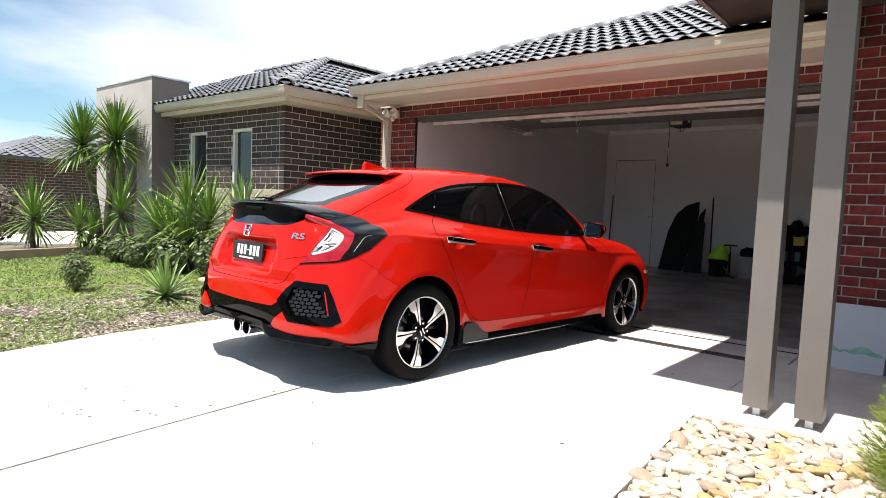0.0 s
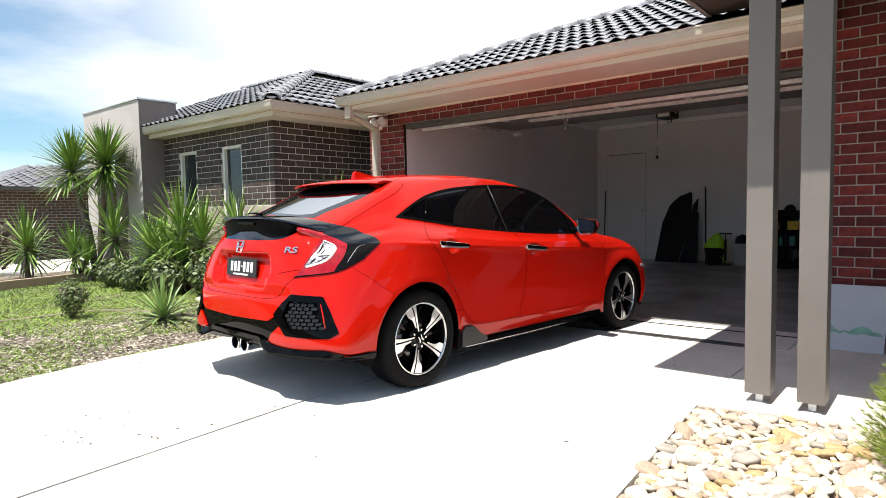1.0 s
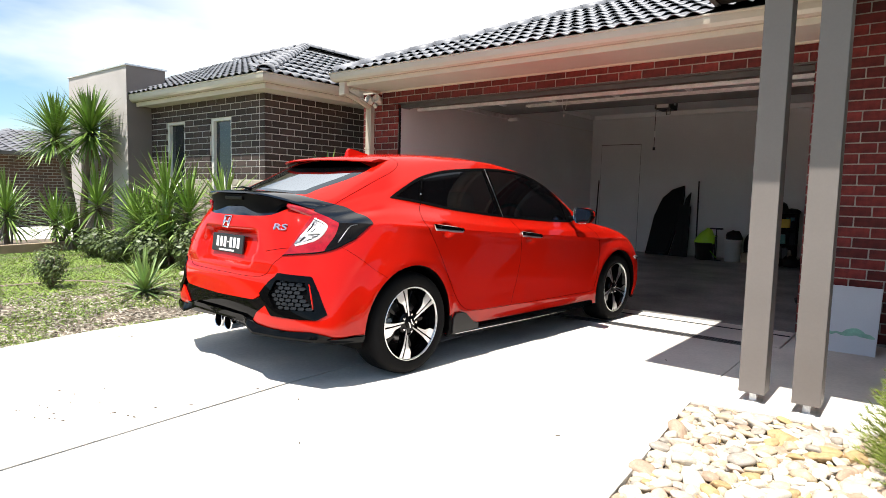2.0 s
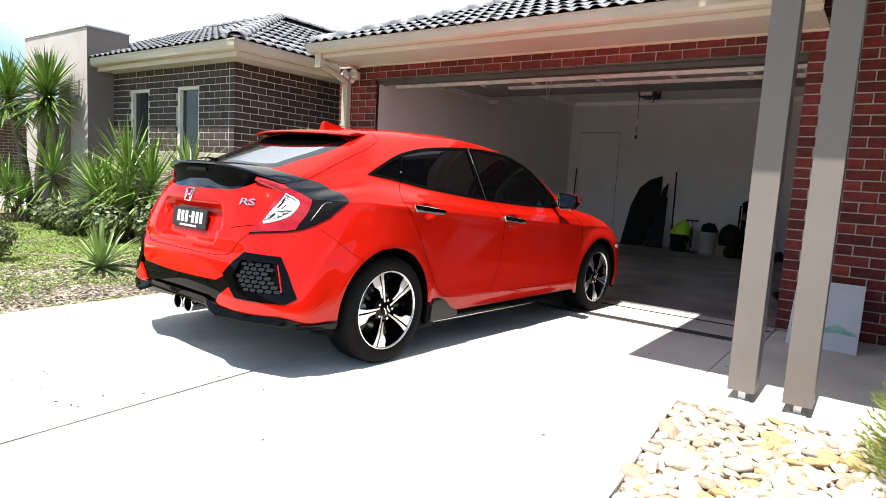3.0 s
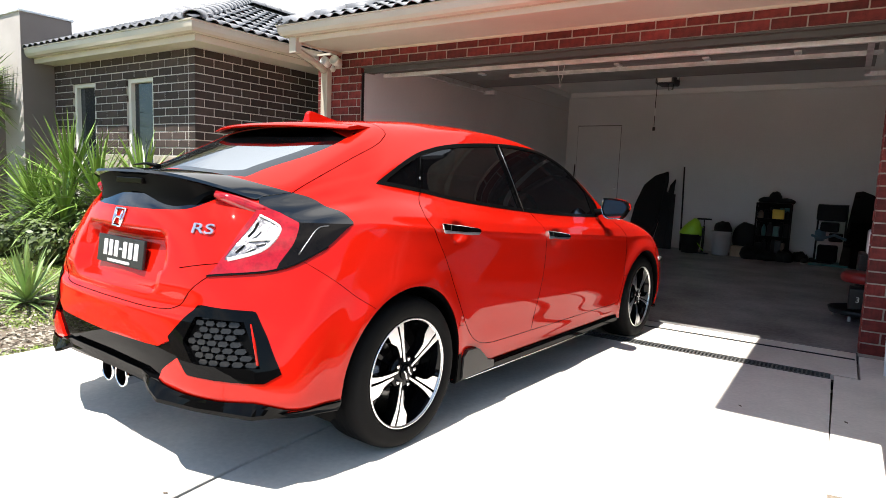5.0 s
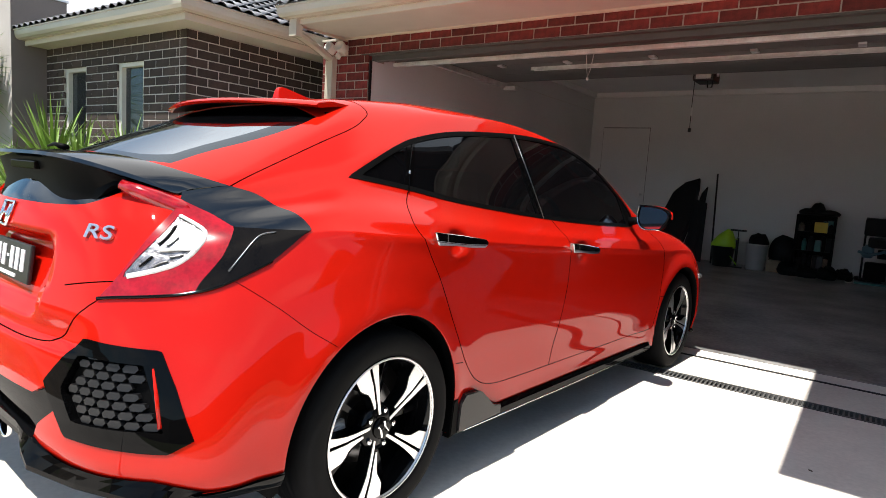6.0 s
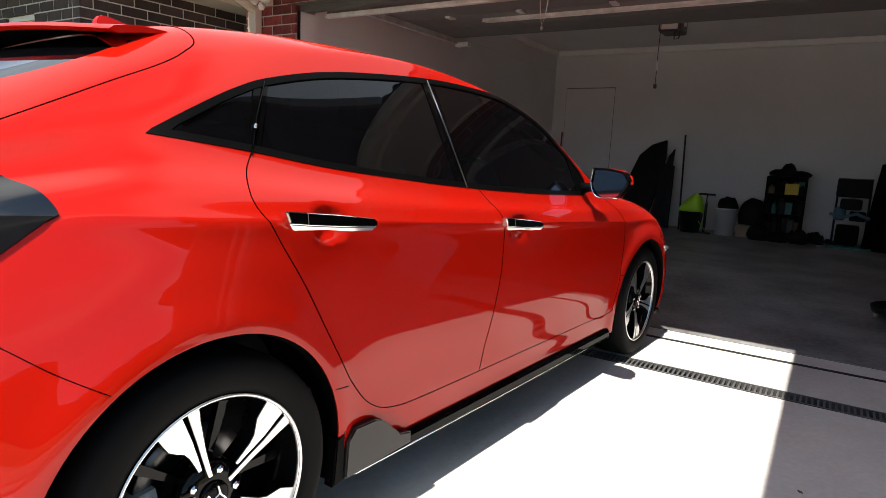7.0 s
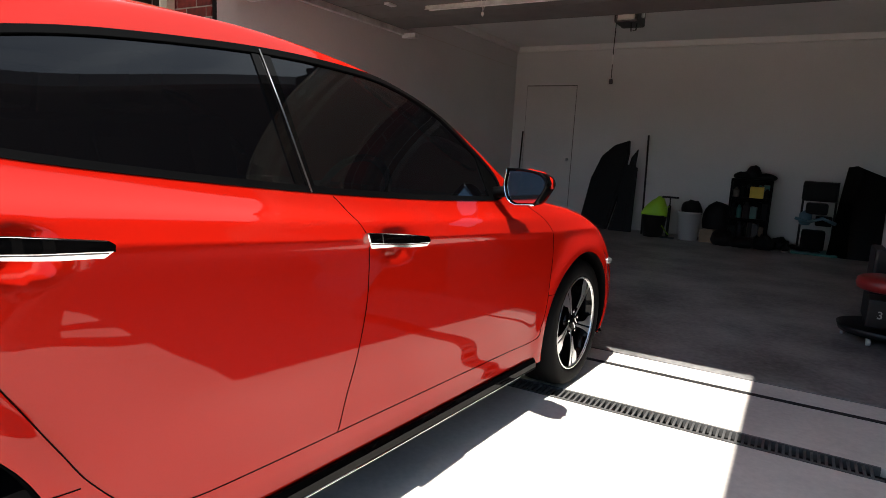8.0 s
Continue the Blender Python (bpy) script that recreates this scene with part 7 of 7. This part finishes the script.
rack = thing("storage_rack", (1.40, 8.66, fz(8.66)), "black metal rack crowded with garage clutter", "shelf rack")
for x in (-.29, .29):
    for y in (-.16, .16):
        part("upright", box(x - .016, x + .016, y - .016, y + .016, 0, 1.02), TRIM_BLACK, rack)
for z in (.10, .40, .72, 1.0):
    part("shelf", box(-.30, .30, -.175, .175, z, z + .024, .003), TRIM_BLACK, rack)
part("back_sheet", box(-.285, .285, .150, .158, .12, 1.0), TRIM_BLACK, rack)
r_k = random.Random(77)
KINDS = (TRIM_BLACK, BLACK_CLOTH, TRIM_BLACK, CABIN, BLACK_CLOTH, DARK_STEEL, TEAL, BARK)
for z, room in ((.124, .25), (.424, .27), (.744, .23)):
    for y in (8.56, 8.70):
        x = -.27
        while x < .22:
            w, h = r_k.uniform(.06, .13), room * r_k.uniform(.5, .95)
            if r_k.random() < .5:
                bm = box(-w / 2, w / 2, -.055, .055, 0, h, .01)
            else:
                bm = lathe([(w * .45, 0), (w * .45, h * .75), (w * .2, h * .9), (w * .2, h), (.001, h)], "z", 16)
            item = thing("container", (1.40 + x + w / 2, y, fz(8.66) + z), "dark bottle or box on the rack", "container", "rack clutter")
            part("shell", bm, KINDS[r_k.randrange(len(KINDS))], item, "", False)
            x += w + .006
item = thing("yellow_box", (1.49, 8.52, fz(8.66) + .742), "yellow cardboard box on the rack", "box")
part("shell", box(-.10, .10, -.05, .05, 0, .17, .003), YELLOW, item)
for dx, dz, sx, sz in ((-.12, .0, .18, .07), (.16, .0, .2, .06), (.0, .0, .12, .13)):
    heap = thing("black_helmet" if sz > .1 else "folded_cloth", (1.40 + dx, 8.66, fz(8.66) + 1.022 + dz), "black bag on top of the rack", "bag", "rack top clutter")
    bm = bmesh.new()
    bmesh.ops.create_icosphere(bm, subdivisions=3, radius=1)
    for v in bm.verts:
        v.co = Vector((v.co.x * sx, v.co.y * .13, max(0, v.co.z * sz * (1 + .3 * noise.noise(v.co * 3)) + sz * .6)))
    part("shell", bm, BLACK_CLOTH, heap, "", True)
# the rack and what stands on it, at its true size
shrink = Matrix.Translation((1.375, 8.7, fz(8.66))) @ Matrix.Diagonal((.80, .85, .86, 1)) @ Matrix.Translation((-1.40, -8.7, -fz(8.66)))
for ob in [o for o in scene.objects if o.parent is None and o.name.split(".")[0] in ("storage_rack", "container", "yellow_box", "black_helmet", "folded_cloth")]:
    ob.matrix_world = shrink @ ob.matrix_basis
for x, y, sx, sz in ((1.12, 8.36, .15, .22), (1.35, 8.36, .17, .16), (1.60, 8.38, .14, .20), (1.78, 8.62, .12, .16)):
    heap = thing("black_bag", (x, y, fz(y)), "slumped black bag on the floor by the rack", "bag", "bags by the rack")
    bm = bmesh.new()
    bmesh.ops.create_icosphere(bm, subdivisions=3, radius=1)
    for v in bm.verts:
        v.co = Vector((v.co.x * sx, v.co.y * .12, max(0, (v.co.z + .7) * sz * .5 * (1 + .6 * noise.noise(v.co * 2.6 + Vector((x * 9, 0, 0)))))))
    part("cloth", bm, BLACK_CLOTH, heap, "", True)
for x, y in ((1.86, 8.42), (1.98, 8.55), (2.12, 8.5)):
    shoe = thing("shoe", (x, y, fz(y)), "dark shoe lying on the floor", "shoe", "shoes by the rack")
    bm = bmesh.new()
    bmesh.ops.create_icosphere(bm, subdivisions=3, radius=1)
    for v in bm.verts:
        t = (v.co.y + 1) / 2
        v.co = Vector((v.co.x * .045, v.co.y * .14, max(.015, (v.co.z * .5 + .5) * (.10 - .05 * t))))
    part("upper", moved(bm, Matrix.Rotation(x * 5, 4, "Z")), BLACK_CLOTH, shoe, "", True)
    part("sole", moved(prism([(.04 * math.cos(a), .14 * math.sin(a)) for a in [2 * math.pi * k / 14 for k in range(14)]], .018), Matrix.Rotation(x * 5, 4, "Z")), CURTAIN, shoe)

trolley = thing("parts_trolley", (2.16, 8.50, fz(8.50)), "folding trolley loaded with black and blue gear", "trolley")
part("frame", tube([(-.18, 0, .03), (-.18, .12, .9), (.18, .12, .9), (.18, 0, .03)], .014, 8), DARK_STEEL, trolley, "", True)
part("load", box(-.20, .18, -.08, .12, .66, .90, .03), BLACK_CLOTH, trolley)
part("load", box(-.14, .10, -.12, .08, .50, .64, .03), BLACK_CLOTH, trolley)
part("load", lathe([(.05, .36), (.075, .40), (.07, .50), (.02, .54), (.001, .54)], "z", 18, Matrix.Translation((-.13, -.06, 0))), BLUE, trolley, "pale blue tub", True)
part("load", box(-.02, .16, -.10, .08, .36, .48, .02), TRIM_BLACK, trolley)
part("load", tube([(-.24, -.10, .44), (-.10, -.14, .40), (.05, -.13, .46), (.20, -.10, .40)], .020, 8), BLUE, trolley, "pale blue hose", True)
part("load", box(-.15, .11, -.09, .09, .05, .30, .03), TRIM_BLACK, trolley)
part("tray", box(-.24, .26, -.2, .2, .0, .03, .008), TEAL, trolley)
panel = thing("leaning_bonnet", (2.60, 8.35, fz(8.35)), "large glossy black car bonnet leaning on the wall", "bonnet")
part("sheet", moved(prism([(-.30, 0), (.24, 0), (.24, 1.00), (-.10, 1.14), (-.19, 1.12), (-.22, .85)], .03, .006), Matrix.Rotation(radians(78), 4, "X")), GLOSS_BLACK, panel)

# rolling mechanic's seat near the door
stool = thing("mechanic_stool", (2.53, 4.45, fz(4.45)), "rolling mechanic's stool with a red padded seat", "stool")
part("seat", lathe([(.001, .43), (.17, .43), (.195, .41), (.20, .38), (.19, .35), (.17, .34), (.001, .34)], "z", 32), RED_VINYL, stool, "red padded seat", True)
part("column", lathe([(.03, .08), (.03, .25), (.022, .25), (.022, .34)], "z", 16), DARK_STEEL, stool, "", True)
part("tool_box", box(-.12, .12, -.12, .12, .10, .29, .01), DARK_STEEL, stool)
part("tray", lathe([(.001, .06), (.25, .06), (.27, .10), (.275, .10), (.26, .055), (.001, .045)], "z", 32), DARK_STEEL, stool, "", True)
letters("3", .07, CURTAIN, "number_mark", stool, Matrix.Translation((-.05, -.124, .19)) @ Euler((radians(90), 0, 0)).to_matrix().to_4x4(), .001)
for k in range(5):
    a = 2 * math.pi * k / 5 + .5
    c = part("castor", lathe([(.012, -.012), (.028, -.012), (.03, 0), (.028, .012), (.012, .012)], "x", 18, Matrix.Translation((.23 * math.cos(a), .23 * math.sin(a), .03))), CURTAIN, stool, "", True)
machine = thing("small_machine", (2.64, 5.1, fz(5.1)), "black and steel machine standing behind the stool", "machine")
part("base", box(-.18, .18, -.2, .2, 0, .55, .02), DARK_STEEL, machine)
part("top", box(-.12, .16, -.14, .14, .55, .78, .02), STEEL, machine)
part("guard", lathe([(.06, -.02), (.06, .02), (.045, .02), (.045, -.02)], "y", 20, Matrix.Translation((-.05, -.15, .68)), True), STEEL, machine)

# ---------------------------------------------------------------- pebbles
def stone_points(r, dirs):
    """A river stone: a ball cut by a few random planes, with the edges rounded over."""
    planes = []
    for _ in range(9):
        planes.append((np.array(Vector((r.gauss(0, 1), r.gauss(0, 1), r.gauss(0, 1))).normalized()), r.uniform(.62, 1.0)))
    k = np.sum([np.maximum(0, dirs @ n / d) ** 20 for n, d in planes], axis=0) + .88 ** 20
    return dirs / (k ** (1 / 20))[:, None]


def ball(level):
    bm = bmesh.new()
    bmesh.ops.create_icosphere(bm, subdivisions=level, radius=1)
    dirs, faces = np.array([v.co[:] for v in bm.verts]), [tuple(v.index for v in f.verts) for f in bm.faces]
    bm.free()
    return dirs, faces


BALL_2, BALL_1 = ball(3), ball(2)
PEBBLES = [mesh_of("pebble", stone_points(random.Random(300 + k), BALL_2[0]), BALL_2[1], STONE) for k in range(14)]
gravel = tagged(part("gravel_bed", box(2.36, 4.6, -4.2, .62, -.14, -.021), GRIT), "bed of cream and tan river stones beside the drive", "pebble bed", "", "structure")
r_p, placed = random.Random(51), []


def edge_x(y):
    return float(np.interp(y, [-4, -.9, .4], [2.69, 2.475, 2.375]))


def free_spot(x, y, s):
    return all((x - a) ** 2 + (y - b) ** 2 > (.80 * (s + c)) ** 2 for a, b, c in placed)


def in_bed(x, y, s):
    return x > edge_x(y) + s * .6 and y < .36 + .16 * (x - 2.36) - s * .8


for rmin, rmax, tries in ((.042, .054, 40), (.030, .042, 1800), (.020, .029, 8000)):
    for _ in range(tries):
        if len(placed) >= 300:
            break
        s = r_p.uniform(rmin, rmax)
        y = r_p.uniform(-1.15, .45)
        x = r_p.uniform(2.4, 3.3)
        if not in_bed(x, y, s) or not free_spot(x, y, s) or (rmin > .06 and len(placed) >= 9):
            continue
        placed.append((x, y, s))
        ob = attach("pebble", PEBBLES[r_p.randrange(14)], gravel)
        tall = r_p.uniform(.40, .66)
        ob.matrix_local = Matrix.LocRotScale((x, y, -.010 + s * tall * .35 + r_p.uniform(0, .010)), Euler((r_p.uniform(-.35, .35), r_p.uniform(-.35, .35), r_p.uniform(0, 6.3))), (s * r_p.uniform(1.1, 1.4), s * r_p.uniform(.8, 1.0), s * tall))
vv, ff = [], []
for _ in range(15000):
    s = r_p.uniform(.012, .034)
    x, y = r_p.uniform(2.42, 4.5), r_p.uniform(-4.1, .55)
    near = -1.25 < y and x < 3.42
    if not in_bed(x, y, s) or (near and s > .026):
        continue
    rot = np.array(Euler((r_p.uniform(-.5, .5), r_p.uniform(-.5, .5), r_p.uniform(0, 6.3))).to_matrix())
    pts = (stone_points(r_p, BALL_1[0]) * (s * 1.25, s * .95, s * .7)) @ rot.T + (x, y, -.017 + s * r_p.uniform(.2, .6))
    b = len(vv)
    vv += pts.tolist()
    ff += [tuple(b + w for w in f) for f in BALL_1[1]]
rest = attach("pebble_fill", mesh_of("pebble_fill", vv, ff, STONE_MIX), gravel)
rest["kind"] = "stuff"

# small dark leaves blown on the drive, some standing in for dirt smudges
r_d = random.Random(61)
SPOTS = ((.786, -1.053), (1.252, -1.414), (-1.255, -1.08), (-1.20, -1.015), (.379, -1.618), (.478, -1.092), (.438, -1.749), (.40, -1.76), (.316, -1.787), (.472, -1.48), (2.05, -.55), (1.95, 1.25), (2.42, 1.35))
SPECKS = tuple((r_d.uniform(-.35, .40), r_d.uniform(-2.15, -1.65)) for _ in range(16))
for x, y in SPOTS + SPECKS:
    leaf = thing("fallen_leaf", (x, y, drive_z(y) + .002), "small brown speck of leaf and dirt on the concrete", "leaf", "leaves on the drive")
    s = r_d.uniform(.008, .014) if (x, y) in SPOTS else r_d.uniform(.004, .008)
    part("blade", moved(prism([(s, 0), (.2 * s, .5 * s), (-s, .1 * s), (-.1 * s, -.45 * s)], .003), Matrix.Rotation(r_d.uniform(0, 6), 4, "Z")), BARK, leaf)

# ---------------------------------------------------------------- bricks and tiles, last
lay_bricks(wall_garage, (-2.94, G_Y, 0), (1, 0, 0), 0.65, BASE + 15 * COURSE, EAVE, red)
lay_bricks(wall_garage, (O_L, G_Y, 0), (1, 0, 0), O_R - O_L, B_LOW, B_LOW + 2 * COURSE, red, offset=.29)
lay_bricks(wall_garage, (O_R, G_Y, 0), (1, 0, 0), .78, BASE, 2.90, red)
lay_bricks(wall_garage, (O_R, G_Y + .23, 0), (0, -1, 0), .22, BASE, O_TOP + .1, red)
lay_bricks(wall_house, (-6.5, H_Y, 0), (1, 0, 0), 6.5 + H_X - .115, BASE + .06, H_TOP, brown, hole=[(a + 6.5, b + 6.5, .5, 2.115) for a, b, _, _ in WINS])
lay_bricks(wall_side, (H_X, H_Y - .0055, 0), (0, 1, 0), 2.2, BASE + .06, H_TOP, brown, offset=.5)
lay_tiles(roof_garage, (GE_X, GE_Y, GE_Z), (E_END, GE_Y, GE_Z), (0, 1, 0), lambda x, y: x > GE_X + (y - GE_Y) - .1 and not (x > 1.75 and y < 2.42), 11)
lay_caps(roof_garage, (GE_X + .05, GE_Y + .05, GE_Z + .02), (GE_X + RG, GE_Y + RG, GE_Z + RG * PITCH + .0))
lay_caps(roof_garage, (GE_X + RG, GE_Y + RG, GE_Z + RG * PITCH - .01), (E_END, GE_Y + RG, GE_Z + RG * PITCH - .01))
lay_tiles(roof_house, (-8.54, HE_Y, HE_Z), (HE_X, HE_Y, HE_Z), (0, 1, 0), lambda x, y: x < HE_X - (y - HE_Y) + .1 and y < AY and (x > -6.42 or y > 2.2), 10)
lay_tiles(roof_house, (HE_X, HE_Y, HE_Z), (HE_X, 8.0, HE_Z), (-1, 0, 0), lambda x, y: x > AX and y > HE_Y + (HE_X - x) - .1, 9)
lay_caps(roof_house, (HE_X - .05, HE_Y + .05, HE_Z + .025), (AX, AY, AZ + .01))
lay_caps(roof_house, (-8.5, AY, AZ + .0), (AX, AY, AZ + .0))
lay_caps(roof_house, (AX, AY, AZ + .0), (AX, 9.0, AZ + .0))
